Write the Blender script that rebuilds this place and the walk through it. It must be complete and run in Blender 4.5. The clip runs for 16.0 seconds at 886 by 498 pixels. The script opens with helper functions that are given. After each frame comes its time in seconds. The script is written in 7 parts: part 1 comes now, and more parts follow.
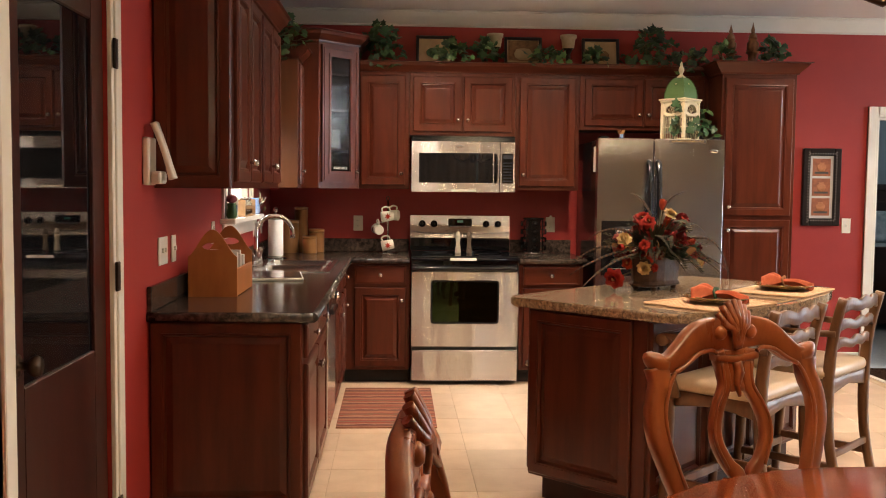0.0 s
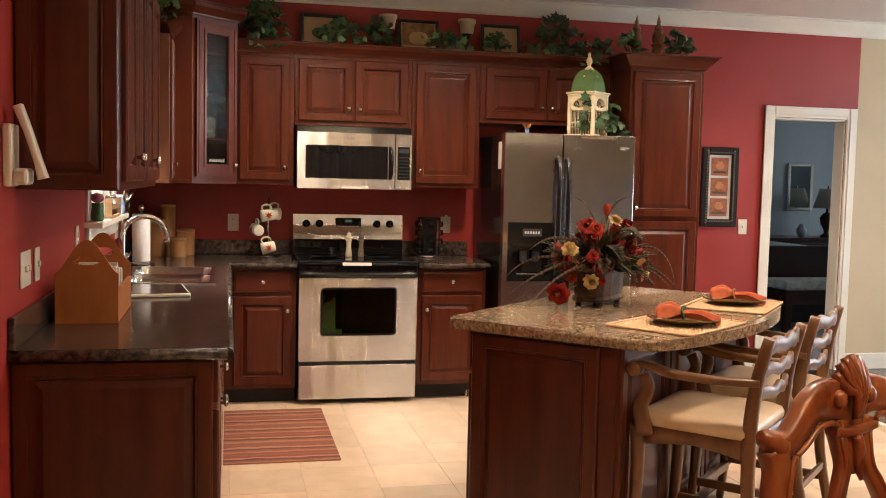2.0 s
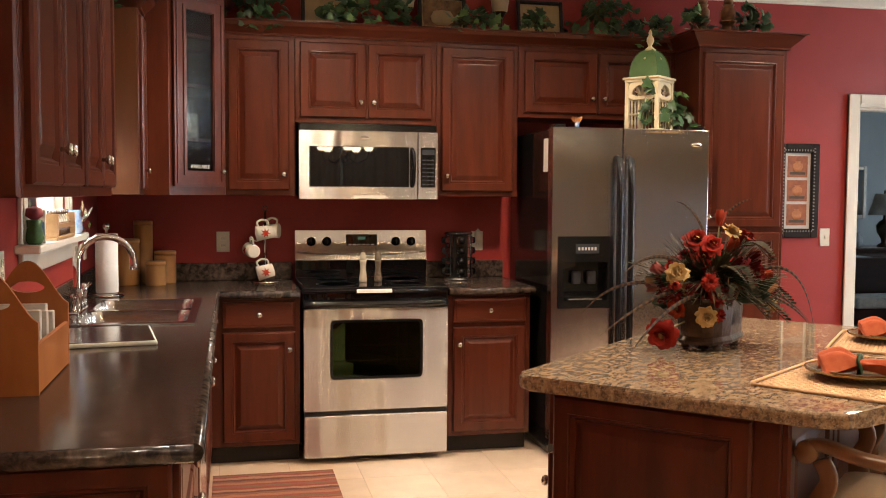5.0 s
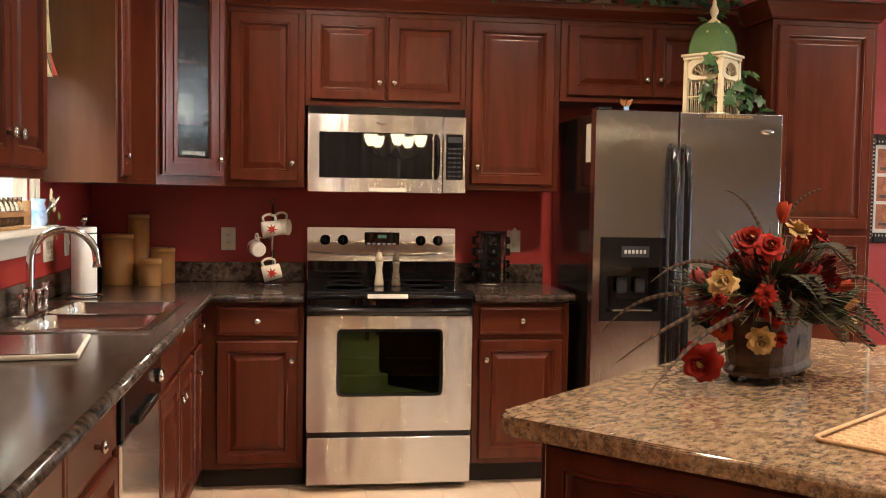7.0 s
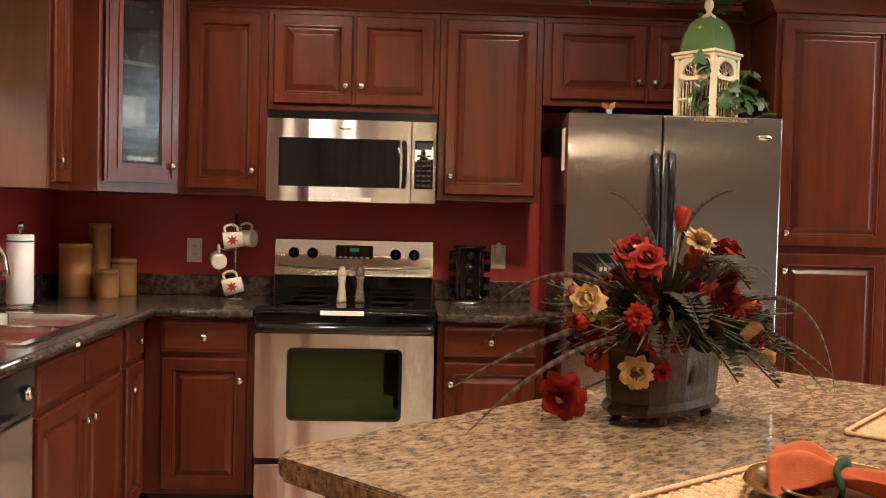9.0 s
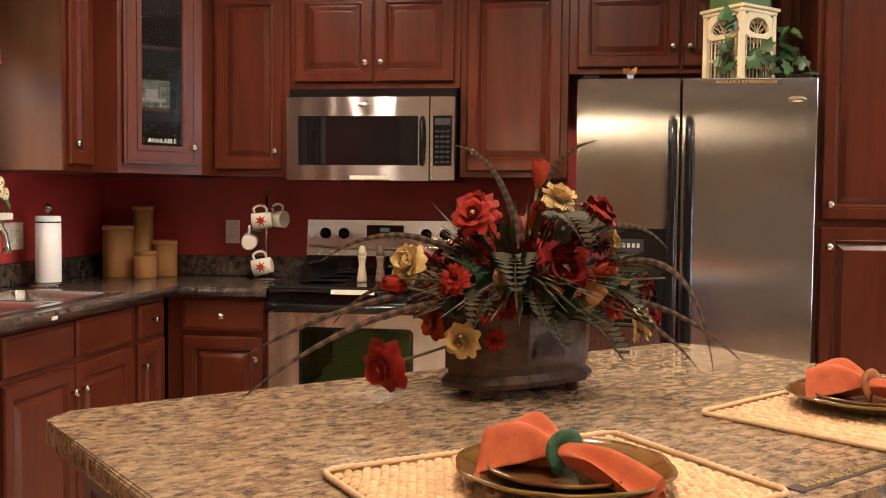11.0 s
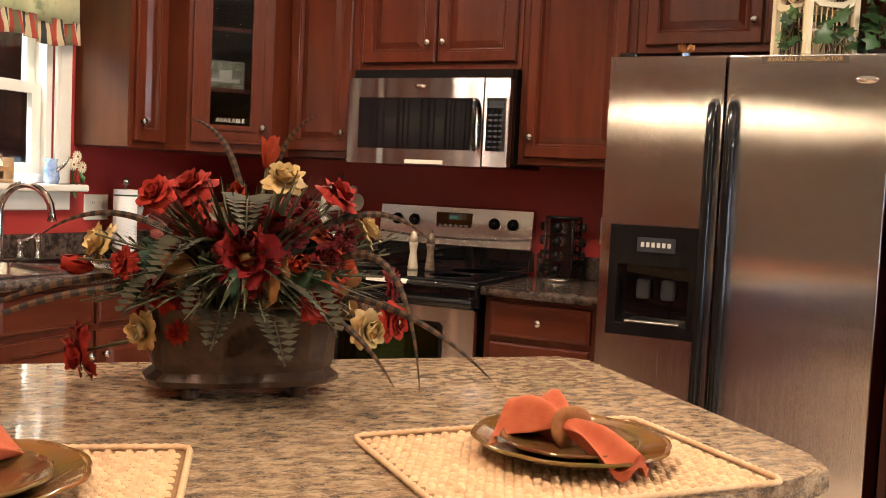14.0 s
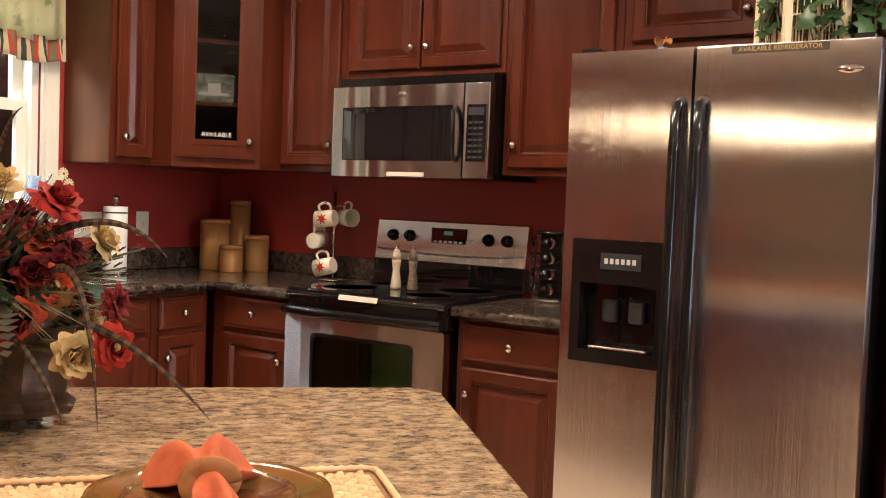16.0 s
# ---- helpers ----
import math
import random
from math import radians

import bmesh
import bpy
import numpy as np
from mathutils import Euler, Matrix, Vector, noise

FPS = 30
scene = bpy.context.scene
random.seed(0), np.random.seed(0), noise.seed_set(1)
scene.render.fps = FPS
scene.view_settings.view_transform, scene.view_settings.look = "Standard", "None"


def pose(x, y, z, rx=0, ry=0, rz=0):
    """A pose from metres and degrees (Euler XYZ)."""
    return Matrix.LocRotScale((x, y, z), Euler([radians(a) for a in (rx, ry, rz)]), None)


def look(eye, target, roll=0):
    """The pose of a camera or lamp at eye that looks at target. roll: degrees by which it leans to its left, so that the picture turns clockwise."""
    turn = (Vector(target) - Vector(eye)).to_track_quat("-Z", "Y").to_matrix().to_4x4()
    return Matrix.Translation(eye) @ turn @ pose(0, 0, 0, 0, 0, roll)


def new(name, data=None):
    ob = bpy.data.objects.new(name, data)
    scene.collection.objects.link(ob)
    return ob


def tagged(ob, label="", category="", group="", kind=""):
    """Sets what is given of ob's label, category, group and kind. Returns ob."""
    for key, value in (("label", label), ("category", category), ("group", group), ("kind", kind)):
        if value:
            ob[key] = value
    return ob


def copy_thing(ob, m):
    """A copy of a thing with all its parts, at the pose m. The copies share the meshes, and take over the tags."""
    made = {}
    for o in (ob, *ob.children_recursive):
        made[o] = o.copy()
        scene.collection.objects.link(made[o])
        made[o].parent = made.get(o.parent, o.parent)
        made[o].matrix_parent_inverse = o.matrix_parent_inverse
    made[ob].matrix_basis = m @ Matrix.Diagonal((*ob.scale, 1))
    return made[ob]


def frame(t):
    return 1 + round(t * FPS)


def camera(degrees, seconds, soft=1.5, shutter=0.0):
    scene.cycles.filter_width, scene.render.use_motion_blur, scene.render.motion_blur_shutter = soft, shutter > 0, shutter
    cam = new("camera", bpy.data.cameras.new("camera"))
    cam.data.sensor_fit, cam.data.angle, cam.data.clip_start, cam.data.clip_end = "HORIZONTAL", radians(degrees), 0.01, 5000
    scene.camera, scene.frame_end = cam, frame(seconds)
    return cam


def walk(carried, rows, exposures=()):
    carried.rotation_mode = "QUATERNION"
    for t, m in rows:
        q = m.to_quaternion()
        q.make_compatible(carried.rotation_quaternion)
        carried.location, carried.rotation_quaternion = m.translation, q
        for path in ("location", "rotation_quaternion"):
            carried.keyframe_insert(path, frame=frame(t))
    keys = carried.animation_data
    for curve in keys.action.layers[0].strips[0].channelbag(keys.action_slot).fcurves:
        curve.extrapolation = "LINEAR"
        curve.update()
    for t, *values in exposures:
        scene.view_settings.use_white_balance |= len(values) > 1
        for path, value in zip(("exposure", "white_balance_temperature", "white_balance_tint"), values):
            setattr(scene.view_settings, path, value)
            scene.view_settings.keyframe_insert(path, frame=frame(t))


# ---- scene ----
cam = camera(50.0, 16.0, soft=1.0)
PATH = [
    (0, (-0.48, -7.335, 1.403), (-0.382, -5.341, 1.274), 0.6),
    (0.5, (-0.6, -7.128, 1.471), (-0.374, -5.146, 1.328), 0.8),
    (1, (-0.643, -6.991, 1.448), (-0.333, -5.019, 1.316), 0.9),
    (1.5, (-0.757, -6.815, 1.411), (-0.365, -4.858, 1.286), 1.1),
    (2, (-0.803, -6.644, 1.451), (-0.363, -4.698, 1.304), 1.3),
    (2.5, (-0.821, -6.413, 1.42), (-0.35, -4.475, 1.267), 1.2),
    (3, (-0.814, -6.21, 1.415), (-0.328, -4.276, 1.256), 1.1),
    (3.5, (-0.819, -6.027, 1.402), (-0.327, -4.095, 1.254), 0.8),
    (4, (-0.795, -5.849, 1.404), (-0.313, -3.913, 1.271), 0.4),
    (4.5, (-0.771, -5.686, 1.408), (-0.307, -3.744, 1.288), 0.3),
    (7, (-0.348, -4.959, 1.358), (-0.076, -2.98, 1.247), 0.9),
    (7.5, (-0.204, -4.859, 1.353), (0.025, -2.874, 1.257), 1.2),
    (8, (-0.039, -4.794, 1.359), (0.142, -2.804, 1.274), 1.5),
    (8.5, (0.088, -4.74, 1.322), (0.231, -2.747, 1.258), 1.6),
    (9, (0.248, -4.68, 1.328), (0.329, -2.683, 1.255), 1.4),
    (9.5, (0.408, -4.617, 1.325), (0.413, -2.619, 1.238), 1.0),
    (10, (0.577, -4.586, 1.313), (0.493, -2.59, 1.216), 0.7),
    (12.5, (1.388, -4.355, 1.226), (0.818, -2.439, 1.149), 1.3),
    (13, (1.549, -4.274, 1.226), (0.884, -2.39, 1.143), 1.6),
    (13.5, (1.664, -4.164, 1.262), (0.918, -2.311, 1.151), 1.9),
    (14, (1.795, -4.042, 1.286), (0.957, -2.231, 1.154), 2.7),
    (14.5, (1.913, -3.935, 1.306), (0.991, -2.165, 1.168), 3.0),
    (15, (2.029, -3.803, 1.316), (1.032, -2.074, 1.185), 3.3),
    (15.5, (2.122, -3.667, 1.304), (1.073, -1.968, 1.191), 3.1),
    (16, (2.192, -3.523, 1.282), (1.114, -1.841, 1.182), 2.2),
]
walk(cam, [(t, look(eye, target, roll)) for t, eye, target, roll in PATH])

# world, sun and lamps
world = bpy.data.worlds.new("sky")
scene.world = world
world.use_nodes = True
wn = world.node_tree
sky = wn.nodes.new("ShaderNodeTexSky")
sky.sky_type = "NISHITA"
sky.sun_disc = False
sky.sun_elevation, sky.sun_rotation = radians(47), radians(30)
wn.links.new(sky.outputs[0], wn.nodes["Background"].inputs[0])
wn.nodes["Background"].inputs[1].default_value = 0.10
sun = new("sun", bpy.data.lights.new("sun", "SUN"))
sun.data.energy, sun.data.angle, sun.data.color = 2.5, radians(0.6), (1, 0.94, 0.85)
sun.matrix_world = look((14, 24, 30), (0, -4, 0))


def area_lamp(name, eye, target, w, h, watts, color):
    ob = new(name, bpy.data.lights.new(name, "AREA"))
    ob.data.shape, ob.data.size, ob.data.size_y = "RECTANGLE", w, h
    ob.data.energy, ob.data.color = watts, color
    ob.matrix_world = look(eye, target)
    return ob


def spot_lamp(x, y, z, watts, color=(1, 0.82, 0.66)):
    ob = new("can_lamp", bpy.data.lights.new("can_lamp", "SPOT"))
    ob.data.energy, ob.data.color, ob.data.spot_size, ob.data.spot_blend = watts, color, radians(155), 0.8
    ob.data.shadow_soft_size = 0.06
    ob.location = (x, y, z)
    return ob


CANS = [(0.9, -1.55), (2.75, -1.55), (0.9, -3.7), (-0.25, -1.3), (2.75, -3.9)]
CEIL = 2.74
for cx, cy in CANS:
    spot_lamp(cx, cy, CEIL - 0.05, 117)
# the chandelier over the dining table
CHX, CHY = 0.49, -5.75
uplight = new("chandelier_uplight", bpy.data.lights.new("chandelier_uplight", "SPOT"))
uplight.data.energy, uplight.data.color, uplight.data.spot_size, uplight.data.spot_blend, uplight.data.shadow_soft_size = 40, (1, 0.785, 0.575), radians(165), 0.6, 0.15
uplight.matrix_world = pose(CHX, CHY, 2.10, 180)
# daylight that falls in through the windows, from the sky above and outside them
area_lamp("window_daylight", (-2.05, -1.49, 2.75), (-0.9, -1.49, 0.95), 1.3, 0.9, 350, (0.9, 0.95, 1))
area_lamp("living_daylight", (6.57, -2.1, 2.37), (0, -2.1, 1.9), 2.3, 0.46, 48, (0.88, 0.94, 1))
area_lamp("living_daylight_low", (6.57, -2.1, 0.95), (0, -2.1, 0.9), 2.3, 1.2, 58, (0.82, 0.89, 1))
# added fill lamp for the bedroom, outside a made-up window
area_lamp("bedroom_fill", (9.2, 2.4, 2.0), (4.5, 2.4, 0.6), 1.8, 1.4, 55, (0.85, 0.92, 1))


# materials
def material(name, color, rough=0.5, metal=0.0, second=None, scale=(6, 6, 6), detail=6.0, lo=0.35, hi=0.65, bump=0.0, bump_scale=60.0,
             coat=0.0, spec=0.5, rand=0.0, rough_var=0.0, distortion=0.0, island=False, transmission=0.0, ior=1.45, emit=None, bump_vec=None):
    m = bpy.data.materials.new(name)
    m.use_nodes = True
    t = m.node_tree
    b = t.nodes["Principled BSDF"]
    b.inputs["Roughness"].default_value = rough
    b.inputs["Metallic"].default_value = metal
    b.inputs["Base Color"].default_value = (*color, 1)
    b.inputs["Coat Weight"].default_value = coat
    b.inputs["Coat Roughness"].default_value = 0.12
    b.inputs["Specular IOR Level"].default_value = spec
    b.inputs["Transmission Weight"].default_value = transmission
    b.inputs["IOR"].default_value = ior
    if emit:
        b.inputs["Emission Color"].default_value = (*emit[0], 1)
        b.inputs["Emission Strength"].default_value = emit[1]
    co = t.nodes.new("ShaderNodeTexCoord")

    def mapped(s):
        mp = t.nodes.new("ShaderNodeMapping")
        mp.inputs["Scale"].default_value = s
        t.links.new(co.outputs["Object"], mp.inputs["Vector"])
        return mp.outputs[0]

    last = None
    if second:
        n = t.nodes.new("ShaderNodeTexNoise")
        n.inputs["Scale"].default_value = 1.0
        n.inputs["Detail"].default_value = detail
        n.inputs["Roughness"].default_value = 0.62
        n.inputs["Distortion"].default_value = distortion
        t.links.new(mapped(scale), n.inputs["Vector"])
        r = t.nodes.new("ShaderNodeValToRGB")
        r.color_ramp.elements[0].position, r.color_ramp.elements[1].position = lo, hi
        r.color_ramp.elements[0].color, r.color_ramp.elements[1].color = (*color, 1), (*second, 1)
        t.links.new(n.outputs[0], r.inputs[0])
        last = r.outputs[0]
        if rough_var:
            mr = t.nodes.new("ShaderNodeMapRange")
            mr.inputs["To Min"].default_value, mr.inputs["To Max"].default_value = rough - rough_var, rough + rough_var
            t.links.new(n.outputs[0], mr.inputs[0])
            t.links.new(mr.outputs[0], b.inputs["Roughness"])
    if rand:
        src = t.nodes.new("ShaderNodeNewGeometry").outputs["Random Per Island"] if island else t.nodes.new("ShaderNodeObjectInfo").outputs["Random"]
        mr = t.nodes.new("ShaderNodeMapRange")
        mr.inputs["To Min"].default_value, mr.inputs["To Max"].default_value = 1 - rand, 1 + rand
        t.links.new(src, mr.inputs[0])
        hs = t.nodes.new("ShaderNodeHueSaturation")
        t.links.new(mr.outputs[0], hs.inputs["Value"])
        if last:
            t.links.new(last, hs.inputs["Color"])
        else:
            hs.inputs["Color"].default_value = (*color, 1)
        last = hs.outputs[0]
    if last:
        t.links.new(last, b.inputs["Base Color"])
    if bump:
        n = t.nodes.new("ShaderNodeTexNoise")
        n.inputs["Scale"].default_value = 1.0
        n.inputs["Detail"].default_value = 4
        t.links.new(mapped(bump_vec or (bump_scale,) * 3), n.inputs["Vector"])
        bp = t.nodes.new("ShaderNodeBump")
        bp.inputs["Strength"].default_value = bump
        bp.inputs["Distance"].default_value = 0.004
        t.links.new(n.outputs[0], bp.inputs["Height"])
        t.links.new(bp.outputs[0], b.inputs["Normal"])
    return m


CHERRY = material("cherry_wood", (0.058, 0.0108, 0.0048), 0.30, second=(0.116, 0.0255, 0.0102), scale=(14, 14, 1.6), detail=8, lo=0.3, hi=0.75, coat=0.12, spec=0.38, rough_var=0.03, rand=0.06, bump=0.012, bump_vec=(160, 160, 8))
CHERRY_H = material("cherry_wood_crossways", (0.058, 0.0108, 0.0048), 0.30, second=(0.116, 0.0255, 0.0102), scale=(1.6, 1.6, 14), detail=8, lo=0.3, hi=0.75, coat=0.12, spec=0.38, rough_var=0.03, rand=0.06, bump=0.012, bump_vec=(8, 8, 160))
CHERRY_DARK = material("dark_cherry_door", (0.024, 0.005, 0.0035), 0.35, second=(0.046, 0.009, 0.005), scale=(10, 10, 1.2), spec=0.35)
KICK = material("toe_kick_black", (0.012, 0.008, 0.007), 0.6, second=(0.02, 0.013, 0.01), scale=(8, 8, 8))
RED = material("red_wall_paint", (0.30, 0.026, 0.020), 0.5, second=(0.34, 0.032, 0.024), scale=(2.2, 2.2, 2.2), bump=0.12, bump_scale=190, rough_var=0.05)
BEIGE = material("beige_wall_paint", (0.50, 0.40, 0.25), 0.6, second=(0.55, 0.44, 0.28), scale=(2, 2, 2), bump=0.12, bump_scale=190)
GREY_WALL = material("grey_blue_wall_paint", (0.30, 0.36, 0.40), 0.65, second=(0.33, 0.39, 0.42), scale=(2, 2, 2), bump=0.1, bump_scale=190)
CEILING = material("ceiling_paint", (0.70, 0.66, 0.60), 0.8, second=(0.75, 0.71, 0.65), scale=(1.4, 1.4, 1.4), bump=0.2, bump_scale=150)
WHITE = material("white_trim_paint", (0.78, 0.74, 0.64), 0.35, second=(0.72, 0.68, 0.58), scale=(3, 3, 3), bump=0.04)
PLASTIC = material("ivory_plastic", (0.72, 0.67, 0.56), 0.35, second=(0.68, 0.63, 0.52), scale=(12, 12, 12))
TILE = material("beige_floor_tile", (0.62, 0.44, 0.29), 0.34, second=(0.72, 0.54, 0.38), scale=(4.5, 4.5, 4.5), detail=8, distortion=0.6, rand=0.07, rough_var=0.08, bump=0.08, bump_scale=30)
GROUT = material("tile_grout", (0.60, 0.43, 0.28), 0.85, second=(0.54, 0.38, 0.24), scale=(20, 20, 20), bump=0.2)
DARK_FLOOR = material("dark_wood_floor", (0.045, 0.022, 0.013), 0.25, second=(0.09, 0.045, 0.025), scale=(18, 1.6, 4), rand=0.2, coat=0.2)
CARPET = material("blue_grey_carpet", (0.34, 0.36, 0.38), 0.95, second=(0.42, 0.44, 0.45), scale=(30, 30, 30), bump=0.7, bump_scale=400)


def steel_material(name, turn, rough, wave, depth, grain=None, cut=0.0, low=(0.55, 0.53, 0.515), high=(0.61, 0.59, 0.575)):
    """Brushed steel: the grain spreads highlights across itself."""
    m = material(name, low, rough, metal=1, second=high, scale=(2.5, 2.5, 2.5), detail=3)
    t = m.node_tree
    b = t.nodes["Principled BSDF"]
    b.inputs["Anisotropic"].default_value = 1.0
    b.inputs["Anisotropic Rotation"].default_value = turn
    g = t.nodes.new("ShaderNodeTangent")
    g.direction_type, g.axis = "RADIAL", "Z"
    t.links.new(g.outputs[0], b.inputs["Tangent"])
    co = t.nodes.new("ShaderNodeTexCoord")
    mp = t.nodes.new("ShaderNodeMapping")
    mp.inputs["Scale"].default_value = wave
    t.links.new(co.outputs["Object"], mp.inputs["Vector"])
    n = t.nodes.new("ShaderNodeTexNoise")
    n.inputs["Scale"].default_value, n.inputs["Detail"].default_value = 1.0, 1.0
    t.links.new(mp.outputs[0], n.inputs["Vector"])
    bp = t.nodes.new("ShaderNodeBump")
    bp.inputs["Strength"].default_value, bp.inputs["Distance"].default_value = 1.0, depth
    t.links.new(n.outputs[0], bp.inputs["Height"])
    last = bp.outputs[0]
    if grain:
        mg = t.nodes.new("ShaderNodeMapping")
        mg.inputs["Scale"].default_value = grain
        t.links.new(co.outputs["Object"], mg.inputs["Vector"])
        ng = t.nodes.new("ShaderNodeTexNoise")
        ng.inputs["Scale"].default_value, ng.inputs["Detail"].default_value = 1.0, 2.0
        t.links.new(mg.outputs[0], ng.inputs["Vector"])
        bg = t.nodes.new("ShaderNodeBump")
        bg.inputs["Strength"].default_value, bg.inputs["Distance"].default_value = 1.0, cut
        t.links.new(ng.outputs[0], bg.inputs["Height"])
        t.links.new(last, bg.inputs["Normal"])
        last = bg.outputs[0]
    t.links.new(last, b.inputs["Normal"])
    return m


STEEL = steel_material("brushed_stainless", 0.25, 0.24, (6, 6, 0.5), 0.022)
STEEL_V = steel_material("brushed_stainless_upright", 0.0, 0.15, (1.1, 1.1, 1.9), 0.005, (1100, 1100, 0.5), 0.00026, (0.66, 0.645, 0.65), (0.72, 0.705, 0.71))
CHROME = material("chrome", (0.75, 0.74, 0.72), 0.10, metal=1, second=(0.7, 0.69, 0.66), scale=(20, 20, 20))
NICKEL = material("brushed_nickel", (0.62, 0.59, 0.54), 0.24, metal=1, second=(0.52, 0.49, 0.44), scale=(60, 60, 60))
BRONZE = material("oil_rubbed_bronze", (0.05, 0.035, 0.025), 0.35, metal=0.9, second=(0.09, 0.06, 0.04), scale=(20, 20, 20))
BLACK = material("black_plastic", (0.006, 0.006, 0.006), 0.13, second=(0.010, 0.009, 0.009), scale=(40, 40, 40))
BLACK_GLASS = material("black_glass", (0.006, 0.006, 0.007), 0.02, second=(0.009, 0.009, 0.01), scale=(5, 5, 5), spec=0.9)
DISPLAY = material("green_display", (0.06, 0.07, 0.06), 0.2, emit=((0.2, 0.6, 0.4), 0.12))
CAVITY = material("oven_enamel", (0.02, 0.022, 0.028), 0.5, second=(0.03, 0.03, 0.035), scale=(20, 20, 20))
LAMINATE = material("dark_laminate_stone", (0.022, 0.016, 0.013), 0.15, second=(0.115, 0.080, 0.062), scale=(34, 34, 34), detail=10, lo=0.40, hi=0.70, rough_var=0.05, distortion=0.4)
GREY_PRINT = material("grey_print", (0.55, 0.53, 0.5), 0.4)
DARK_PRINT = material("dark_print", (0.06, 0.045, 0.035), 0.5)
GOLD_PRINT = material("gold_print", (0.45, 0.30, 0.12), 0.4)


def granite_material():
    """Tan and brown drifts a few centimetres long, grey-black flecks and pale grains on a polished face."""
    m = bpy.data.materials.new("speckled_granite")
    m.use_nodes = True
    t = m.node_tree
    b = t.nodes["Principled BSDF"]
    b.inputs["Roughness"].default_value = 0.06
    b.inputs["Specular IOR Level"].default_value = 0.42
    co = t.nodes.new("ShaderNodeTexCoord")

    def noise(scale, turn, detail, rough, distortion, at=(0, 0, 0)):
        mp = t.nodes.new("ShaderNodeMapping")
        mp.inputs["Scale"].default_value = scale
        mp.inputs["Location"].default_value = at
        mp.inputs["Rotation"].default_value = (0, 0, radians(turn))
        t.links.new(co.outputs["Object"], mp.inputs["Vector"])
        n = t.nodes.new("ShaderNodeTexNoise")
        n.inputs["Scale"].default_value, n.inputs["Detail"].default_value, n.inputs["Distortion"].default_value = 1.0, detail, distortion
        n.inputs["Roughness"].default_value = rough
        t.links.new(mp.outputs[0], n.inputs["Vector"])
        return n.outputs[0]

    def ramp(src, *stops):
        r = t.nodes.new("ShaderNodeValToRGB")
        e = r.color_ramp.elements
        while len(e) < len(stops):
            e.new(0.5)
        for x, (p, c) in zip(e, stops):
            x.position, x.color = p, (*c, 1)
        t.links.new(src, r.inputs[0])
        return r.outputs[0]

    def over(low, high, fac):
        mx = t.nodes.new("ShaderNodeMix")
        mx.data_type = "RGBA"
        t.links.new(fac, mx.inputs[0])
        t.links.new(low, mx.inputs[6])
        t.links.new(high, mx.inputs[7])
        return mx.outputs[2]

    drift = ramp(noise((32, 50, 50), 22, 6, 0.70, 0.35), (0.30, (0.13, 0.082, 0.050)), (0.43, (0.25, 0.160, 0.092)), (0.54, (0.38, 0.260, 0.155)), (0.70, (0.50, 0.37, 0.24)))
    grey = ramp(noise((70, 120, 110), 30, 4, 0.7, 0.2, (3, 1, 7)), (0.35, (0.045, 0.035, 0.030)), (0.65, (0.15, 0.115, 0.09)))
    where = ramp(noise((34, 66, 60), 24, 7, 0.74, 0.3, (9, 4, 2)), (0.48, (0, 0, 0)), (0.59, (0.85, 0.85, 0.85)))
    grain = ramp(noise((240, 240, 240), 0, 2, 0.5, 0.0, (5, 5, 1)), (0.60, (0, 0, 0)), (0.68, (0.55, 0.55, 0.55)))
    pale = ramp(noise((90, 90, 90), 0, 2, 0.5, 0.0), (0.4, (0.42, 0.32, 0.22)), (0.6, (0.56, 0.45, 0.32)))
    t.links.new(over(over(drift, grey, where), pale, grain), b.inputs["Base Color"])
    return m


GRANITE = granite_material()


def glass_material(name, tint, rough=0.02, bumpy=0.0):
    m = bpy.data.materials.new(name)
    m.use_nodes = True
    t = m.node_tree
    b = t.nodes["Principled BSDF"]
    b.inputs["Base Color"].default_value = (*tint, 1)
    b.inputs["Roughness"].default_value = rough
    b.inputs["Transmission Weight"].default_value = 1
    b.inputs["IOR"].default_value = 1.45
    if bumpy:
        co = t.nodes.new("ShaderNodeTexCoord")
        n = t.nodes.new("ShaderNodeTexNoise")
        n.inputs["Scale"].default_value, n.inputs["Detail"].default_value = 95, 3.0
        t.links.new(co.outputs["Object"], n.inputs["Vector"])
        bp = t.nodes.new("ShaderNodeBump")
        bp.inputs["Strength"].default_value, bp.inputs["Distance"].default_value = bumpy, 0.004
        t.links.new(n.outputs[0], bp.inputs["Height"])
        t.links.new(bp.outputs[0], b.inputs["Normal"])
    return m


GLASS = glass_material("clear_glass", (0.95, 0.97, 0.96))
SEEDED = glass_material("rain_textured_glass", (0.26, 0.27, 0.28), 0.0, 0.17)
OVEN_GLASS = glass_material("green_coated_oven_glass", (0.10, 0.12, 0.10), 0.0)
OVEN_GLASS.node_tree.nodes["Principled BSDF"].inputs["Specular Tint"].default_value = (0.55, 1.0, 0.42, 1)
OVEN_GLASS.node_tree.nodes["Principled BSDF"].inputs["IOR"].default_value = 1.75


# mesh helpers
def quad_box(bm, x0, y0, z0, x1, y1, z1, bevel=0.0, seg=1):
    g = bmesh.ops.create_cube(bm, size=1.0)["verts"]
    for v in g:
        v.co = ((x0 + x1) / 2 + v.co.x * abs(x1 - x0), (y0 + y1) / 2 + v.co.y * abs(y1 - y0), (z0 + z1) / 2 + v.co.z * abs(z1 - z0))
    if bevel:
        es = list({e for v in g for e in v.link_edges})
        bmesh.ops.bevel(bm, geom=es, offset=bevel, segments=seg, affect="EDGES", profile=0.5)
    return bm


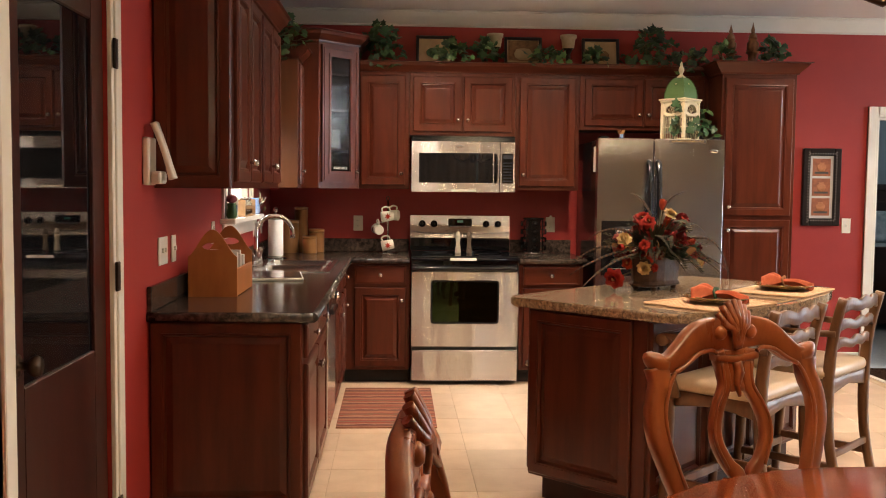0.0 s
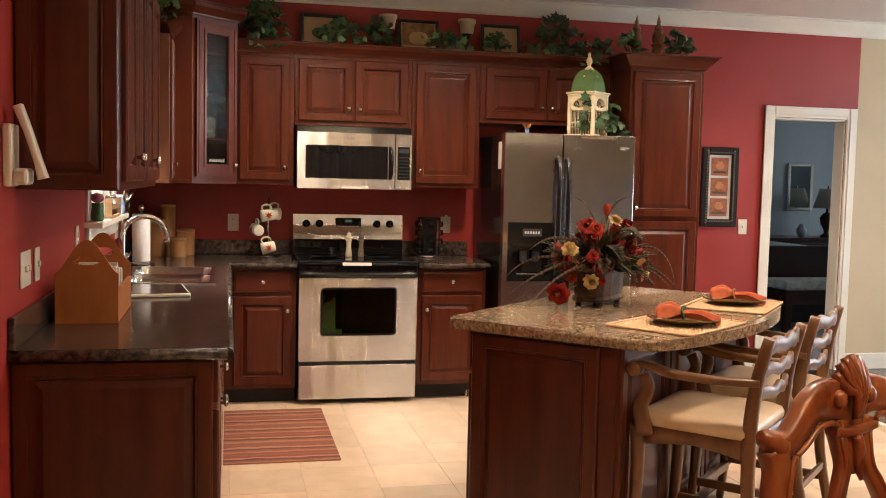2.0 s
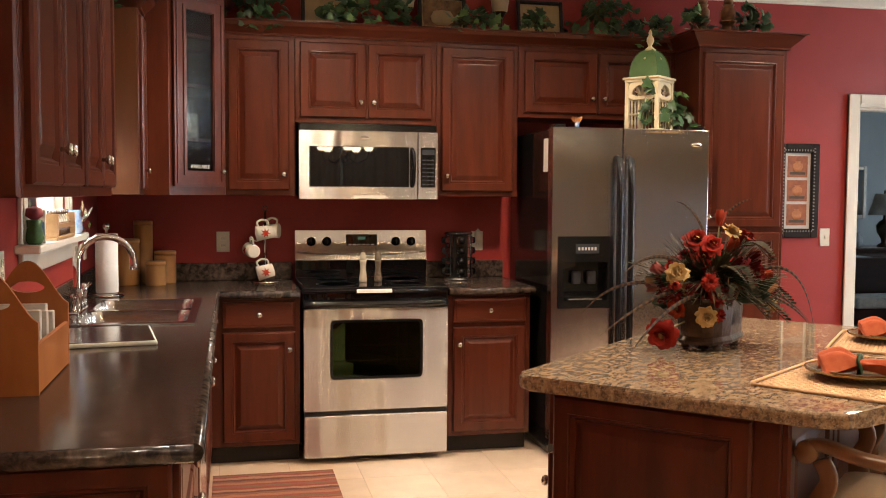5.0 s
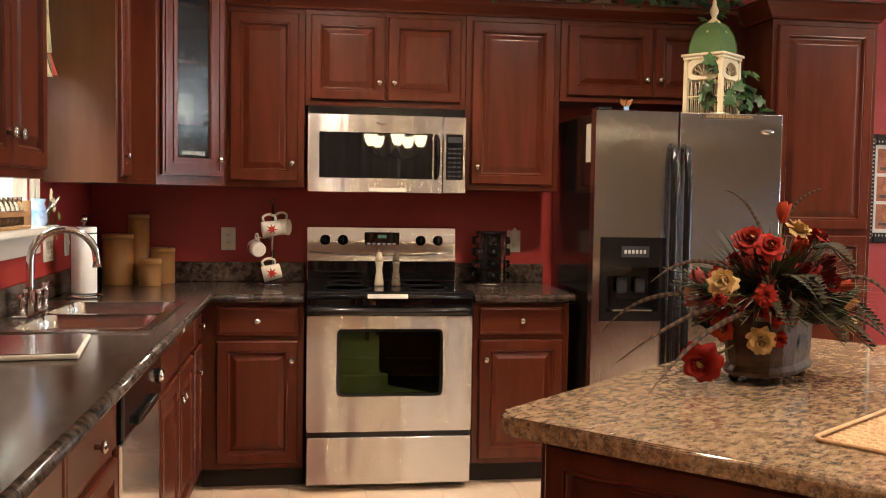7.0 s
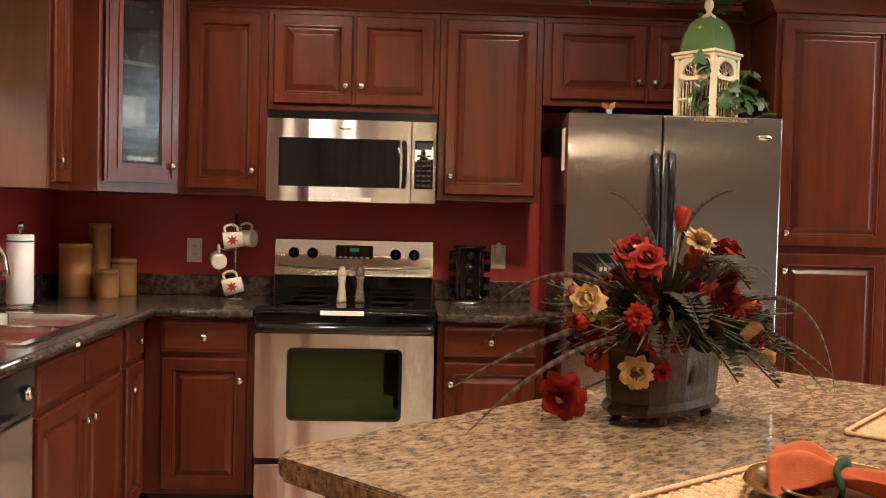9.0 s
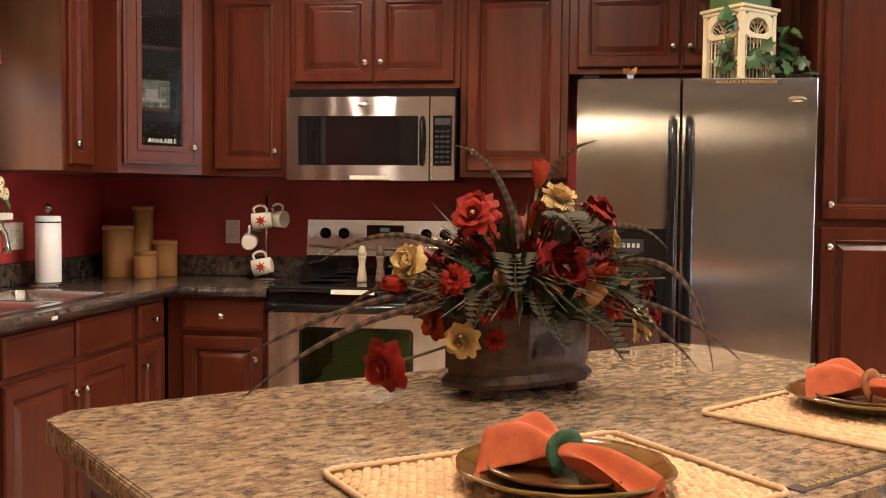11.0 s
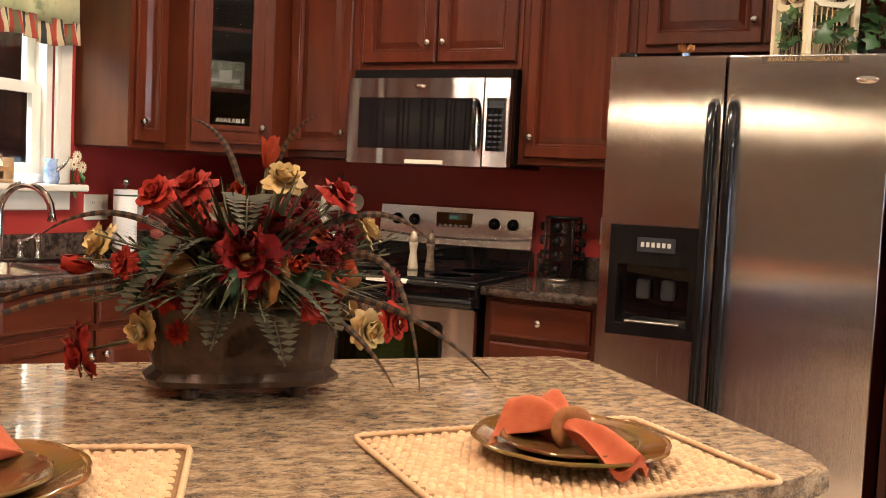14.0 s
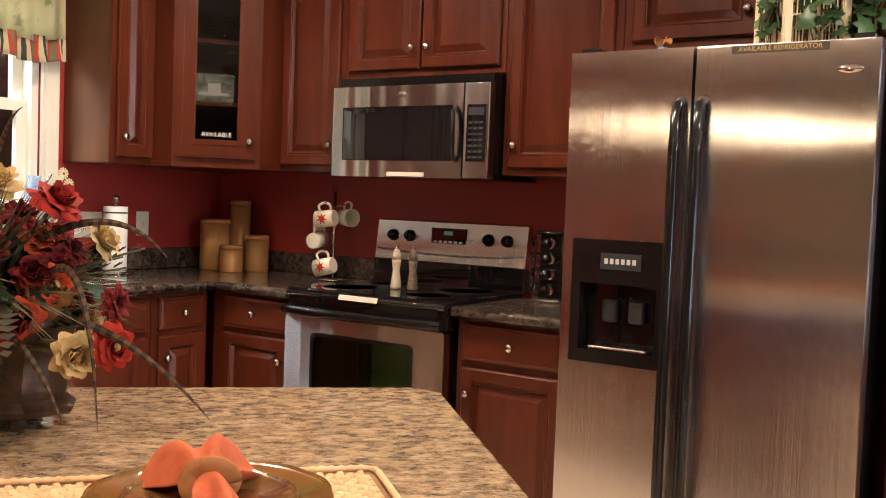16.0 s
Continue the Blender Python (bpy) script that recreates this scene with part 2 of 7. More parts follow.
def boxed(*a, **k):
    return quad_box(bmesh.new(), *a, **k)


def lathe(profile, seg=20, bm=None, at=(0, 0, 0), sx=1.0, sy=1.0):
    bm = bm or bmesh.new()
    rings = []
    for r, z in profile:
        rings.append([bm.verts.new((at[0] + sx * r * math.cos(2 * math.pi * i / seg), at[1] + sy * r * math.sin(2 * math.pi * i / seg), at[2] + z)) for i in range(seg)])
    for a, b in zip(rings, rings[1:]):
        for i in range(seg):
            f = bm.faces.new((a[i], a[(i + 1) % seg], b[(i + 1) % seg], b[i]))
            f.smooth = True
    if profile[0][0] > 0.0005:
        bm.faces.new(rings[0][::-1])
    if profile[-1][0] > 0.0005:
        bm.faces.new(rings[-1])
    return bm


def smoothed(pts, k, *sizes):
    """Points of a smooth line through pts, k to a stretch, and the sizes between them."""
    n = len(pts)
    out, found = [], [[] for _ in sizes]
    for i in range(n - 1):
        p0, p1, p2, p3 = pts[max(i - 1, 0)], pts[i], pts[i + 1], pts[min(i + 2, n - 1)]
        for q in range(k + (i == n - 2)):
            t = q / k
            out.append(0.5 * (2 * p1 + (p2 - p0) * t + (2 * p0 - 5 * p1 + 4 * p2 - p3) * t * t + (3 * p1 - p0 - 3 * p2 + p3) * t ** 3))
            for f, s in zip(found, sizes):
                f.append(s[i] + (s[i + 1] - s[i]) * t if isinstance(s, (list, tuple)) else s)
    return (out, *found)


def sweep(points, radius, seg=8, bm=None, flat=1.0, up=(0, 0, 1), caps=True, smooth=1):
    """A tube along points; radius a number or one a point; flat squeezes it across 'up'."""
    bm = bm or bmesh.new()
    pts = [Vector(p) for p in points]
    if len(pts) > 3 and smooth > 1:
        pts, radius = smoothed(pts, smooth, radius)
    rad = radius if isinstance(radius, (list, tuple)) else [radius] * len(pts)
    rings = []
    for i, p in enumerate(pts):
        d = (pts[min(i + 1, len(pts) - 1)] - pts[max(i - 1, 0)]).normalized()
        side = d.cross(Vector(up))
        if side.length < 1e-3:
            side = d.cross(Vector((1, 0, 0.01)))
        side.normalize()
        n = side.cross(d)
        rings.append([bm.verts.new(p + rad[i] * (math.cos(a) * side + flat * math.sin(a) * n)) for a in (2 * math.pi * k / seg for k in range(seg))])
    for a, b in zip(rings, rings[1:]):
        for k in range(seg):
            f = bm.faces.new((a[k], a[(k + 1) % seg], b[(k + 1) % seg], b[k]))
            f.smooth = True
    if caps:
        bm.faces.new(rings[0][::-1])
        bm.faces.new(rings[-1])
    return bm


def plank(points, width, thick, bm=None, up=(0, 0, 1)):
    """A bar of rectangular section along points: width across, thick along 'up'; each a number or one a point."""
    bm = bm or bmesh.new()
    pts = [Vector(p) for p in points]
    if len(pts) > 2:
        pts, width, thick = smoothed(pts, 4, width, thick)
    w = width if isinstance(width, (list, tuple)) else [width] * len(pts)
    h = thick if isinstance(thick, (list, tuple)) else [thick] * len(pts)
    rings = []
    for i, p in enumerate(pts):
        d = (pts[min(i + 1, len(pts) - 1)] - pts[max(i - 1, 0)]).normalized()
        side = d.cross(Vector(up)).normalized()
        n = side.cross(d)
        c = min(w[i], h[i]) * 0.18
        a, b = w[i] / 2, h[i] / 2
        rings.append([bm.verts.new(p + s * side + q * n) for s, q in ((-a, -b + c), (-a + c, -b), (a - c, -b), (a, -b + c), (a, b - c), (a - c, b), (-a + c, b), (-a, b - c))])
    for a, b in zip(rings, rings[1:]):
        for k in range(8):
            bm.faces.new((a[k], a[(k + 1) % 8], b[(k + 1) % 8], b[k])).smooth = len(pts) > 2
    bm.faces.new(rings[0][::-1])
    bm.faces.new(rings[-1])
    return bm


def extruded(outline, z0, z1, bm=None):
    """A slab with that outline (x, y) between two heights."""
    bm = bm or bmesh.new()
    a = [bm.verts.new((x, y, z0)) for x, y in outline]
    b = [bm.verts.new((x, y, z1)) for x, y in outline]
    bm.faces.new(a[::-1])
    bm.faces.new(b)
    for i in range(len(a)):
        j = (i + 1) % len(a)
        bm.faces.new((a[i], a[j], b[j], b[i]))
    return bm


def rect(x0, z0, x1, z1):
    return [(x0, z0), (x1, z0), (x1, z1), (x0, z1)]


def round_rect(x0, z0, x1, z1, r, n=5):
    """The outline of an upright rectangle with rounded corners."""
    out = []
    for cx, cz, a0 in ((x0 + r, z0 + r, 180), (x1 - r, z0 + r, 270), (x1 - r, z1 - r, 0), (x0 + r, z1 - r, 90)):
        out += [(cx + r * math.cos(radians(a0 + 90 * i / n)), cz + r * math.sin(radians(a0 + 90 * i / n))) for i in range(n + 1)]
    return out


def ring_plate(outer, inner, y0, y1):
    """An upright board with a hole: outlines of as many points each, (x, z), between two depths."""
    bm = bmesh.new()
    L = [[bm.verts.new((x, y, z)) for x, z in o] for o, y in ((outer, y0), (inner, y0), (inner, y1), (outer, y1))]
    n = len(outer)
    for a, b in ((0, 1), (1, 2), (2, 3), (3, 0)):
        for i in range(n):
            j = (i + 1) % n
            bm.faces.new((L[a][i], L[a][j], L[b][j], L[b][i]))
    return bm


def part(name, bm, mat, parent=None, label=""):
    bmesh.ops.recalc_face_normals(bm, faces=bm.faces)
    me = bpy.data.meshes.new(name)
    bm.to_mesh(me)
    bm.free()
    if mat:
        me.materials.append(mat)
    ob = new(name, me)
    if parent:
        ob.parent = parent
    if label:
        tagged(ob, label)
    return ob


def shared(name, mesh, parent, m, label=""):
    ob = new(name, mesh)
    ob.parent = parent
    ob.matrix_basis = m
    if label:
        tagged(ob, label)
    return ob


def thing(name, m, label, category, group="", kind=""):
    ob = new(name)
    ob.empty_display_size = 0.05
    ob.matrix_basis = m
    return tagged(ob, label, category, group, kind)


def setting(name, bm, mat, label="", category=""):
    return tagged(part(name, bm, mat), label or name.replace("_", " "), category or name.split("_")[0], kind="structure")


def lettering(text, size, m, mat, parent, name="lettering", depth=0.0006):
    cu = bpy.data.curves.new(name, "FONT")
    cu.body, cu.size, cu.align_x, cu.align_y, cu.extrude = text, size, "CENTER", "CENTER", depth
    tmp = bpy.data.objects.new(name, cu)
    scene.collection.objects.link(tmp)
    bpy.context.view_layer.update()
    me = bpy.data.meshes.new_from_object(tmp)
    bpy.data.objects.remove(tmp)
    me.materials.append(mat)
    ob = new(name, me)
    ob.parent = parent
    ob.matrix_basis = m
    return ob


# ---- the shell of the house ----
XW, YN, YS, XE, T = -1.45, 0.0, -9.0, 6.5, 0.12
def wall_with_holes(name, mat, axis, at, thick, lo, hi, top, holes, label):
    """A wall along 'axis' at a place, with rectangular holes (a0, a1, z0, z1), cut through."""
    bm = bmesh.new()

    def put(a0, a1, z0, z1):
        if a1 - a0 < 1e-4 or z1 - z0 < 1e-4:
            return
        if axis == "x":
            quad_box(bm, a0, at, z0, a1, at + thick, z1)
        else:
            quad_box(bm, at, a0, z0, at + thick, a1, z1)

    cur = lo
    for a0, a1, z0, z1 in sorted(holes):
        put(cur, a0, 0, top)
        put(a0, a1, 0, z0)
        put(a0, a1, z1, top)
        cur = a1
    put(cur, hi, 0, top)
    return setting(name, bm, mat, label, "wall")


WIN = (-1.93, -1.05, 1.22, 2.06)
DOOR_L = (-4.92, -4.08, 0.0, 2.06)
wall_with_holes("wall_west", RED, "y", XW - T, T, YS, YN + T, CEIL, [WIN, DOOR_L], "red painted wall behind the sink counter")
wall_with_holes("wall_north", RED, "x", YN, T, XW, 4.02, CEIL, [(3.29, 3.92, 0.0, 1.985)], "red painted kitchen wall with bedroom doorway")
wall_with_holes("wall_north_beige", BEIGE, "x", YN, T, 4.02, XE, CEIL, [], "beige painted wall beside the bedroom door")
wall_with_holes("wall_south", BEIGE, "x", YS - T, T, XW - T, XE + T, CEIL, [(-0.3, 2.1, 0.45, 2.2)], "beige dining room wall with a wide window")
wall_with_holes("wall_east", BEIGE, "y", XE, T, YS, YN + T, 2.0, [(-3.3, -0.9, 0.3, 1.60)], "beige living room wall with a wide window")
bm = bmesh.new()
for a0, a1, z0, z1 in ((YS, -3.3, 2.0, CEIL), (-0.9, YN + T, 2.0, CEIL), (-3.3, -0.9, 2.0, 2.12), (-3.3, -0.9, 2.62, CEIL)):
    quad_box(bm, XE, a0, z0, XE + T, a1, z1)
setting("wall_east_upper", bm, BEIGE, "beige wall round a high transom window", "wall")
setting("ceiling", boxed(XW - T, YS - T, CEIL, XE + T, YN + T, CEIL + 0.12), CEILING, "off-white painted ceiling", "ceiling")
floor = setting("floor", boxed(XW - T, YS - T, -0.15, XE + T, YN + T, -0.003), GROUT, "beige tiled kitchen floor", "floor")

# doorway trim, crown moulding, baseboards
def casing(name, axis, at, out, a0, a1, top, w=0.085, t=0.018, both=True):
    bm = bmesh.new()
    for lo, hi, z0, z1 in ((a0 - w, a0, 0.0, top + w), (a1, a1 + w, 0.0, top + w), (a0 + 0.0005, a1 - 0.0005, top, top + w)):
        for k, (ins, th) in enumerate(((0.0, t), (0.022, t + 0.008))):
            if axis == "x":
                quad_box(bm, lo + ins * (hi > a1), at, z0 + (ins if z0 else 0), hi - ins * (lo < a0), at + out * th, z1, 0.003)
            else:
                quad_box(bm, at, lo + ins * (hi > a1), z0 + (ins if z0 else 0), at + out * th, hi - ins * (lo < a0), z1, 0.003)
    return setting(name, bm, WHITE, "white painted door casing", "trim")


casing("trim_bedroom_door", "x", -0.001, -1, 3.29, 3.92, 1.985)
setting("trim_door_jamb", quad_box(quad_box(boxed(3.291, 0.002, 0, 3.305, 0.118, 1.984), 3.905, 0.002, 0, 3.919, 0.118, 1.984), 3.305, 0.002, 1.97, 3.905, 0.118, 1.984), WHITE, "white painted door jamb", "trim")


def crown(name, points, mat=WHITE, drop=0.115, reach=0.085, top=CEIL, cat="trim", label="cream painted crown moulding"):
    """Crown moulding along a line of (x, y) points, the room on the right-hand side of the walk."""
    prof = [(0, -drop), (0.012, -drop), (0.014, -drop * 0.86), (0.03, -drop * 0.66), (0.052, -drop * 0.40), (reach * 0.78, -drop * 0.20), (reach * 0.82, -drop * 0.12), (reach, -drop * 0.08), (reach, -0.001), (0, -0.001)]
    bm = bmesh.new()
    rings = []
    pts = [Vector((*p, 0)) for p in points]
    for i, p in enumerate(pts):
        d0 = (p - pts[i - 1]).normalized() if i else (pts[1] - p).normalized()
        d1 = (pts[i + 1] - p).normalized() if i + 1 < len(pts) else d0
        n0, n1 = Vector((d0.y, -d0.x, 0)), Vector((d1.y, -d1.x, 0))
        n = (n0 + n1).normalized()
        n /= max(0.3, n.dot(n0))
        rings.append([bm.verts.new(p + n * a + Vector((0, 0, top + b))) for a, b in prof])
    for a, b in zip(rings, rings[1:]):
        for k in range(len(prof)):
            j = (k + 1) % len(prof)
            bm.faces.new((a[k], a[j], b[j], b[k]))
    bm.faces.new(rings[0][::-1])
    bm.faces.new(rings[-1])
    return bm, mat


bm, mt = crown("", [(XW + 0.001, YS + 0.01), (XW + 0.001, -0.001), (XE - 0.01, -0.001)])
setting("crown_moulding", bm, mt, "cream painted crown moulding", "moulding")
bm = bmesh.new()
quad_box(bm, 2.40, -0.016, 0, 3.20, -0.001, 0.13, 0.004)
quad_box(bm, 4.008, -0.016, 0, XE - 0.01, -0.001, 0.13, 0.004)
quad_box(bm, XW + 0.001, -3.985, 0, XW + 0.016, -3.62, 0.13, 0.004)
setting("baseboard", bm, WHITE, "white painted baseboard", "baseboard")

# ---- cabinets ----
def ring_panel(x0, z0, x1, z1, y, rings, bm=None):
    """A moulded panel facing -y: rings of (inset, height in front of y), outermost first."""
    bm = bm or bmesh.new()
    prev = None
    for ins, h in rings:
        cur = [bm.verts.new((a, y - h, b)) for a, b in ((x0 + ins, z0 + ins), (x1 - ins, z0 + ins), (x1 - ins, z1 - ins), (x0 + ins, z1 - ins))]
        if prev:
            for k in range(4):
                bm.faces.new((prev[k], prev[(k + 1) % 4], cur[(k + 1) % 4], cur[k]))
        else:
            bm.faces.new(cur[::-1])
        prev = cur
    bm.faces.new(prev)
    return bm


knob_bm = lathe([(0.0065, 0), (0.006, 0.010), (0.0075, 0.013), (0.0145, 0.018), (0.0155, 0.023), (0.012, 0.028), (0.004, 0.030), (0.0, 0.0302)], 14)
bmesh.ops.recalc_face_normals(knob_bm, faces=knob_bm.faces)
KNOB = bpy.data.meshes.new("knob")
knob_bm.to_mesh(KNOB)
knob_bm.free()
KNOB.materials.append(NICKEL)


def knob(parent, x, y, z):
    return shared("knob", KNOB, parent, pose(x, y, z, 90), "round brushed nickel knob")


FRAME = [(0, 0), (0, 0.013), (0.006, 0.020), (0.045, 0.020), (0.047, 0.017), (0.053, 0.0185), (0.061, 0.005)]
def panel_door(root, x0, z0, x1, z1, y, knob_at=None, glass=False, name="door"):
    """A raised-panel door on a cabinet front at y, its frame and its panel."""
    if glass:
        bm = bmesh.new()
        w = 0.078
        bm = ring_plate(rect(x0, z0, x1, z1), rect(x0 + w, z0 + w, x1 - w, z1 - w), y - 0.019, y - 0.001)
        d = part(name, bm, CHERRY, root)
        part("outer_bead", ring_plate(rect(x0 + 0.014, z0 + 0.014, x1 - 0.014, z1 - 0.014), rect(x0 + 0.024, z0 + 0.024, x1 - 0.024, z1 - 0.024), y - 0.0235, y - 0.0188), CHERRY, d)
        part("inner_bead", ring_plate(rect(x0 + w - 0.022, z0 + w - 0.022, x1 - w + 0.022, z1 - w + 0.022), rect(x0 + w - 0.004, z0 + w - 0.004, x1 - w + 0.004, z1 - w + 0.004), y - 0.0250, y - 0.0188), CHERRY, d)
        part("pane", boxed(x0 + w - 0.004, y - 0.013, z0 + w - 0.004, x1 - w + 0.004, y - 0.009, z1 - w + 0.004), SEEDED, d, "rain-textured glass pane").visible_shadow = False
    else:
        d = part(name, ring_panel(x0, z0, x1, z1, y, FRAME), CHERRY, root)
        part("panel", ring_panel(x0 + 0.061, z0 + 0.061, x1 - 0.061, z1 - 0.061, y - 0.0045, [(0, 0), (0, 0.0005), (0.005, 0.001), (0.027, 0.0125), (0.031, 0.0130)]), CHERRY, d)
    if knob_at:
        knob(d, knob_at[0], y - 0.019, knob_at[1])
    return d


def drawer_front(root, x0, z0, x1, z1, y, knobbed=True):
    d = part("drawer_front", ring_panel(x0, z0, x1, z1, y, [(0, 0), (0, 0.012), (0.003, 0.016), (0.010, 0.0165), (0.016, 0.019), (0.019, 0.019)]), CHERRY_H, root)
    if knobbed:
        knob(d, (x0 + x1) / 2, y - 0.019, (z0 + z1) / 2)
    return d


def wall_cabinet(m, w, z0, z1, d, doors, label, name="wall_cabinet", gap=0.028):
    """doors: a list of (x0, x1, side of the knob)."""
    root = thing(name, m, label, "cabinet", "wall cabinets")
    part("body", boxed(0.0005, -d, z0, w - 0.0005, -0.001, z1, 0.002), CHERRY, root)
    for a, b, side in doors:
        kx = b - 0.03 if side == "r" else a + 0.03
        panel_door(root, a, z0 + gap, b, z1 - gap, -d - 0.0005, (kx, z0 + gap + 0.085))
    return root


UB, UT, UD = 1.39, 2.245, 0.31
wall_cabinet(pose(-0.757, 0, 0), 0.367, UB, UT, UD, [(0.014, 0.337, "r")], "cherry wall cabinet with one raised-panel door")
wall_cabinet(pose(-0.389, 0, 0), 0.778, 1.785, UT, UD, [(0.025, 0.383, "r"), (0.395, 0.753, "l")], "cherry double-door cabinet above the microwave")
wall_cabinet(pose(0.39, 0, 0), 0.475, UB, UT, UD, [(0.03, 0.445, "l")], "cherry wall cabinet with one wide raised-panel door")
wall_cabinet(pose(0.866, 0, 0), 0.965, 1.84, UT, UD, [(0.035, 0.47, "r"), (0.482, 0.93, "l")], "cherry double-door cabinet above the refrigerator")
wall_cabinet(pose(XW, -3.47, 0, 0, 0, 90), 0.735, UB, UT, UD, [(0.03, 0.362, "r"), (0.373, 0.705, "l")], "cherry double-door wall cabinet beside the sink window")
root = wall_cabinet(pose(XW, -2.733, 0, 0, 0, 90), 0.735, UB, UT, UD, [(0.03, 0.362, "r"), (0.373, 0.705, "l")], "cherry double-door wall cabinet next to the window")
narrow = wall_cabinet(pose(XW, -0.93, 0, 0, 0, 90), 0.224, UB, UT, UD, [(0.022, 0.21, "l")], "narrow cherry wall cabinet beside the window")
VENEER = material("light_cherry_veneer", (0.070, 0.021, 0.0075), 0.30, second=(0.105, 0.036, 0.0125), scale=(9, 9, 1.2), detail=8, coat=0.2, rough_var=0.06)
part("side_veneer", boxed(-0.0045, -0.306, UB + 0.002, 0.0, -0.003, UT - 0.002), VENEER, narrow, "lighter veneered cabinet side")
# the raised panel on the end of the first cabinet
end = thing("cabinet_end_panel", pose(XW, -3.472, 0), "raised cherry end panel on wall cabinet", "panel")
panel_door(end, 0.004, UB, 0.308, UT, 0, None, name="end_panel")

# diagonal corner cabinet with a glass door and shelves
root = thing("corner_cabinet", pose(XW, 0, 0), "cherry corner wall cabinet with textured glass door", "cabinet", "wall cabinets")
# it is deeper and taller than its neighbours
CX0, CY0, CX1, CY1, CT = 0.426, -0.704, 0.691, -0.439, 2.40
outline = [(0.001, -0.001), (0.001, CY0), (CX0, CY0), (CX1, CY1), (CX1, -0.001)]
part("bottom_panel", extruded(outline, UB, UB + 0.02), CHERRY, root)
part("top_panel", extruded(outline, CT - 0.02, CT), CHERRY, root)
for z in (1.66, 1.93, 2.18):
    part("shelf", extruded([(0.02, -0.02), (0.02, CY0 + 0.03), (CX0 - 0.01, CY0 + 0.03), (CX1 - 0.03, CY1 + 0.01), (CX1 - 0.03, -0.02)], z, z + 0.018), CHERRY, root)
part("back_panel", boxed(0.001, CY0, UB + 0.0205, 0.016, -0.001, CT - 0.0205), CHERRY, root)
part("back_panel", boxed(0.0165, -0.016, UB + 0.0205, CX1, -0.001, CT - 0.0205), CHERRY, root)
part("side_panel", boxed(0.0165, CY0, UB + 0.0205, CX0, CY0 + 0.015, CT - 0.0205), CHERRY, root)
part("side_panel", boxed(CX1 - 0.015, CY1, UB + 0.0205, CX1, -0.0165, CT - 0.0205), CHERRY, root)
L = (CX1 - CX0) * math.sqrt(2)
DIAG = pose(CX0, CY0, 0, 0, 0, 45)
bm = bmesh.new()
for a, b, c, d in ((0, UB, 0.04, CT), (L - 0.04, UB, L, CT), (0.04, UB, L - 0.04, UB + 0.055), (0.04, CT - 0.045, L - 0.04, CT)):
    quad_box(bm, a, -0.002, b, c, 0.018, d)
part("front_frame", bm, CHERRY, root).matrix_basis = DIAG
d = panel_door(root, 0.020, UB + 0.043, L - 0.022, CT - 0.022, -0.003, (L - 0.047, UB + 0.118), glass=True)
d.matrix_basis = DIAG
card = thing("photo_card", pose(XW + CX0 + 0.0106, CY0 + 0.1096, 1.678, 0, 0, 45), "small landscape photograph card on glass cabinet shelf", "photograph")
PHOTO = material("photo_print", (0.45, 0.42, 0.36), 0.35, second=(0.06, 0.09, 0.03), scale=(30, 30, 34), detail=6, lo=0.42, hi=0.6)
part("card", boxed(0, -0.002, 0, 0.17, 0.0, 0.125), PHOTO, card)
part("house_print", quad_box(boxed(0.06, -0.0035, 0.035, 0.115, -0.0022, 0.085), 0.02, -0.0035, 0.03, 0.15, -0.0022, 0.045), WHITE, card)
tag = thing("door_label", pose(XW + CX0, CY0, 0, 0, 0, 45), "small white AVAILABLE label on glass door", "label")
lettering("AVAILABLE", 0.026, pose(L / 2, -0.0195, UB + 0.142, 90), WHITE, tag)

# the crown on top of the cabinets and a light rail
crown_root = thing("cabinet_crown", pose(0, 0, 0), "cherry crown moulding along the wall cabinets", "moulding", kind="structure")
bm, _ = crown("", [(XW + CX1 + 0.003, -UD), (1.83, -UD)], drop=0.075, reach=0.075, top=2.318)
part("back_run", bm, CHERRY_H, crown_root)
bm, _ = crown("", [(XW + UD, -0.93), (XW + UD, CY0 - 0.003)], drop=0.075, reach=0.075, top=2.318)
part("window_side_run", bm, CHERRY_H, crown_root)
bm, _ = crown("", [(XW + 0.01, CY0), (XW + CX0, CY0), (XW + CX1, CY1), (XW + CX1, -0.01)], drop=0.08, reach=0.075, top=2.478)
part("corner_run", bm, CHERRY_H, crown_root)
bm, _ = crown("", [(XW + 0.01, -3.472), (XW + UD, -3.472), (XW + UD, -2.0)], drop=0.075, reach=0.075, top=2.318)
part("sink_wall_run", bm, CHERRY_H, crown_root)
bm, _ = crown("", [(1.832, -0.32), (1.832, -0.605), (2.375, -0.605), (2.375, -0.01)], drop=0.085, reach=0.085, top=2.318)
part("pantry_run", bm, CHERRY_H, crown_root)

# pantry
pantry = thing("pantry_cabinet", pose(1.832, 0, 0), "tall cherry pantry cabinet beside the refrigerator", "cabinet")
part("body", boxed(0.0, -0.604, 0.10, 0.543, -0.001, 2.235, 0.002), CHERRY, pantry)
part("toe_kick", boxed(0.005, -0.54, 0.0, 0.538, -0.01, 0.0995), KICK, pantry)
panel_door(pantry, 0.026, 1.225, 0.517, 2.205, -0.6045, (0.056, 1.285))
panel_door(pantry, 0.026, 0.13, 0.517, 1.195, -0.6045, (0.056, 1.12))


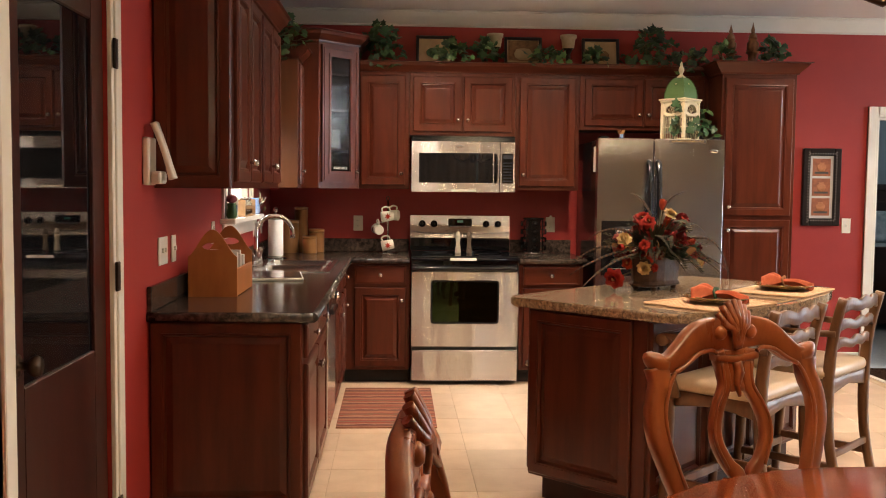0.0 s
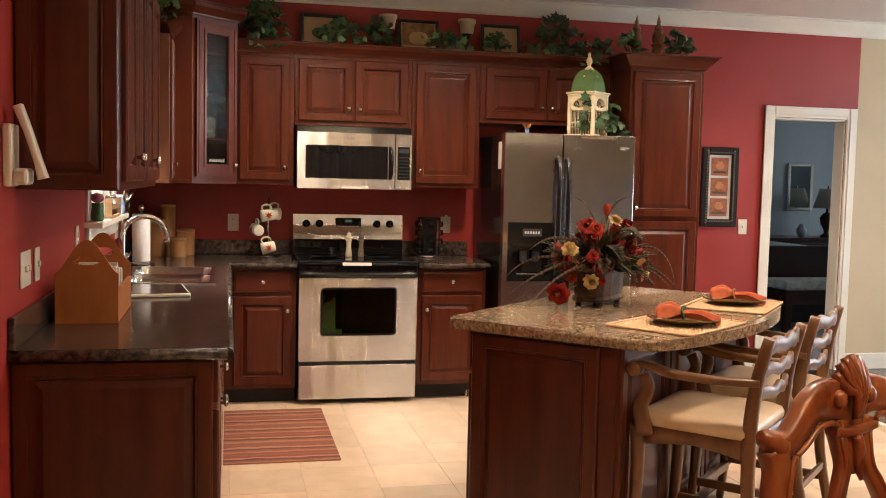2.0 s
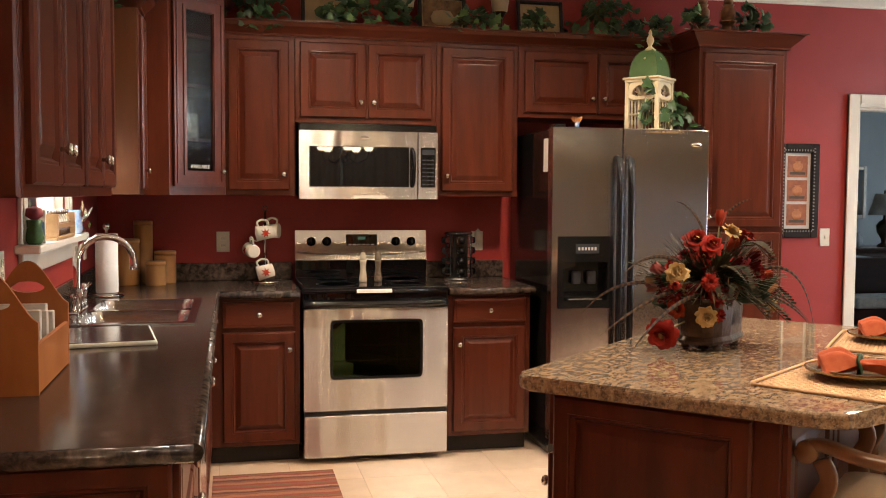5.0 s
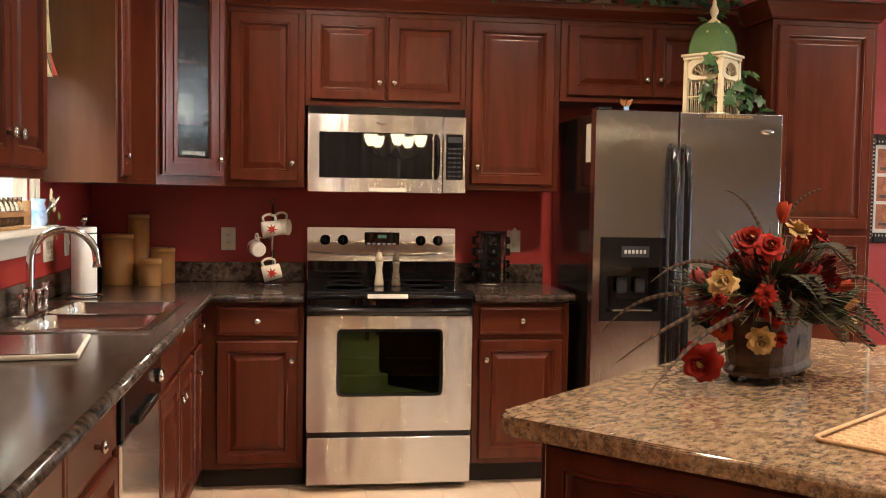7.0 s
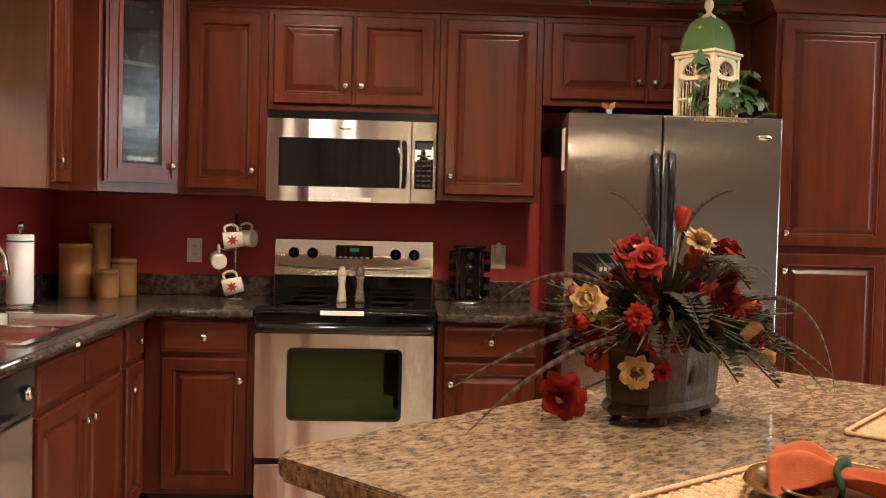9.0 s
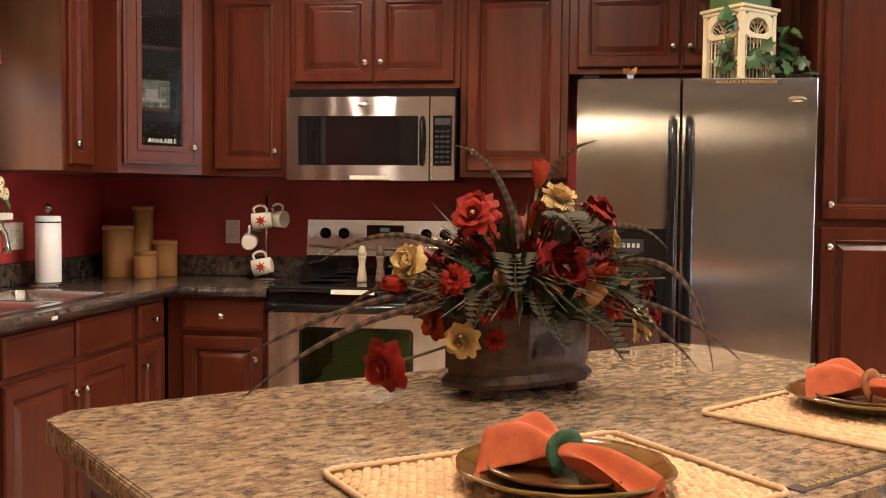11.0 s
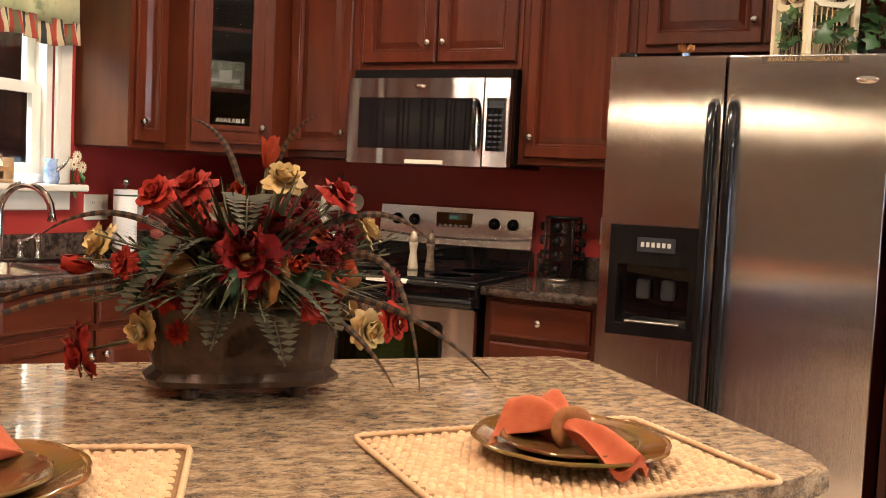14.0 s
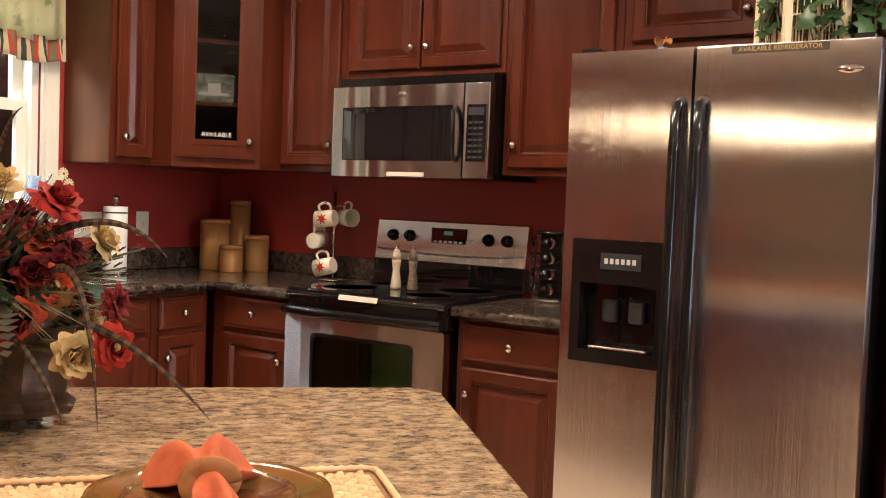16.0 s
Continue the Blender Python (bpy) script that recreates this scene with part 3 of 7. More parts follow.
def base_cabinet(m, w, fronts, label, drawer=True, d=0.60, h=0.866, knob_drawer=True):
    """fronts: (x0, x1, knob side, has its own drawer)."""
    root = thing("base_cabinet", m, label, "cabinet", "base cabinets")
    part("body", boxed(0.0005, -d, 0.10, w - 0.0005, -0.001, h, 0.002), CHERRY, root)
    part("toe_kick", boxed(0.003, -d + 0.07, 0.0, w - 0.003, -0.01, 0.0995), KICK, root)
    for a, b, side, dr in fronts:
        if dr:
            drawer_front(root, a, 0.715, b, 0.848, -d - 0.0005, knob_drawer)
        kx = b - 0.03 if side == "r" else a + 0.03
        panel_door(root, a, 0.125, b, 0.69 if dr else 0.848, -d - 0.0005, (kx, 0.60 if dr else 0.77))
    return root


base_cabinet(pose(-0.85, 0, 0), 0.466, [(0.075, 0.44, "r", True)], "cherry base cabinet with drawer beside the range")
base_cabinet(pose(0.398, 0, 0), 0.462, [(0.03, 0.432, "l", True)], "cherry base cabinet between range and refrigerator")
base_cabinet(pose(XW, -0.94, 0, 0, 0, 90), 0.30, [(0.03, 0.27, "l", True)], "narrow cherry corner base cabinet")
base_cabinet(pose(XW, -1.86, 0, 0, 0, 90), 0.918, [(0.03, 0.452, "r", True), (0.466, 0.888, "l", True)], "cherry sink base cabinet with false drawer fronts", knob_drawer=False)
base_cabinet(pose(XW, -3.565, 0, 0, 0, 90), 1.085, [(0.03, 0.535, "r", True), (0.55, 1.055, "l", True)], "cherry base cabinet at the end of the counter")
end = thing("base_end_panel", pose(XW, -3.567, 0), "raised cherry end panel on base cabinet", "panel")
panel_door(end, 0.004, 0.10, 0.60, 0.866, 0, None, name="end_panel")

# dishwasher
dw = thing("dishwasher", pose(XW, -2.478, 0, 0, 0, 90), "stainless dishwasher with black control panel", "dishwasher")
part("body", boxed(0.004, -0.585, 0.10, 0.612, -0.01, 0.864), BLACK, dw)
part("toe_kick", boxed(0.006, -0.53, 0.0, 0.61, -0.02, 0.0995), BLACK, dw)
part("door", boxed(0.006, -0.622, 0.12, 0.61, -0.586, 0.71, 0.006, 2), STEEL_V, dw)
cp = part("control_panel", boxed(0.006, -0.628, 0.715, 0.61, -0.586, 0.862, 0.008, 2), BLACK, dw)
part("knob", lathe([(0.022, 0), (0.022, 0.012), (0.017, 0.02), (0, 0.0205)], 18), CHROME, cp).matrix_basis = pose(0.53, -0.628, 0.79, 90)
part("handle", boxed(0.15, -0.645, 0.725, 0.46, -0.6285, 0.75, 0.006, 2), BLACK, cp)

# the laminate worktop: one continuous L with a cut for the sink
ZC = 0.906
top = thing("worktop", pose(0, 0, 0), "dark stone-look laminate worktop along two walls", "countertop")
XC, YC = -0.805, -0.640
SX0, SX1, SY0, SY1 = -1.375, -0.885, -1.82, -0.98
for x0, y0, x1, y1 in ((XW + 0.001, -3.60, XC, SY0), (XW + 0.001, SY0, SX0, SY1), (SX1, SY0, XC, SY1), (XW + 0.001, SY1, XC, YC)):
    part("slab", boxed(x0, y0, 0.8665, x1, y1, ZC), LAMINATE, top)
part("slab", boxed(XW + 0.001, YC, 0.8665, -0.386, -0.001, ZC), LAMINATE, top)
bm = sweep([(XC, -3.60, 0.886), (XC, YC - 0.012, 0.886), (XC + 0.012, YC, 0.886), (-0.386, YC, 0.886)], 0.0198, 10, up=(0, 0, 1))
part("front_edge", bm, LAMINATE, top)
part("end_edge", sweep([(XW + 0.001, -3.60, 0.886), (XC, -3.60, 0.886)], 0.0198, 10), LAMINATE, top)
part("backsplash", quad_box(boxed(XW + 0.001, -3.61, ZC + 0.0005, XW + 0.021, -0.001, ZC + 0.10, 0.005, 2), XW + 0.0215, -0.02, ZC + 0.0005, -0.386, -0.001, ZC + 0.10, 0.005, 2), LAMINATE, top)
top2 = thing("worktop", pose(0, 0, 0), "short dark laminate worktop beside the range", "countertop")
part("slab", boxed(0.396, YC, 0.8665, 0.872, -0.001, ZC), LAMINATE, top2)
part("front_edge", sweep([(0.396, YC, 0.886), (0.872, YC, 0.886)], 0.0198, 10), LAMINATE, top2)
part("backsplash", boxed(0.396, -0.02, ZC + 0.0005, 0.872, -0.001, ZC + 0.10, 0.005, 2), LAMINATE, top2)

# range
RX = 0.006
rng = thing("range", pose(RX, 0, 0), "stainless electric range with black glass top", "range")
part("body", boxed(-0.376, -0.60, 0.03, 0.376, -0.02, 0.895), BLACK, rng)
part("cooktop", boxed(-0.381, -0.665, 0.892, 0.381, -0.085, 0.922, 0.008, 2), BLACK_GLASS, rng)
part("front_trim", boxed(-0.380, -0.655, 0.815, 0.380, -0.601, 0.8915, 0.006, 2), BLACK_GLASS, rng)
door = part("oven_door", ring_plate(round_rect(-0.377, 0.28, 0.377, 0.81, 0.012), round_rect(-0.237, 0.448, 0.237, 0.745, 0.02), -0.672, -0.603), STEEL, rng)
part("window", boxed(-0.237, -0.6695, 0.448, 0.237, -0.664, 0.745), OVEN_GLASS, door, "dark green-tinted oven window")
part("window_rim", ring_plate(round_rect(-0.243, 0.442, 0.243, 0.751, 0.026), round_rect(-0.229, 0.456, 0.229, 0.737, 0.018), -0.675, -0.668), BLACK, door)
part("oven_cavity", boxed(-0.236, -0.62, 0.448, 0.236, -0.604, 0.744), CAVITY, door)
for z in (0.53, 0.61):
    part("oven_rack", quad_box(boxed(-0.22, -0.64, z, 0.22, -0.635, z + 0.006), -0.22, -0.63, z, 0.22, -0.625, z + 0.004), NICKEL, door)
hd = part("door_handle", sweep([(-0.372, -0.688, 0.836), (-0.2, -0.698, 0.834), (0, -0.702, 0.833), (0.2, -0.698, 0.834), (0.372, -0.688, 0.836)], 0.019, 12, smooth=3), BLACK, door)
for x in (-0.34, 0.34):
    part("bracket", boxed(x - 0.02, -0.69, 0.822, x + 0.02, -0.6555, 0.848, 0.004), BLACK, hd)
part("top_lip", sweep([(-0.375, -0.662, 0.899), (0.375, -0.662, 0.899)], 0.0125, 10), BLACK_GLASS, rng)
part("drawer", boxed(-0.377, -0.672, 0.035, 0.377, -0.603, 0.255, 0.006, 2), STEEL, rng)
part("drawer_gap", boxed(-0.374, -0.66, 0.2555, 0.374, -0.605, 0.2795), BLACK, rng)
prof = [(-0.02, 0.9225), (-0.088, 0.9225), (-0.083, 1.02), (-0.06, 1.19), (-0.045, 1.197), (-0.02, 1.19)]
back = part("backguard", extruded(prof, -0.381, 0.381), STEEL, rng)
back.matrix_basis = Matrix(((0, 0, 1, 0), (1, 0, 0, 0), (0, 1, 0, 0), (0, 0, 0, 1)))
part("lower_panel", boxed(-0.378, -0.095, 0.9228, 0.378, -0.0895, 1.02), BLACK_GLASS, rng)
part("curved_lip", sweep([(-0.37, -0.079, 1.066), (-0.2, -0.081, 1.054), (0, -0.082, 1.050), (0.2, -0.081, 1.054), (0.37, -0.079, 1.066)], 0.004, 8, smooth=3), STEEL, rng)
for x in (-0.29, -0.20, 0.20, 0.29):
    k = part("burner_knob", lathe([(0.0265, 0), (0.0265, 0.006), (0.021, 0.008), (0.019, 0.026), (0.0, 0.027)], 18), BLACK, rng)
    k.matrix_basis = pose(x, -0.0705, 1.126, 83)
    bb = part("pointer", boxed(-0.004, -0.019, 0.026, 0.004, 0.019, 0.033, 0.002), BLACK, k)
disp = part("display_panel", boxed(-0.09, -0.078, 1.08, 0.09, -0.062, 1.155, 0.003), BLACK_GLASS, rng)
disp.matrix_basis = pose(0, 0.006, 0.012, 0)
part("clock_digits", boxed(-0.022, -0.0795, 1.125, 0.022, -0.0782, 1.142), DISPLAY, disp)
for i in range(6):
    part("button", boxed(-0.075 + 0.026 * i, -0.0795, 1.092, -0.060 + 0.026 * i, -0.0782, 1.100), GREY_PRINT, disp)
for bx, by, br in ((-0.19, -0.5, 0.11), (0.19, -0.5, 0.09), (-0.19, -0.23, 0.085), (0.19, -0.23, 0.11)):
    part("burner_ring", lathe([(br - 0.003, 0), (br, 0), (br, 0.0006), (br - 0.003, 0.0006), (br - 0.003, 0)], 40, at=(bx, by, 0.9221)), CAVITY, rng)
lab = thing("range_label", pose(RX - 0.014, -0.6755, 0.9005, 68), "white printed label strip on range top edge", "label")
part("strip", boxed(-0.092, -0.010, 0, 0.092, 0.010, 0.0012), PLASTIC, lab)
part("print_bar", quad_box(boxed(-0.08, -0.006, 0.0013, 0.08, -0.002, 0.0017), -0.06, 0.002, 0.0013, 0.06, 0.006, 0.0017), GREY_PRINT, lab)

# microwave
mw = thing("microwave", pose(0.004, 0, 0), "stainless over-range microwave with black window", "microwave")
part("body", boxed(-0.378, -0.365, 1.372, 0.378, -0.005, 1.779), BLACK, mw)
part("vent_grille", boxed(-0.372, -0.375, 1.742, 0.372, -0.366, 1.777), BLACK, mw)
door = part("door", ring_plate(rect(-0.378, 1.372, 0.262, 1.738), rect(-0.325, 1.438, 0.215, 1.655), -0.412, -0.367), STEEL, mw)
part("window", boxed(-0.325, -0.410, 1.438, 0.215, -0.3665, 1.655, 0.003), BLACK_GLASS, door, "black glass microwave window")
part("screen", boxed(-0.285, -0.4125, 1.462, 0.165, -0.4105, 1.632), BLACK_GLASS, door)
part("handle", sweep([(0.232, -0.413, 1.645), (0.235, -0.442, 1.625), (0.237, -0.448, 1.545), (0.235, -0.442, 1.465), (0.232, -0.413, 1.445)], 0.011, 10, up=(1, 0, 0)), BLACK, door)
part("seam", boxed(0.2625, -0.405, 1.372, 0.2655, -0.367, 1.738), BLACK, mw)
keys = part("control_panel", boxed(0.266, -0.412, 1.372, 0.378, -0.367, 1.738, 0.003), STEEL, mw)
part("keypad", boxed(0.281, -0.4145, 1.438, 0.363, -0.4125, 1.655), BLACK_GLASS, keys)
for r in range(7):
    for c in range(3):
        part("key", boxed(0.290 + c * 0.023, -0.4158, 1.45 + r * 0.022, 0.307 + c * 0.023, -0.4147, 1.458 + r * 0.022), CAVITY, keys)
part("key_display", boxed(0.288, -0.4158, 1.615, 0.357, -0.4147, 1.643), CAVITY, keys)
part("badge", lathe([(0.028, 0), (0.026, 0.003), (0, 0.0035)], 24, sy=0.36), CHROME, mw).matrix_basis = pose(-0.03, -0.4122, 1.703, 90)
part("label_strip", boxed(-0.09, -0.4138, 1.376, 0.09, -0.4122, 1.393), PLASTIC, mw)

# refrigerator
FX0, FX1, FM, FT = 0.905, 1.79, 1.293, 1.755
fr = thing("refrigerator", pose(0, 0, 0), "stainless side-by-side refrigerator with black handles", "refrigerator")
part("body", boxed(FX0 + 0.008, -0.735, 0.03, FX1 - 0.008, -0.03, 1.745, 0.004), BLACK, fr)
part("grille", boxed(FX0 + 0.01, -0.76, 0.025, FX1 - 0.01, -0.736, 0.10), BLACK, fr)


DH = (0.94, 1.245, 0.83, 1.185)
fd = part("freezer_door", ring_plate(rect(FX0, 0.105, FM - 0.004, FT), rect(DH[0] + 0.001, 0.806, DH[1] - 0.001, DH[3] - 0.001), -0.815, -0.742), STEEL_V, fr)
rd = part("fresh_food_door", boxed(FM + 0.004, -0.815, 0.105, FX1, -0.742, FT, 0.004, 2), STEEL_V, fr)
for d, x in ((fd, FM - 0.032), (rd, FM + 0.032)):
    part("handle", sweep([(x, -0.806, 1.60), (x, -0.852, 1.585), (x, -0.862, 1.45), (x, -0.866, 0.95), (x, -0.862, 0.45), (x, -0.852, 0.33), (x, -0.806, 0.315)], 0.017, 12, up=(1, 0, 0)), BLACK, d, "black bar handle")
disp = part("dispenser", ring_plate(rect(DH[0], 0.805, DH[1], 1.185), rect(DH[0] + 0.03, 0.845, DH[1] - 0.03, 1.05), -0.823, -0.744), BLACK, fd, "black ice and water dispenser")
part("recess", boxed(DH[0] + 0.03, -0.752, 0.845, DH[1] - 0.03, -0.745, 1.05), BLACK_GLASS, disp)
part("control_strip", boxed(1.035, -0.8245, 1.095, 1.165, -0.8222, 1.145), CAVITY, disp)
for i in range(6):
    part("button", boxed(1.048 + i * 0.018, -0.8258, 1.112, 1.059 + i * 0.018, -0.8246, 1.128), GREY_PRINT, disp)
for x in (1.055, 1.14):
    part("paddle", boxed(x - 0.025, -0.79, 0.93, x + 0.025, -0.765, 1.0, 0.01, 2), CAVITY, disp)
part("drip_tray", boxed(1.0, -0.815, 0.846, 1.19, -0.76, 0.856, 0.003), NICKEL, disp)
part("badge", lathe([(0.034, 0), (0.031, 0.003), (0, 0.0035)], 24, sy=0.36), CHROME, rd).matrix_basis = pose(1.715, -0.8145, 1.675, 90)
for x in (FX0 + 0.05, FX1 - 0.05):
    part("hinge_cover", boxed(x - 0.03, -0.79, 1.7555, x + 0.03, -0.70, 1.772, 0.004), BLACK, fr)
lab = thing("refrigerator_label", pose(0, 0, 0), "black and gold AVAILABLE REFRIGERATOR label strip", "label")
part("strip", boxed(1.40, -0.8168, 1.728, 1.66, -0.8148, 1.750), DARK_PRINT, lab)
lettering("AVAILABLE REFRIGERATOR", 0.0185, pose(1.53, -0.8172, 1.7395, 90), GOLD_PRINT, lab)
tagc = thing("paper_tag", pose(FX0 + 0.002, -0.70, 1.60), "white paper tag on refrigerator side", "tag")
part("card", boxed(-0.003, -0.035, -0.075, -0.001, 0.035, 0.10), PLASTIC, tagc)

# island
ISL = pose(0.02, -3.055, 0, 0, 0, 43.5)
LU, WV = 1.60, 0.84
isl = thing("kitchen_island", ISL, "dark cherry kitchen island with panelled sides", "kitchen island")
part("body", boxed(0.065, -0.70, 0.10, LU - 0.065, -0.09, 0.872, 0.003), CHERRY, isl)
part("toe_kick", boxed(0.085, -0.67, 0.0, LU - 0.085, -0.16, 0.0995), CHERRY_DARK, isl)
e = panel_door(isl, 0.10, 0.115, 0.635, 0.86, 0, None, name="end_panel")
e.matrix_basis = pose(0.0645, 0, 0, 0, 0, -90)
e = panel_door(isl, -0.635, 0.115, -0.10, 0.86, 0, None, name="end_panel")
e.matrix_basis = pose(LU - 0.0645, 0, 0, 0, 0, 90)
for i in range(3):
    a = 0.075 + i * 0.484
    p = panel_door(isl, a, 0.125, a + 0.472, 0.86, -0.7005, None, name="back_panel")
for i in range(3):
    a = 0.075 + i * 0.484
    p = panel_door(isl, -a - 0.472, 0.125, -a, 0.69, 0, (-a - 0.03, 0.60), name="door")
    p.matrix_basis = pose(0, -0.0895, 0, 0, 0, 180)
    q = drawer_front(isl, -a - 0.472, 0.715, -a, 0.86, 0)
    q.matrix_basis = pose(0, -0.0895, 0, 0, 0, 180)


def rounded_slab(x0, y0, x1, y1, r, seg=6):
    pts = []
    for cx, cy, a0 in ((x1 - r, y1 - r, 0), (x0 + r, y1 - r, 90), (x0 + r, y0 + r, 180), (x1 - r, y0 + r, 270)):
        for i in range(seg + 1):
            a = radians(a0 + 90 * i / seg)
            pts.append((cx + r * math.cos(a), cy + r * math.sin(a)))
    return pts


gran = thing("granite_top", ISL, "polished brown speckled granite island top", "countertop")
# the seating side bows out between its rounded corners
outline = [p for p in rounded_slab(0, -WV, LU, 0, 0.05) if p[1] > -WV + 0.049]
bow = [(0.03 + (LU - 0.06) * i / 24, -WV - 0.175 * math.sin(math.pi * (0.03 + (LU - 0.06) * i / 24) / LU) ** 0.8) for i in range(25)]
outline = outline[:15] + bow + outline[15:]
bm = extruded(outline, 0.8725, 0.913)
bmesh.ops.bevel(bm, geom=[e for e in bm.edges if abs(e.verts[0].co.z - e.verts[1].co.z) < 1e-6], offset=0.012, segments=3, affect="EDGES", profile=0.5)
part("slab", bm, GRANITE, gran)
ZI = 0.9135

# ---- sink wall: door, window, plates, phone ----
casing("trim_glass_door", "y", XW - 0.001, 1, DOOR_L[0], DOOR_L[1], 2.06)
gd = thing("glass_door", pose(XW, DOOR_L[0], 0, 0, 0, 90), "closed dark stained wooden door with large glass", "door", kind="structure")
W = DOOR_L[1] - DOOR_L[0]
part("stile", boxed(0.004, 0.012, 0.008, 0.125, 0.052, 2.052, 0.003), CHERRY_DARK, gd)
part("stile", boxed(W - 0.125, 0.012, 0.008, W - 0.004, 0.052, 2.052, 0.003), CHERRY_DARK, gd)
part("bottom_rail", boxed(0.1255, 0.012, 0.008, W - 0.1255, 0.052, 0.86, 0.003), CHERRY_DARK, gd)
part("top_rail", boxed(0.1255, 0.012, 1.93, W - 0.1255, 0.052, 2.052, 0.003), CHERRY_DARK, gd)
part("glass_pane", boxed(0.1255, 0.022, 0.8605, W - 0.1255, 0.030, 1.9295), BLACK_GLASS, gd, "dark reflective glass pane")
k = part("door_knob", lathe([(0.032, 0), (0.032, 0.006), (0.011, 0.010), (0.011, 0.030), (0.022, 0.036), (0.029, 0.050), (0.024, 0.064), (0, 0.066)], 20), BRONZE, gd, "oil-rubbed bronze door knob")
k.matrix_basis = pose(0.07, 0.012, 0.93, 90)
for z in (0.28, 1.09, 1.84):
    part("hinge", boxed(W - 0.002, -0.030, z - 0.05, W + 0.030, -0.020, z + 0.05, 0.002), BRONZE, gd)
# made-up dark box outside: blocks the sky and keeps the sink window's view dark
BACKDROP = material("dark_backdrop", (0.035, 0.028, 0.024), 0.8, second=(0.06, 0.05, 0.04), scale=(3, 3, 9), bump=0.3)
setting("wall_porch", quad_box(quad_box(boxed(-4.2, -3.9, -0.3, -4.05, 1.2, 3.4), -4.05, 1.05, -0.3, XW - T - 0.002, 1.2, 3.4), -4.05, -3.9, 3.25, XW - T - 0.002, 1.05, 3.4), BACKDROP, "added dark box that shuts out the sky behind the sink window", "wall")
setting("wall_pantry_closet", quad_box(quad_box(boxed(XW - 0.9, -5.1, 0, XW - 0.85, -3.9, 2.3), XW - 0.85, -5.1, 0, XW - T - 0.001, -5.05, 2.3), XW - 0.85, -3.95, 0, XW - T - 0.001, -3.9, 2.3), BEIGE, "closet walls behind the glass door", "wall")


def plate(m, label, kind_of, n=1):
    t = thing("switch_plate" if kind_of == "switch" else "outlet_plate", m, label, "switch" if kind_of == "switch" else "outlet")
    w = 0.036 + 0.036 * (n - 1)
    part("cover", boxed(-w, -0.008, -0.058, w, -0.001, 0.058, 0.003, 2), PLASTIC, t)
    for i in range(n):
        x = (i - (n - 1) / 2) * 0.046
        if kind_of == "switch":
            part("toggle", boxed(x - 0.006, -0.018, -0.008, x + 0.006, -0.0082, 0.012, 0.002), PLASTIC, t)
        else:
            for z in (-0.02, 0.02):
                s = part("socket", boxed(x - 0.014, -0.010, z - 0.013, x + 0.014, -0.0082, z + 0.013, 0.004, 2), PLASTIC, t)
                part("slots", quad_box(boxed(x - 0.007, -0.0107, z - 0.004, x - 0.005, -0.0101, z + 0.006), x + 0.005, -0.0107, z - 0.004, x + 0.007, -0.0101, z + 0.006), DARK_PRINT, s)
    return t


def west(y, z):
    return pose(XW, y, z, 0, 0, 90)


plate(pose(-0.775, 0, 1.124), "ivory outlet plate on red wall beside mug tree", "outlet")
plate(pose(0.712, 0, 1.124), "ivory outlet plate on red wall beside the refrigerator", "outlet")
plate(pose(3.062, 0, 1.135), "white light switch plate beside the bedroom door", "switch")
plate(west(-3.36, 1.13), "ivory double switch plate at the counter end", "switch", 2)
plate(west(-3.17, 1.128), "ivory switch plate at the counter end", "switch")
plate(west(-2.28, 1.155), "ivory outlet plate below the window wall cabinet", "outlet")
plate(west(-0.80, 1.117), "ivory outlet plate beside the sink window", "outlet", 2)
plate(west(-0.50, 1.122), "ivory switch plate in the counter corner", "switch")
af = thing("air_freshener", pose(0.712, -0.011, 1.145), "white plug-in air freshener in outlet", "air freshener")
part("warmer", lathe([(0.012, -0.02), (0.022, -0.012), (0.025, 0.01), (0.018, 0.03), (0.006, 0.05), (0, 0.052)], 16, sy=0.6, at=(0, -0.017, 0)), PLASTIC, af)
phone = thing("wall_phone", west(-3.60, 1.50), "cream corded wall telephone with handset", "telephone")
part("base", boxed(-0.055, -0.028, -0.10, 0.055, -0.001, 0.085, 0.008, 2), PLASTIC, phone)
part("cradle", boxed(-0.05, -0.07, -0.095, 0.05, -0.0285, -0.045, 0.010, 2), PLASTIC, phone)
hs = part("handset", plank([(0, -0.035, 0.14), (0, -0.062, 0.07), (0, -0.090, -0.02), (0, -0.105, -0.075)], 0.052, [0.026, 0.02, 0.02, 0.028], up=(0, 1, 0)), PLASTIC, phone)
part("keypad", boxed(-0.016, -0.0855, -0.005, 0.016, -0.078, 0.03), DARK_PRINT, hs)

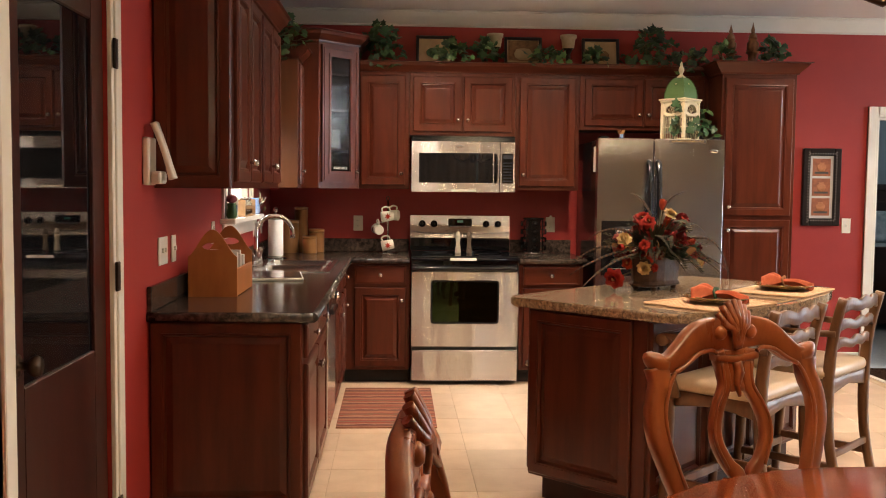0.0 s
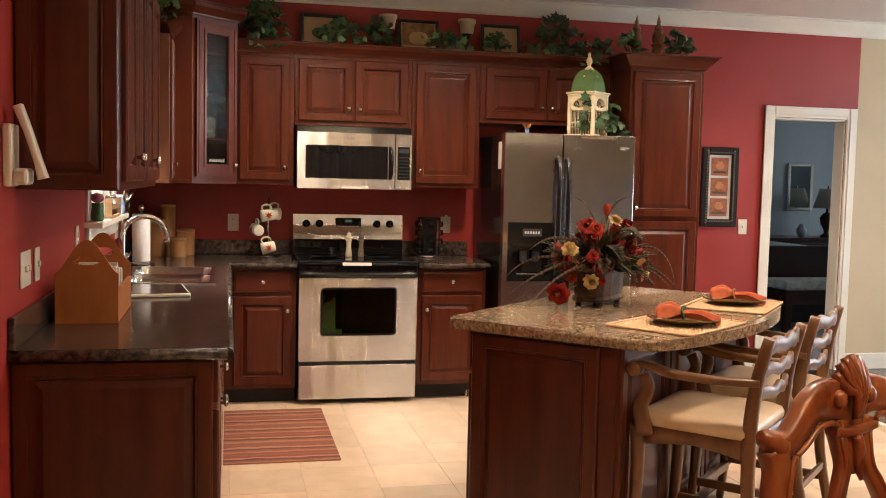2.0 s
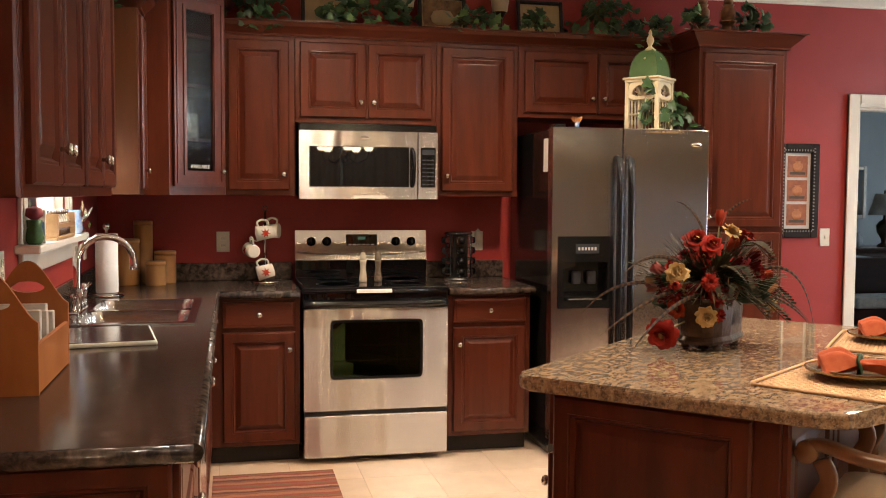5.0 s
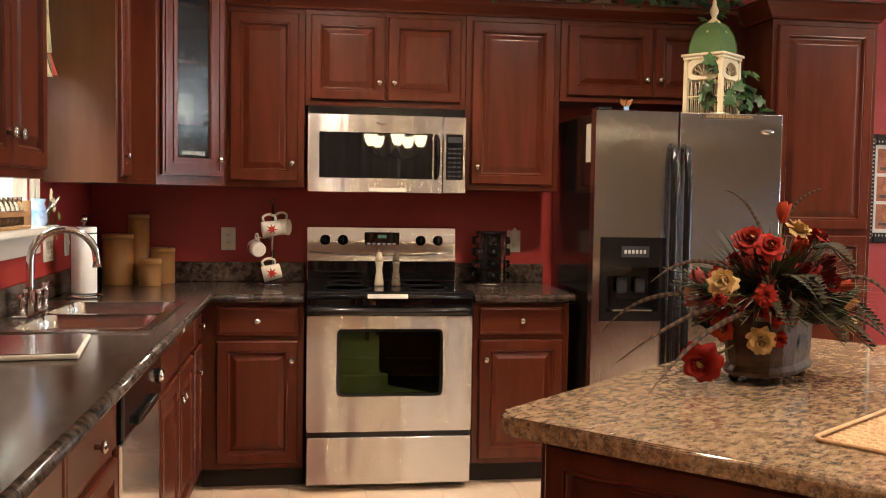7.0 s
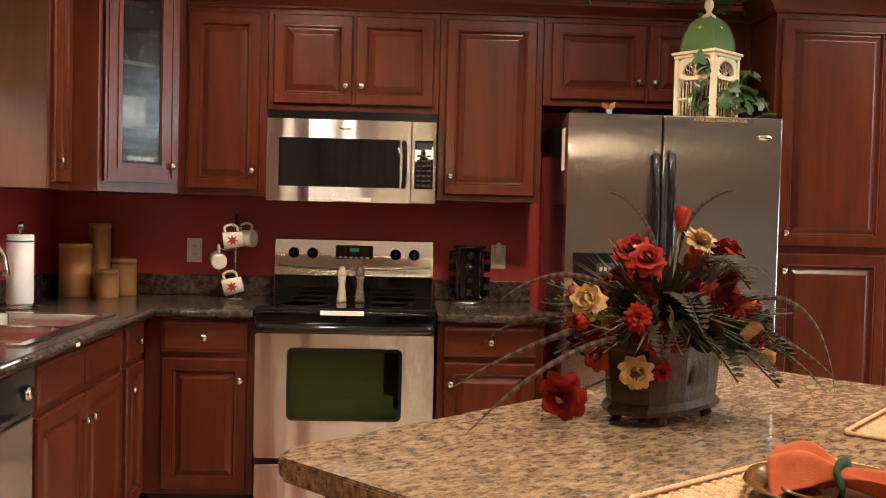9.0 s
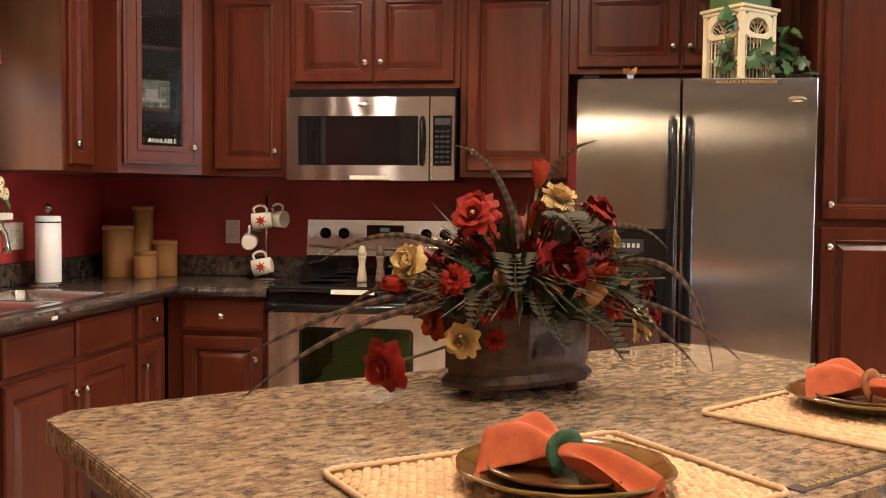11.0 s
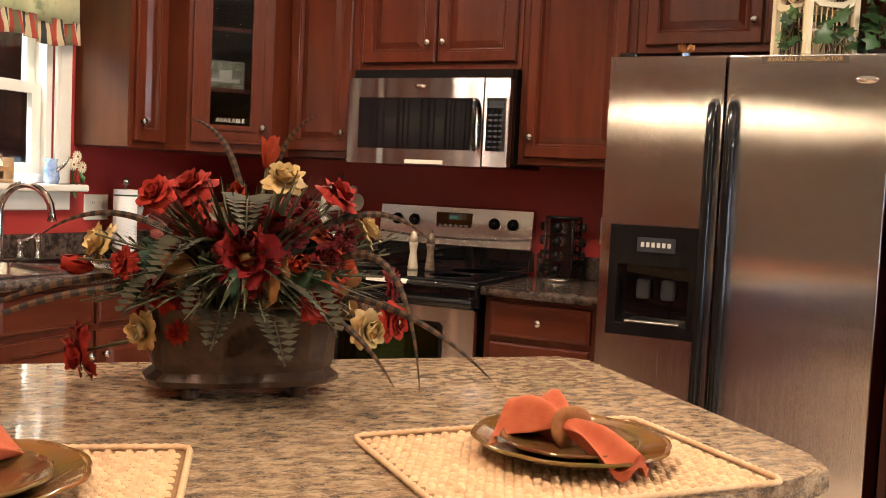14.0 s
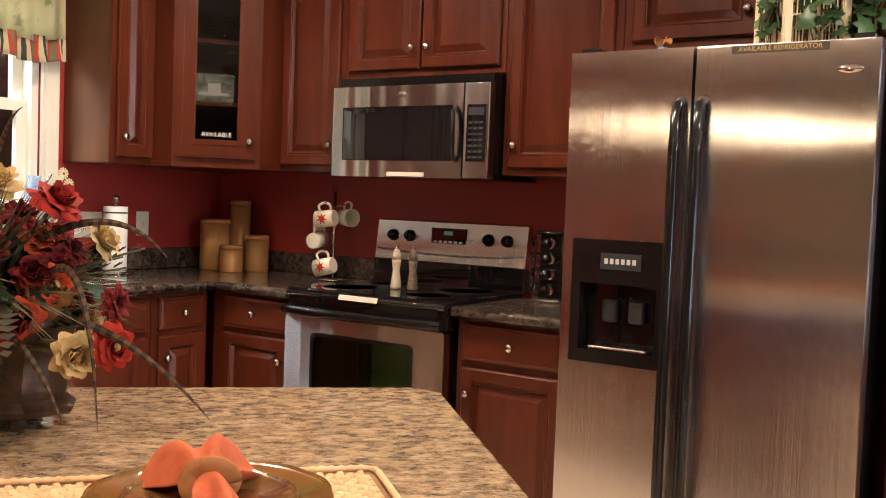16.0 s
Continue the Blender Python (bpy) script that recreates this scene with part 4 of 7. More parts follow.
# window over the sink
wy0, wy1, wz0, wz1 = WIN
wn1 = thing("window_1", pose(XW, wy0, 0, 0, 0, 90), "white double-hung window over the sink", "window", kind="structure")
W = wy1 - wy0
for x0, z0, x1, z1 in ((0.001, wz0 + 0.001, 0.035, wz1 - 0.001), (W - 0.035, wz0 + 0.001, W - 0.001, wz1 - 0.001), (0.0355, wz1 - 0.036, W - 0.0355, wz1 - 0.001), (0.0355, wz0 + 0.001, W - 0.0355, wz0 + 0.036)):
    part("frame", boxed(x0, 0.005, z0, x1, 0.11, z1, 0.002), WHITE, wn1)
mid = (wz0 + wz1) / 2 - 0.02
for y, z0, z1 in ((0.035, wz0 + 0.037, mid + 0.02), (0.070, mid - 0.02, wz1 - 0.037)):
    s = part("sash", ring_plate(rect(0.036, z0, W - 0.036, z1), rect(0.082, z0 + 0.045, W - 0.082, z1 - 0.045), y, y + 0.03), WHITE, wn1)
    part("pane", boxed(0.080, y + 0.012, z0 + 0.043, W - 0.080, y + 0.016, z1 - 0.043), GLASS, s).visible_shadow = False
for a, b in ((-0.085, -0.0005), (W + 0.0005, W + 0.085)):
    part("casing", quad_box(boxed(a, -0.018, wz0 - 0.001, b, -0.0012, wz1 + 0.085, 0.003), a + 0.015, -0.024, wz0 - 0.001, b - 0.015, -0.0185, wz1 + 0.08, 0.003), WHITE, wn1)
part("casing", boxed(0.0, -0.018, wz1, W, -0.0012, wz1 + 0.085, 0.003), WHITE, wn1)
part("sill", boxed(-0.13, -0.085, wz0 - 0.032, W + 0.13, 0.004, wz0 - 0.002, 0.007, 2), WHITE, wn1)
part("apron", boxed(-0.085, -0.020, wz0 - 0.115, W + 0.085, -0.0012, wz0 - 0.033, 0.004), WHITE, wn1)

VAL = material("cream_floral_cloth", (0.62, 0.60, 0.38), 0.9, second=(0.10, 0.16, 0.05), scale=(16, 16, 10), detail=3, lo=0.60, hi=0.70, bump=0.3, bump_scale=500)
def stripe_material(name, cols, axis, freq, rough=0.9):
    m = bpy.data.materials.new(name)
    m.use_nodes = True
    t = m.node_tree
    b = t.nodes["Principled BSDF"]
    b.inputs["Roughness"].default_value = rough
    co = t.nodes.new("ShaderNodeTexCoord")
    sp = t.nodes.new("ShaderNodeSeparateXYZ")
    t.links.new(co.outputs["Object"], sp.inputs[0])
    mu = t.nodes.new("ShaderNodeMath")
    mu.operation = "MULTIPLY"
    mu.inputs[1].default_value = freq
    t.links.new(sp.outputs[axis], mu.inputs[0])
    nz = t.nodes.new("ShaderNodeTexNoise")
    nz.inputs["Scale"].default_value = 9
    t.links.new(co.outputs["Object"], nz.inputs["Vector"])
    ad = t.nodes.new("ShaderNodeMath")
    ad.operation = "MULTIPLY_ADD"
    ad.inputs[1].default_value = 0.25
    t.links.new(nz.outputs[0], ad.inputs[0])
    t.links.new(mu.outputs[0], ad.inputs[2])
    fr_ = t.nodes.new("ShaderNodeMath")
    fr_.operation = "FRACT"
    t.links.new(ad.outputs[0], fr_.inputs[0])
    r = t.nodes.new("ShaderNodeValToRGB")
    r.color_ramp.interpolation = "CONSTANT"
    while len(r.color_ramp.elements) < len(cols):
        r.color_ramp.elements.new(0.5)
    for i, c in enumerate(cols):
        r.color_ramp.elements[i].position = i / len(cols)
        r.color_ramp.elements[i].color = (*c, 1)
    t.links.new(fr_.outputs[0], r.inputs[0])
    t.links.new(r.outputs[0], b.inputs["Base Color"])
    n = t.nodes.new("ShaderNodeTexNoise")
    n.inputs["Scale"].default_value = 350
    t.links.new(co.outputs["Object"], n.inputs["Vector"])
    bp = t.nodes.new("ShaderNodeBump")
    bp.inputs["Strength"].default_value, bp.inputs["Distance"].default_value = 0.5, 0.003
    t.links.new(n.outputs[0], bp.inputs["Height"])
    t.links.new(bp.outputs[0], b.inputs["Normal"])
    return m


STRIPES = stripe_material("striped_trim_cloth", [(0.35, 0.05, 0.03), (0.5, 0.42, 0.26), (0.04, 0.04, 0.035), (0.5, 0.42, 0.26), (0.35, 0.05, 0.03), (0.14, 0.14, 0.07)], 0, 11)
RUGM = stripe_material("striped_cotton_rug", [(0.30, 0.075, 0.045), (0.40, 0.16, 0.09), (0.26, 0.10, 0.055), (0.16, 0.05, 0.035), (0.42, 0.20, 0.12), (0.30, 0.07, 0.04), (0.22, 0.11, 0.06)], 1, 5.3)


def wavy_cloth(x0, x1, z_top, z_bot, y, amp, waves, thick=0.004, n=90, scallop=0.0):
    bm = bmesh.new()
    front, backs = [], []
    for i in range(n + 1):
        u = i / n
        col, colb = [], []
        for k in range(5):
            v = k / 4
            yy = y - amp * (0.3 + 0.7 * v) * (0.5 + 0.5 * math.sin(2 * math.pi * waves * u + 0.6 * math.sin(5 * u)))
            zz = z_top + (z_bot - z_top) * v + scallop * v * math.cos(2 * math.pi * 3 * u)
            col.append(bm.verts.new((x0 + (x1 - x0) * u, yy, zz)))
            colb.append(bm.verts.new((x0 + (x1 - x0) * u, yy + thick, zz)))
        front.append(col)
        backs.append(colb)
    for g, flip in ((front, False), (backs, True)):
        for i in range(n):
            for k in range(4):
                f = bm.faces.new((g[i][k], g[i + 1][k], g[i + 1][k + 1], g[i][k + 1]))
                f.smooth = True
    for i in range(n):
        bm.faces.new((front[i][4], front[i + 1][4], backs[i + 1][4], backs[i][4]))
        bm.faces.new((front[i][0], front[i + 1][0], backs[i + 1][0], backs[i][0]))
    return bm


tr = VAL.node_tree
trn = tr.nodes.new("ShaderNodeBsdfTranslucent")
trn.inputs[0].default_value = (0.75, 0.72, 0.5, 1)
mixs = tr.nodes.new("ShaderNodeMixShader")
mixs.inputs[0].default_value = 0.45
tr.links.new(tr.nodes["Principled BSDF"].outputs[0], mixs.inputs[1])
tr.links.new(trn.outputs[0], mixs.inputs[2])
tr.links.new(mixs.outputs[0], tr.nodes["Material Output"].inputs[0])
val = thing("window_valance", pose(XW, wy0, 0, 0, 0, 90), "cream floral valance with striped ruffle above the sink", "curtain")
part("cloth", wavy_cloth(-0.07, W + 0.075, 2.22, 1.89, -0.055, 0.035, 9, scallop=0.012), VAL, val)
part("ruffle", wavy_cloth(-0.07, W + 0.075, 1.905, 1.80, -0.062, 0.042, 15, scallop=0.012), STRIPES, val)
part("rod", sweep([(-0.085, -0.05, 2.20), (W + 0.09, -0.05, 2.20)], 0.01, 8), WHITE, val)

GLASSY = glass_material("bottle_glass", (0.85, 0.9, 0.86))
AMBER = material("spice_contents", (0.30, 0.12, 0.03), 0.6, second=(0.14, 0.06, 0.02), scale=(60, 60, 60))
PETAL_W = material("white_petals", (0.80, 0.74, 0.55), 0.7, second=(0.6, 0.5, 0.25), scale=(40, 40, 40))
GREEN = material("green_leaf", (0.030, 0.085, 0.022), 0.45, second=(0.055, 0.13, 0.035), scale=(30, 30, 30), rand=0.45)
sillz = wz0 - 0.0015
rack = thing("spice_bottle_rack", pose(XW + 0.055, -1.72, sillz, 0, 0, 90), "small wooden rack of spice bottles on window sill", "spice rack")
OAK = material("light_oak", (0.34, 0.18, 0.075), 0.45, second=(0.45, 0.26, 0.12), scale=(3, 20, 20), coat=0.15)
part("frame", quad_box(quad_box(quad_box(boxed(0, -0.03, 0, 0.40, 0.03, 0.012, 0.002), 0, -0.03, 0.0125, 0.012, 0.03, 0.10), 0.388, -0.03, 0.0125, 0.40, 0.03, 0.10), 0.012, -0.03, 0.045, 0.388, -0.024, 0.062), OAK, rack)
for i in range(7):
    b = part("bottle", lathe([(0.019, 0), (0.020, 0.005), (0.020, 0.06), (0.012, 0.075), (0.012, 0.085)], 14, at=(0.042 + i * 0.052, 0.003, 0.013)), GLASSY, rack)
    part("contents", lathe([(0.017, 0.003), (0.017, 0.05), (0, 0.051)], 12, at=(0.042 + i * 0.052, 0.003, 0.013)), AMBER, b)
    part("cap", lathe([(0.014, 0.0855), (0.014, 0.10), (0, 0.1005)], 12, at=(0.042 + i * 0.052, 0.003, 0.013)), NICKEL, b)
BLUEP = material("blue_glaze", (0.10, 0.2, 0.42), 0.25, second=(0.4, 0.48, 0.6), scale=(25, 25, 25))
sv = thing("sill_vase", pose(XW + 0.05, -1.98, sillz), "small dark green vase with pink top on sill", "vase")
part("body", lathe([(0.022, 0), (0.032, 0.02), (0.024, 0.06), (0.026, 0.085)], 16), GREEN, sv)
part("pink_bloom", lathe([(0.01, 0.0855), (0.03, 0.10), (0.026, 0.125), (0, 0.135)], 14), material("dusty_pink_bloom", (0.35, 0.09, 0.10), 0.7, second=(0.25, 0.05, 0.06), scale=(60, 60, 60)), sv)
bx = thing("sill_box", pose(XW + 0.045, -1.86, sillz, 0, 0, 12), "small white printed box on window sill", "box")
part("carton", boxed(-0.02, -0.035, 0, 0.02, 0.035, 0.12, 0.002), PLASTIC, bx)
part("print_bar", boxed(-0.015, -0.0362, 0.03, 0.015, -0.0352, 0.075), BLUEP, bx)
pitcher = thing("sill_pitcher", pose(XW + 0.05, -1.10, sillz), "small white pitcher with blue band on sill", "pitcher")
part("body", lathe([(0.026, 0), (0.034, 0.02), (0.030, 0.06), (0.022, 0.085), (0.027, 0.105), (0.024, 0.104), (0.019, 0.085), (0, 0.03)], 18), BLUEP, pitcher)
part("spout", sweep([(0.02, 0, 0.05), (0.05, 0.02, 0.08), (0.07, 0.03, 0.115)], [0.010, 0.007, 0.005], 8), NICKEL, pitcher)
sd = thing("sill_flower", pose(XW + 0.05, -0.985, sillz), "white daisies with trailing leaves on sill", "flowers")
for dx, dy, dz in ((0.01, 0.01, 0.12), (0.03, -0.03, 0.085), (0.015, 0.035, 0.075)):
    part("stem", sweep([(0, 0, 0), (dx * 0.5, dy * 0.5, dz * 0.6), (dx, dy, dz)], 0.002, 6), GREEN, sd)
    bm = bmesh.new()
    for i in range(12):
        a = 2 * math.pi * i / 12
        c, s = math.cos(a), math.sin(a)
        p = [bm.verts.new((dx + 0.005 + e, dy + r * math.cos(a + o), dz + r * math.sin(a + o))) for r, o, e in ((0.006, -0.3, 0.004), (0.024, -0.2, 0.0), (0.028, 0, -0.002), (0.024, 0.2, 0.0), (0.006, 0.3, 0.004))]
        bm.faces.new(p)
    part("blossom", bm, PETAL_W, sd)
for i in range(7):
    bm = bmesh.new()
    a = i * 0.9
    c = Vector((0.02 + 0.02 * math.cos(a), 0.03 * math.sin(a), 0.055 - 0.014 * i))
    v = [bm.verts.new(c + Vector(q)) for q in ((0, 0, 0), (0.008, 0.013, -0.008), (0.012, 0, -0.032), (0.008, -0.013, -0.008))]
    bm.faces.new(v)
    part("leaf", bm, GREEN, sd)

# sink, tap
sink = thing("sink", pose(0, 0, 0), "double-bowl stainless steel drop-in sink", "sink")
SINKM = material("satin_sink_steel", (0.72, 0.71, 0.68), 0.17, metal=1, second=(0.62, 0.60, 0.57), scale=(40, 4, 40))
rim = bmesh.new()
x0, x1, y0, y1 = SX0 - 0.02, SX1 + 0.02, SY0 - 0.02, SY1 + 0.02
bowls = ((SX0 + 0.075, -1.795, SX1 - 0.012, -1.415), (SX0 + 0.075, -1.385, SX1 - 0.012, -1.005))
zt = ZC + 0.006
for a, b, c, d in ((x0, y0, bowls[0][0], y1), (bowls[0][2], y0, x1, y1), (bowls[0][0], y0, bowls[0][2], bowls[0][1]), (bowls[0][0], bowls[0][3], bowls[0][2], bowls[1][1]), (bowls[0][0], bowls[1][3], bowls[0][2], y1)):
    quad_box(rim, a, b, ZC + 0.0005, c, d, zt)
part("rim", rim, SINKM, sink)
for bx0, by0, bx1, by1 in bowls:
    bm = bmesh.new()
    rings = []
    for ins, z in ((0, zt - 0.001), (0.006, ZC - 0.02), (0.014, ZC - 0.15), (0.04, ZC - 0.185)):
        rings.append([bm.verts.new((px, py, z)) for px, py in rounded_slab(bx0 + ins, by0 + ins, bx1 - ins, by1 - ins, 0.05, 5)])
    for a, b in zip(rings, rings[1:]):
        for k in range(len(a)):
            f = bm.faces.new((a[k], a[(k + 1) % len(a)], b[(k + 1) % len(a)], b[k]))
            f.smooth = True
    bm.faces.new(rings[-1])
    bw = part("bowl", bm, SINKM, sink)
    part("drain", lathe([(0.045, 0), (0.045, 0.004), (0.02, 0.003), (0, 0.002)], 20, at=((bx0 + bx1) / 2, (by0 + by1) / 2, ZC - 0.1845)), CHROME, bw)
fx, fy = SX0 + 0.025, -1.40
tap = thing("faucet", pose(fx, fy, zt + 0.0005), "chrome gooseneck faucet with cross handles and sprayer", "faucet")
part("base", boxed(-0.025, -0.13, 0, 0.025, 0.13, 0.008, 0.003), CHROME, tap)
part("spout", sweep([(0, 0, 0.008), (0, 0, 0.10), (0.002, 0, 0.20)] + [(0.11 - 0.108 * math.cos(a), 0.02 * a, 0.20 + 0.105 * math.sin(a)) for a in [math.pi * i / 10 for i in range(1, 10)]] + [(0.218, 0.06, 0.19), (0.219, 0.06, 0.165)], [0.019, 0.015] + [0.0145] * 10 + [0.0145, 0.018], 12, up=(0, 1, 0)), CHROME, tap)
for y in (-0.10, 0.10):
    h = part("handle", lathe([(0.020, 0.008), (0.013, 0.02), (0.011, 0.045), (0.017, 0.052), (0.012, 0.065), (0.015, 0.075), (0, 0.082)], 16, at=(0, y, 0)), CHROME, tap)
    part("lever", sweep([(0, y, 0.07), (0.02, y * 1.35, 0.085), (0.03, y * 1.6, 0.10)], [0.006, 0.006, 0.008], 8), CHROME, h)
part("sprayer", lathe([(0.018, 0.008), (0.012, 0.02), (0.011, 0.05), (0.016, 0.07), (0.014, 0.10), (0, 0.105)], 14, at=(0.0, 0.19, -0.006)), CHROME, tap)

# things on the sink counter
TOWEL = material("paper_towel", (0.80, 0.78, 0.74), 0.95, second=(0.74, 0.72, 0.68), scale=(20, 20, 20), bump=0.5, bump_scale=220)
pt = thing("paper_towel_holder", pose(-1.31, -0.76, ZC), "white paper towel roll on chrome holder", "paper towels")
part("base", lathe([(0.078, 0), (0.078, 0.006), (0.07, 0.012), (0.012, 0.016), (0.0, 0.017)], 28), CHROME, pt)
part("roll", lathe([(0.051, 0.018), (0.052, 0.02), (0.052, 0.296), (0.050, 0.298), (0.020, 0.298), (0.020, 0.29)], 32), TOWEL, pt)
part("print_band", lathe([(0.0523, 0.268), (0.0523, 0.275)], 32), GREEN, pt)
part("finial", lathe([(0.006, 0.25), (0.006, 0.315), (0.016, 0.322), (0.018, 0.335), (0.010, 0.348), (0, 0.351)], 16), NICKEL, pt)
PINE = material("light_pine", (0.36, 0.16, 0.05), 0.3, second=(0.47, 0.24, 0.085), scale=(14, 14, 3), coat=0.3, rough_var=0.08)
for x, y, r, h in ((-1.285, -0.185, 0.073, 0.245), (-1.20, -0.10, 0.050, 0.34), (-1.125, -0.235, 0.053, 0.128), (-1.085, -0.10, 0.058, 0.175)):
    c = thing("wooden_canister", pose(x, y, ZC), "round varnished light wood canister in the corner", "canister", "wooden canisters")
    part("body", lathe([(r * 0.97, 0), (r, 0.004), (r, h - 0.022)], 30), PINE, c)
    part("lid", lathe([(r * 1.02, h - 0.0215), (r * 1.02, h - 0.004), (r * 0.98, h), (r * 0.3, h + 0.001), (0, h + 0.0012)], 30), PINE, c)


def board_outline(w, h, arch, n=96):
    """A board w wide with a rounded hand-hold on top, and the oval hole in it."""
    outer, inner = [], []
    for i in range(n):
        a = 2 * math.pi * i / n
        c, s = math.cos(a), math.sin(a)
        k = 1 / max(abs(c), abs(s))
        x, z = c * k * w / 2, h / 2 + s * k * h / 2
        if z > h * 0.72:
            q = min(1.0, abs(2 * x / w))
            z = h * 0.72 + (z - h * 0.72) * 0.4 + (arch + 0.6 * 0.28 * h) * (0.5 + 0.5 * math.cos(math.pi * q)) ** 0.75 if z > h - 1e-6 else h * 0.72 + (z - h * 0.72) * 0.4
        outer.append((x, z))
        inner.append((c * 0.045, h + arch * 0.12 + s * 0.016))
    return outer, inner


ORANGE_WOOD = material("honey_pine", (0.34, 0.105, 0.024), 0.42, second=(0.43, 0.15, 0.038), scale=(12, 12, 2.5), coat=0.2, rough_var=0.05)
cad = thing("wooden_caddy", pose(-1.297, -2.85, ZC), "honey coloured wooden caddy with handle cutouts", "caddy")
o, inn = board_outline(0.215, 0.215, 0.085)
for y in (-0.225, 0.213):
    part("end_board", ring_plate(o, inn, y, y + 0.012), ORANGE_WOOD, cad)
for x in (-0.107, 0.095):
    part("side_board", boxed(x, -0.2125, 0.002, x + 0.012, 0.2125, 0.125, 0.002), ORANGE_WOOD, cad)
part("base", boxed(-0.0945, -0.2125, 0.0, 0.0945, 0.2125, 0.01), ORANGE_WOOD, cad)
CASE_EDGE = material("pale_paper_card", (0.66, 0.63, 0.58), 0.5, second=(0.55, 0.50, 0.44), scale=(30, 30, 30))
for i, y in enumerate((-0.15, -0.105, -0.05, 0.01, 0.05, 0.10, 0.15)):
    j = thing("paper_packet", pose(-1.297, -2.85 + y, ZC + 0.0105, 4 - 3 * (i % 3)), "white paper packet standing in the caddy", "packet", "packets in the caddy")
    part("sheet", boxed(-0.075, -0.012, 0, 0.082 - 0.012 * (i % 2), 0.012, 0.155 + 0.012 * (i % 3), 0.002), CASE_EDGE, j)
    part("print_bar", boxed(-0.05, -0.0128, 0.10, 0.05, -0.0121, 0.125), GREY_PRINT, j)
tray = thing("counter_tray", pose(-1.13, -2.16, ZC + 0.001, 0, 0, 8), "white and steel chopping tray beside the sink", "tray")
part("tray_body", boxed(-0.14, -0.19, 0.0, 0.14, 0.19, 0.014, 0.005, 2), PLASTIC, tray)
part("tray_inset", boxed(-0.131, -0.181, 0.0125, 0.131, 0.181, 0.0165), SINKM, tray)
lab = thing("counter_label", pose(XC + 0.0202, -1.62, 0.884), "tiny white label on worktop edge", "label")
part("sticker", boxed(0, -0.018, -0.006, 0.001, 0.018, 0.006), PLASTIC, lab)

# mug tree
CERAM = material("cream_glaze", (0.74, 0.69, 0.58), 0.18, second=(0.69, 0.63, 0.52), scale=(18, 18, 18), coat=0.4)
REDG = material("red_leaf_glaze", (0.45, 0.03, 0.02), 0.25, second=(0.3, 0.05, 0.02), scale=(60, 60, 60))
mt = thing("mug_tree", pose(-0.545, -0.17, ZC), "dark wire mug tree on the counter", "mug tree")
part("base", lathe([(0.075, 0), (0.078, 0.004), (0.075, 0.008), (0.06, 0.008)], 24), CHROME, mt)
part("base_bars", sweep([(-0.07, 0, 0.006), (0.07, 0, 0.006)], 0.004, 6, sweep([(0, -0.07, 0.006), (0, 0.07, 0.006)], 0.004, 6)), CHROME, mt)
part("post", sweep([(0, 0, 0.0), (0, 0, 0.40)], 0.0065, 8), CHROME, mt)
part("top_loop", sweep([(0.0 + 0.012 * math.cos(a), 0, 0.412 + 0.014 * math.sin(a)) for a in [2 * math.pi * i / 14 for i in range(15)]], 0.003, 6, up=(0, 1, 0)), BRONZE, mt)


def mug(m):
    t = thing("mug", m, "cream mug with red maple leaf hanging on tree", "mug", "mugs on the tree")
    part("cup", lathe([(0.030, 0), (0.036, 0.003), (0.041, 0.09), (0.0385, 0.09), (0.033, 0.006), (0, 0.005)], 24), CERAM, t)
    part("handle", sweep([(0.038, 0, 0.075), (0.062, 0, 0.078), (0.072, 0, 0.05), (0.060, 0, 0.022), (0.036, 0, 0.020)], 0.006, 8, up=(0, 1, 0), smooth=4), CERAM, t)
    bm = bmesh.new()
    for i in range(7):
        a = 2 * math.pi * i / 7
        v = []
        for r, o in ((0.012, -0.45), (0.029, 0.0), (0.012, 0.45), (0.0, 0.0)):
            th, z = r * math.cos(a + o), 0.048 + r * math.sin(a + o)
            v.append(bm.verts.new((0.0412 * math.sin(th / 0.039) * 1.0, -0.0412 * math.cos(th / 0.039), z)))
        bm.faces.new(v)
    part("leaf_print", bm, REDG, t)
    return t


for dx, dy, z, ang, tilt in ((-0.005, -0.052, 0.285, 10, -8), (-0.075, -0.030, 0.175, -75, 6), (-0.002, -0.055, 0.075, 6, -14), (0.035, 0.045, 0.285, 160, 0)):
    mug(pose(-0.545 + dx, -0.17 + dy, ZC + z, 0, 0, ang) @ pose(0.045, 0, 0, 0, -90 + tilt, 0))
    part("hook", sweep([(0, 0, z + 0.05), (dx * 0.6, dy * 0.7, z + 0.055), (dx * 1.05, dy * 1.15, z + 0.066)], 0.0035, 6), CHROME, mt)

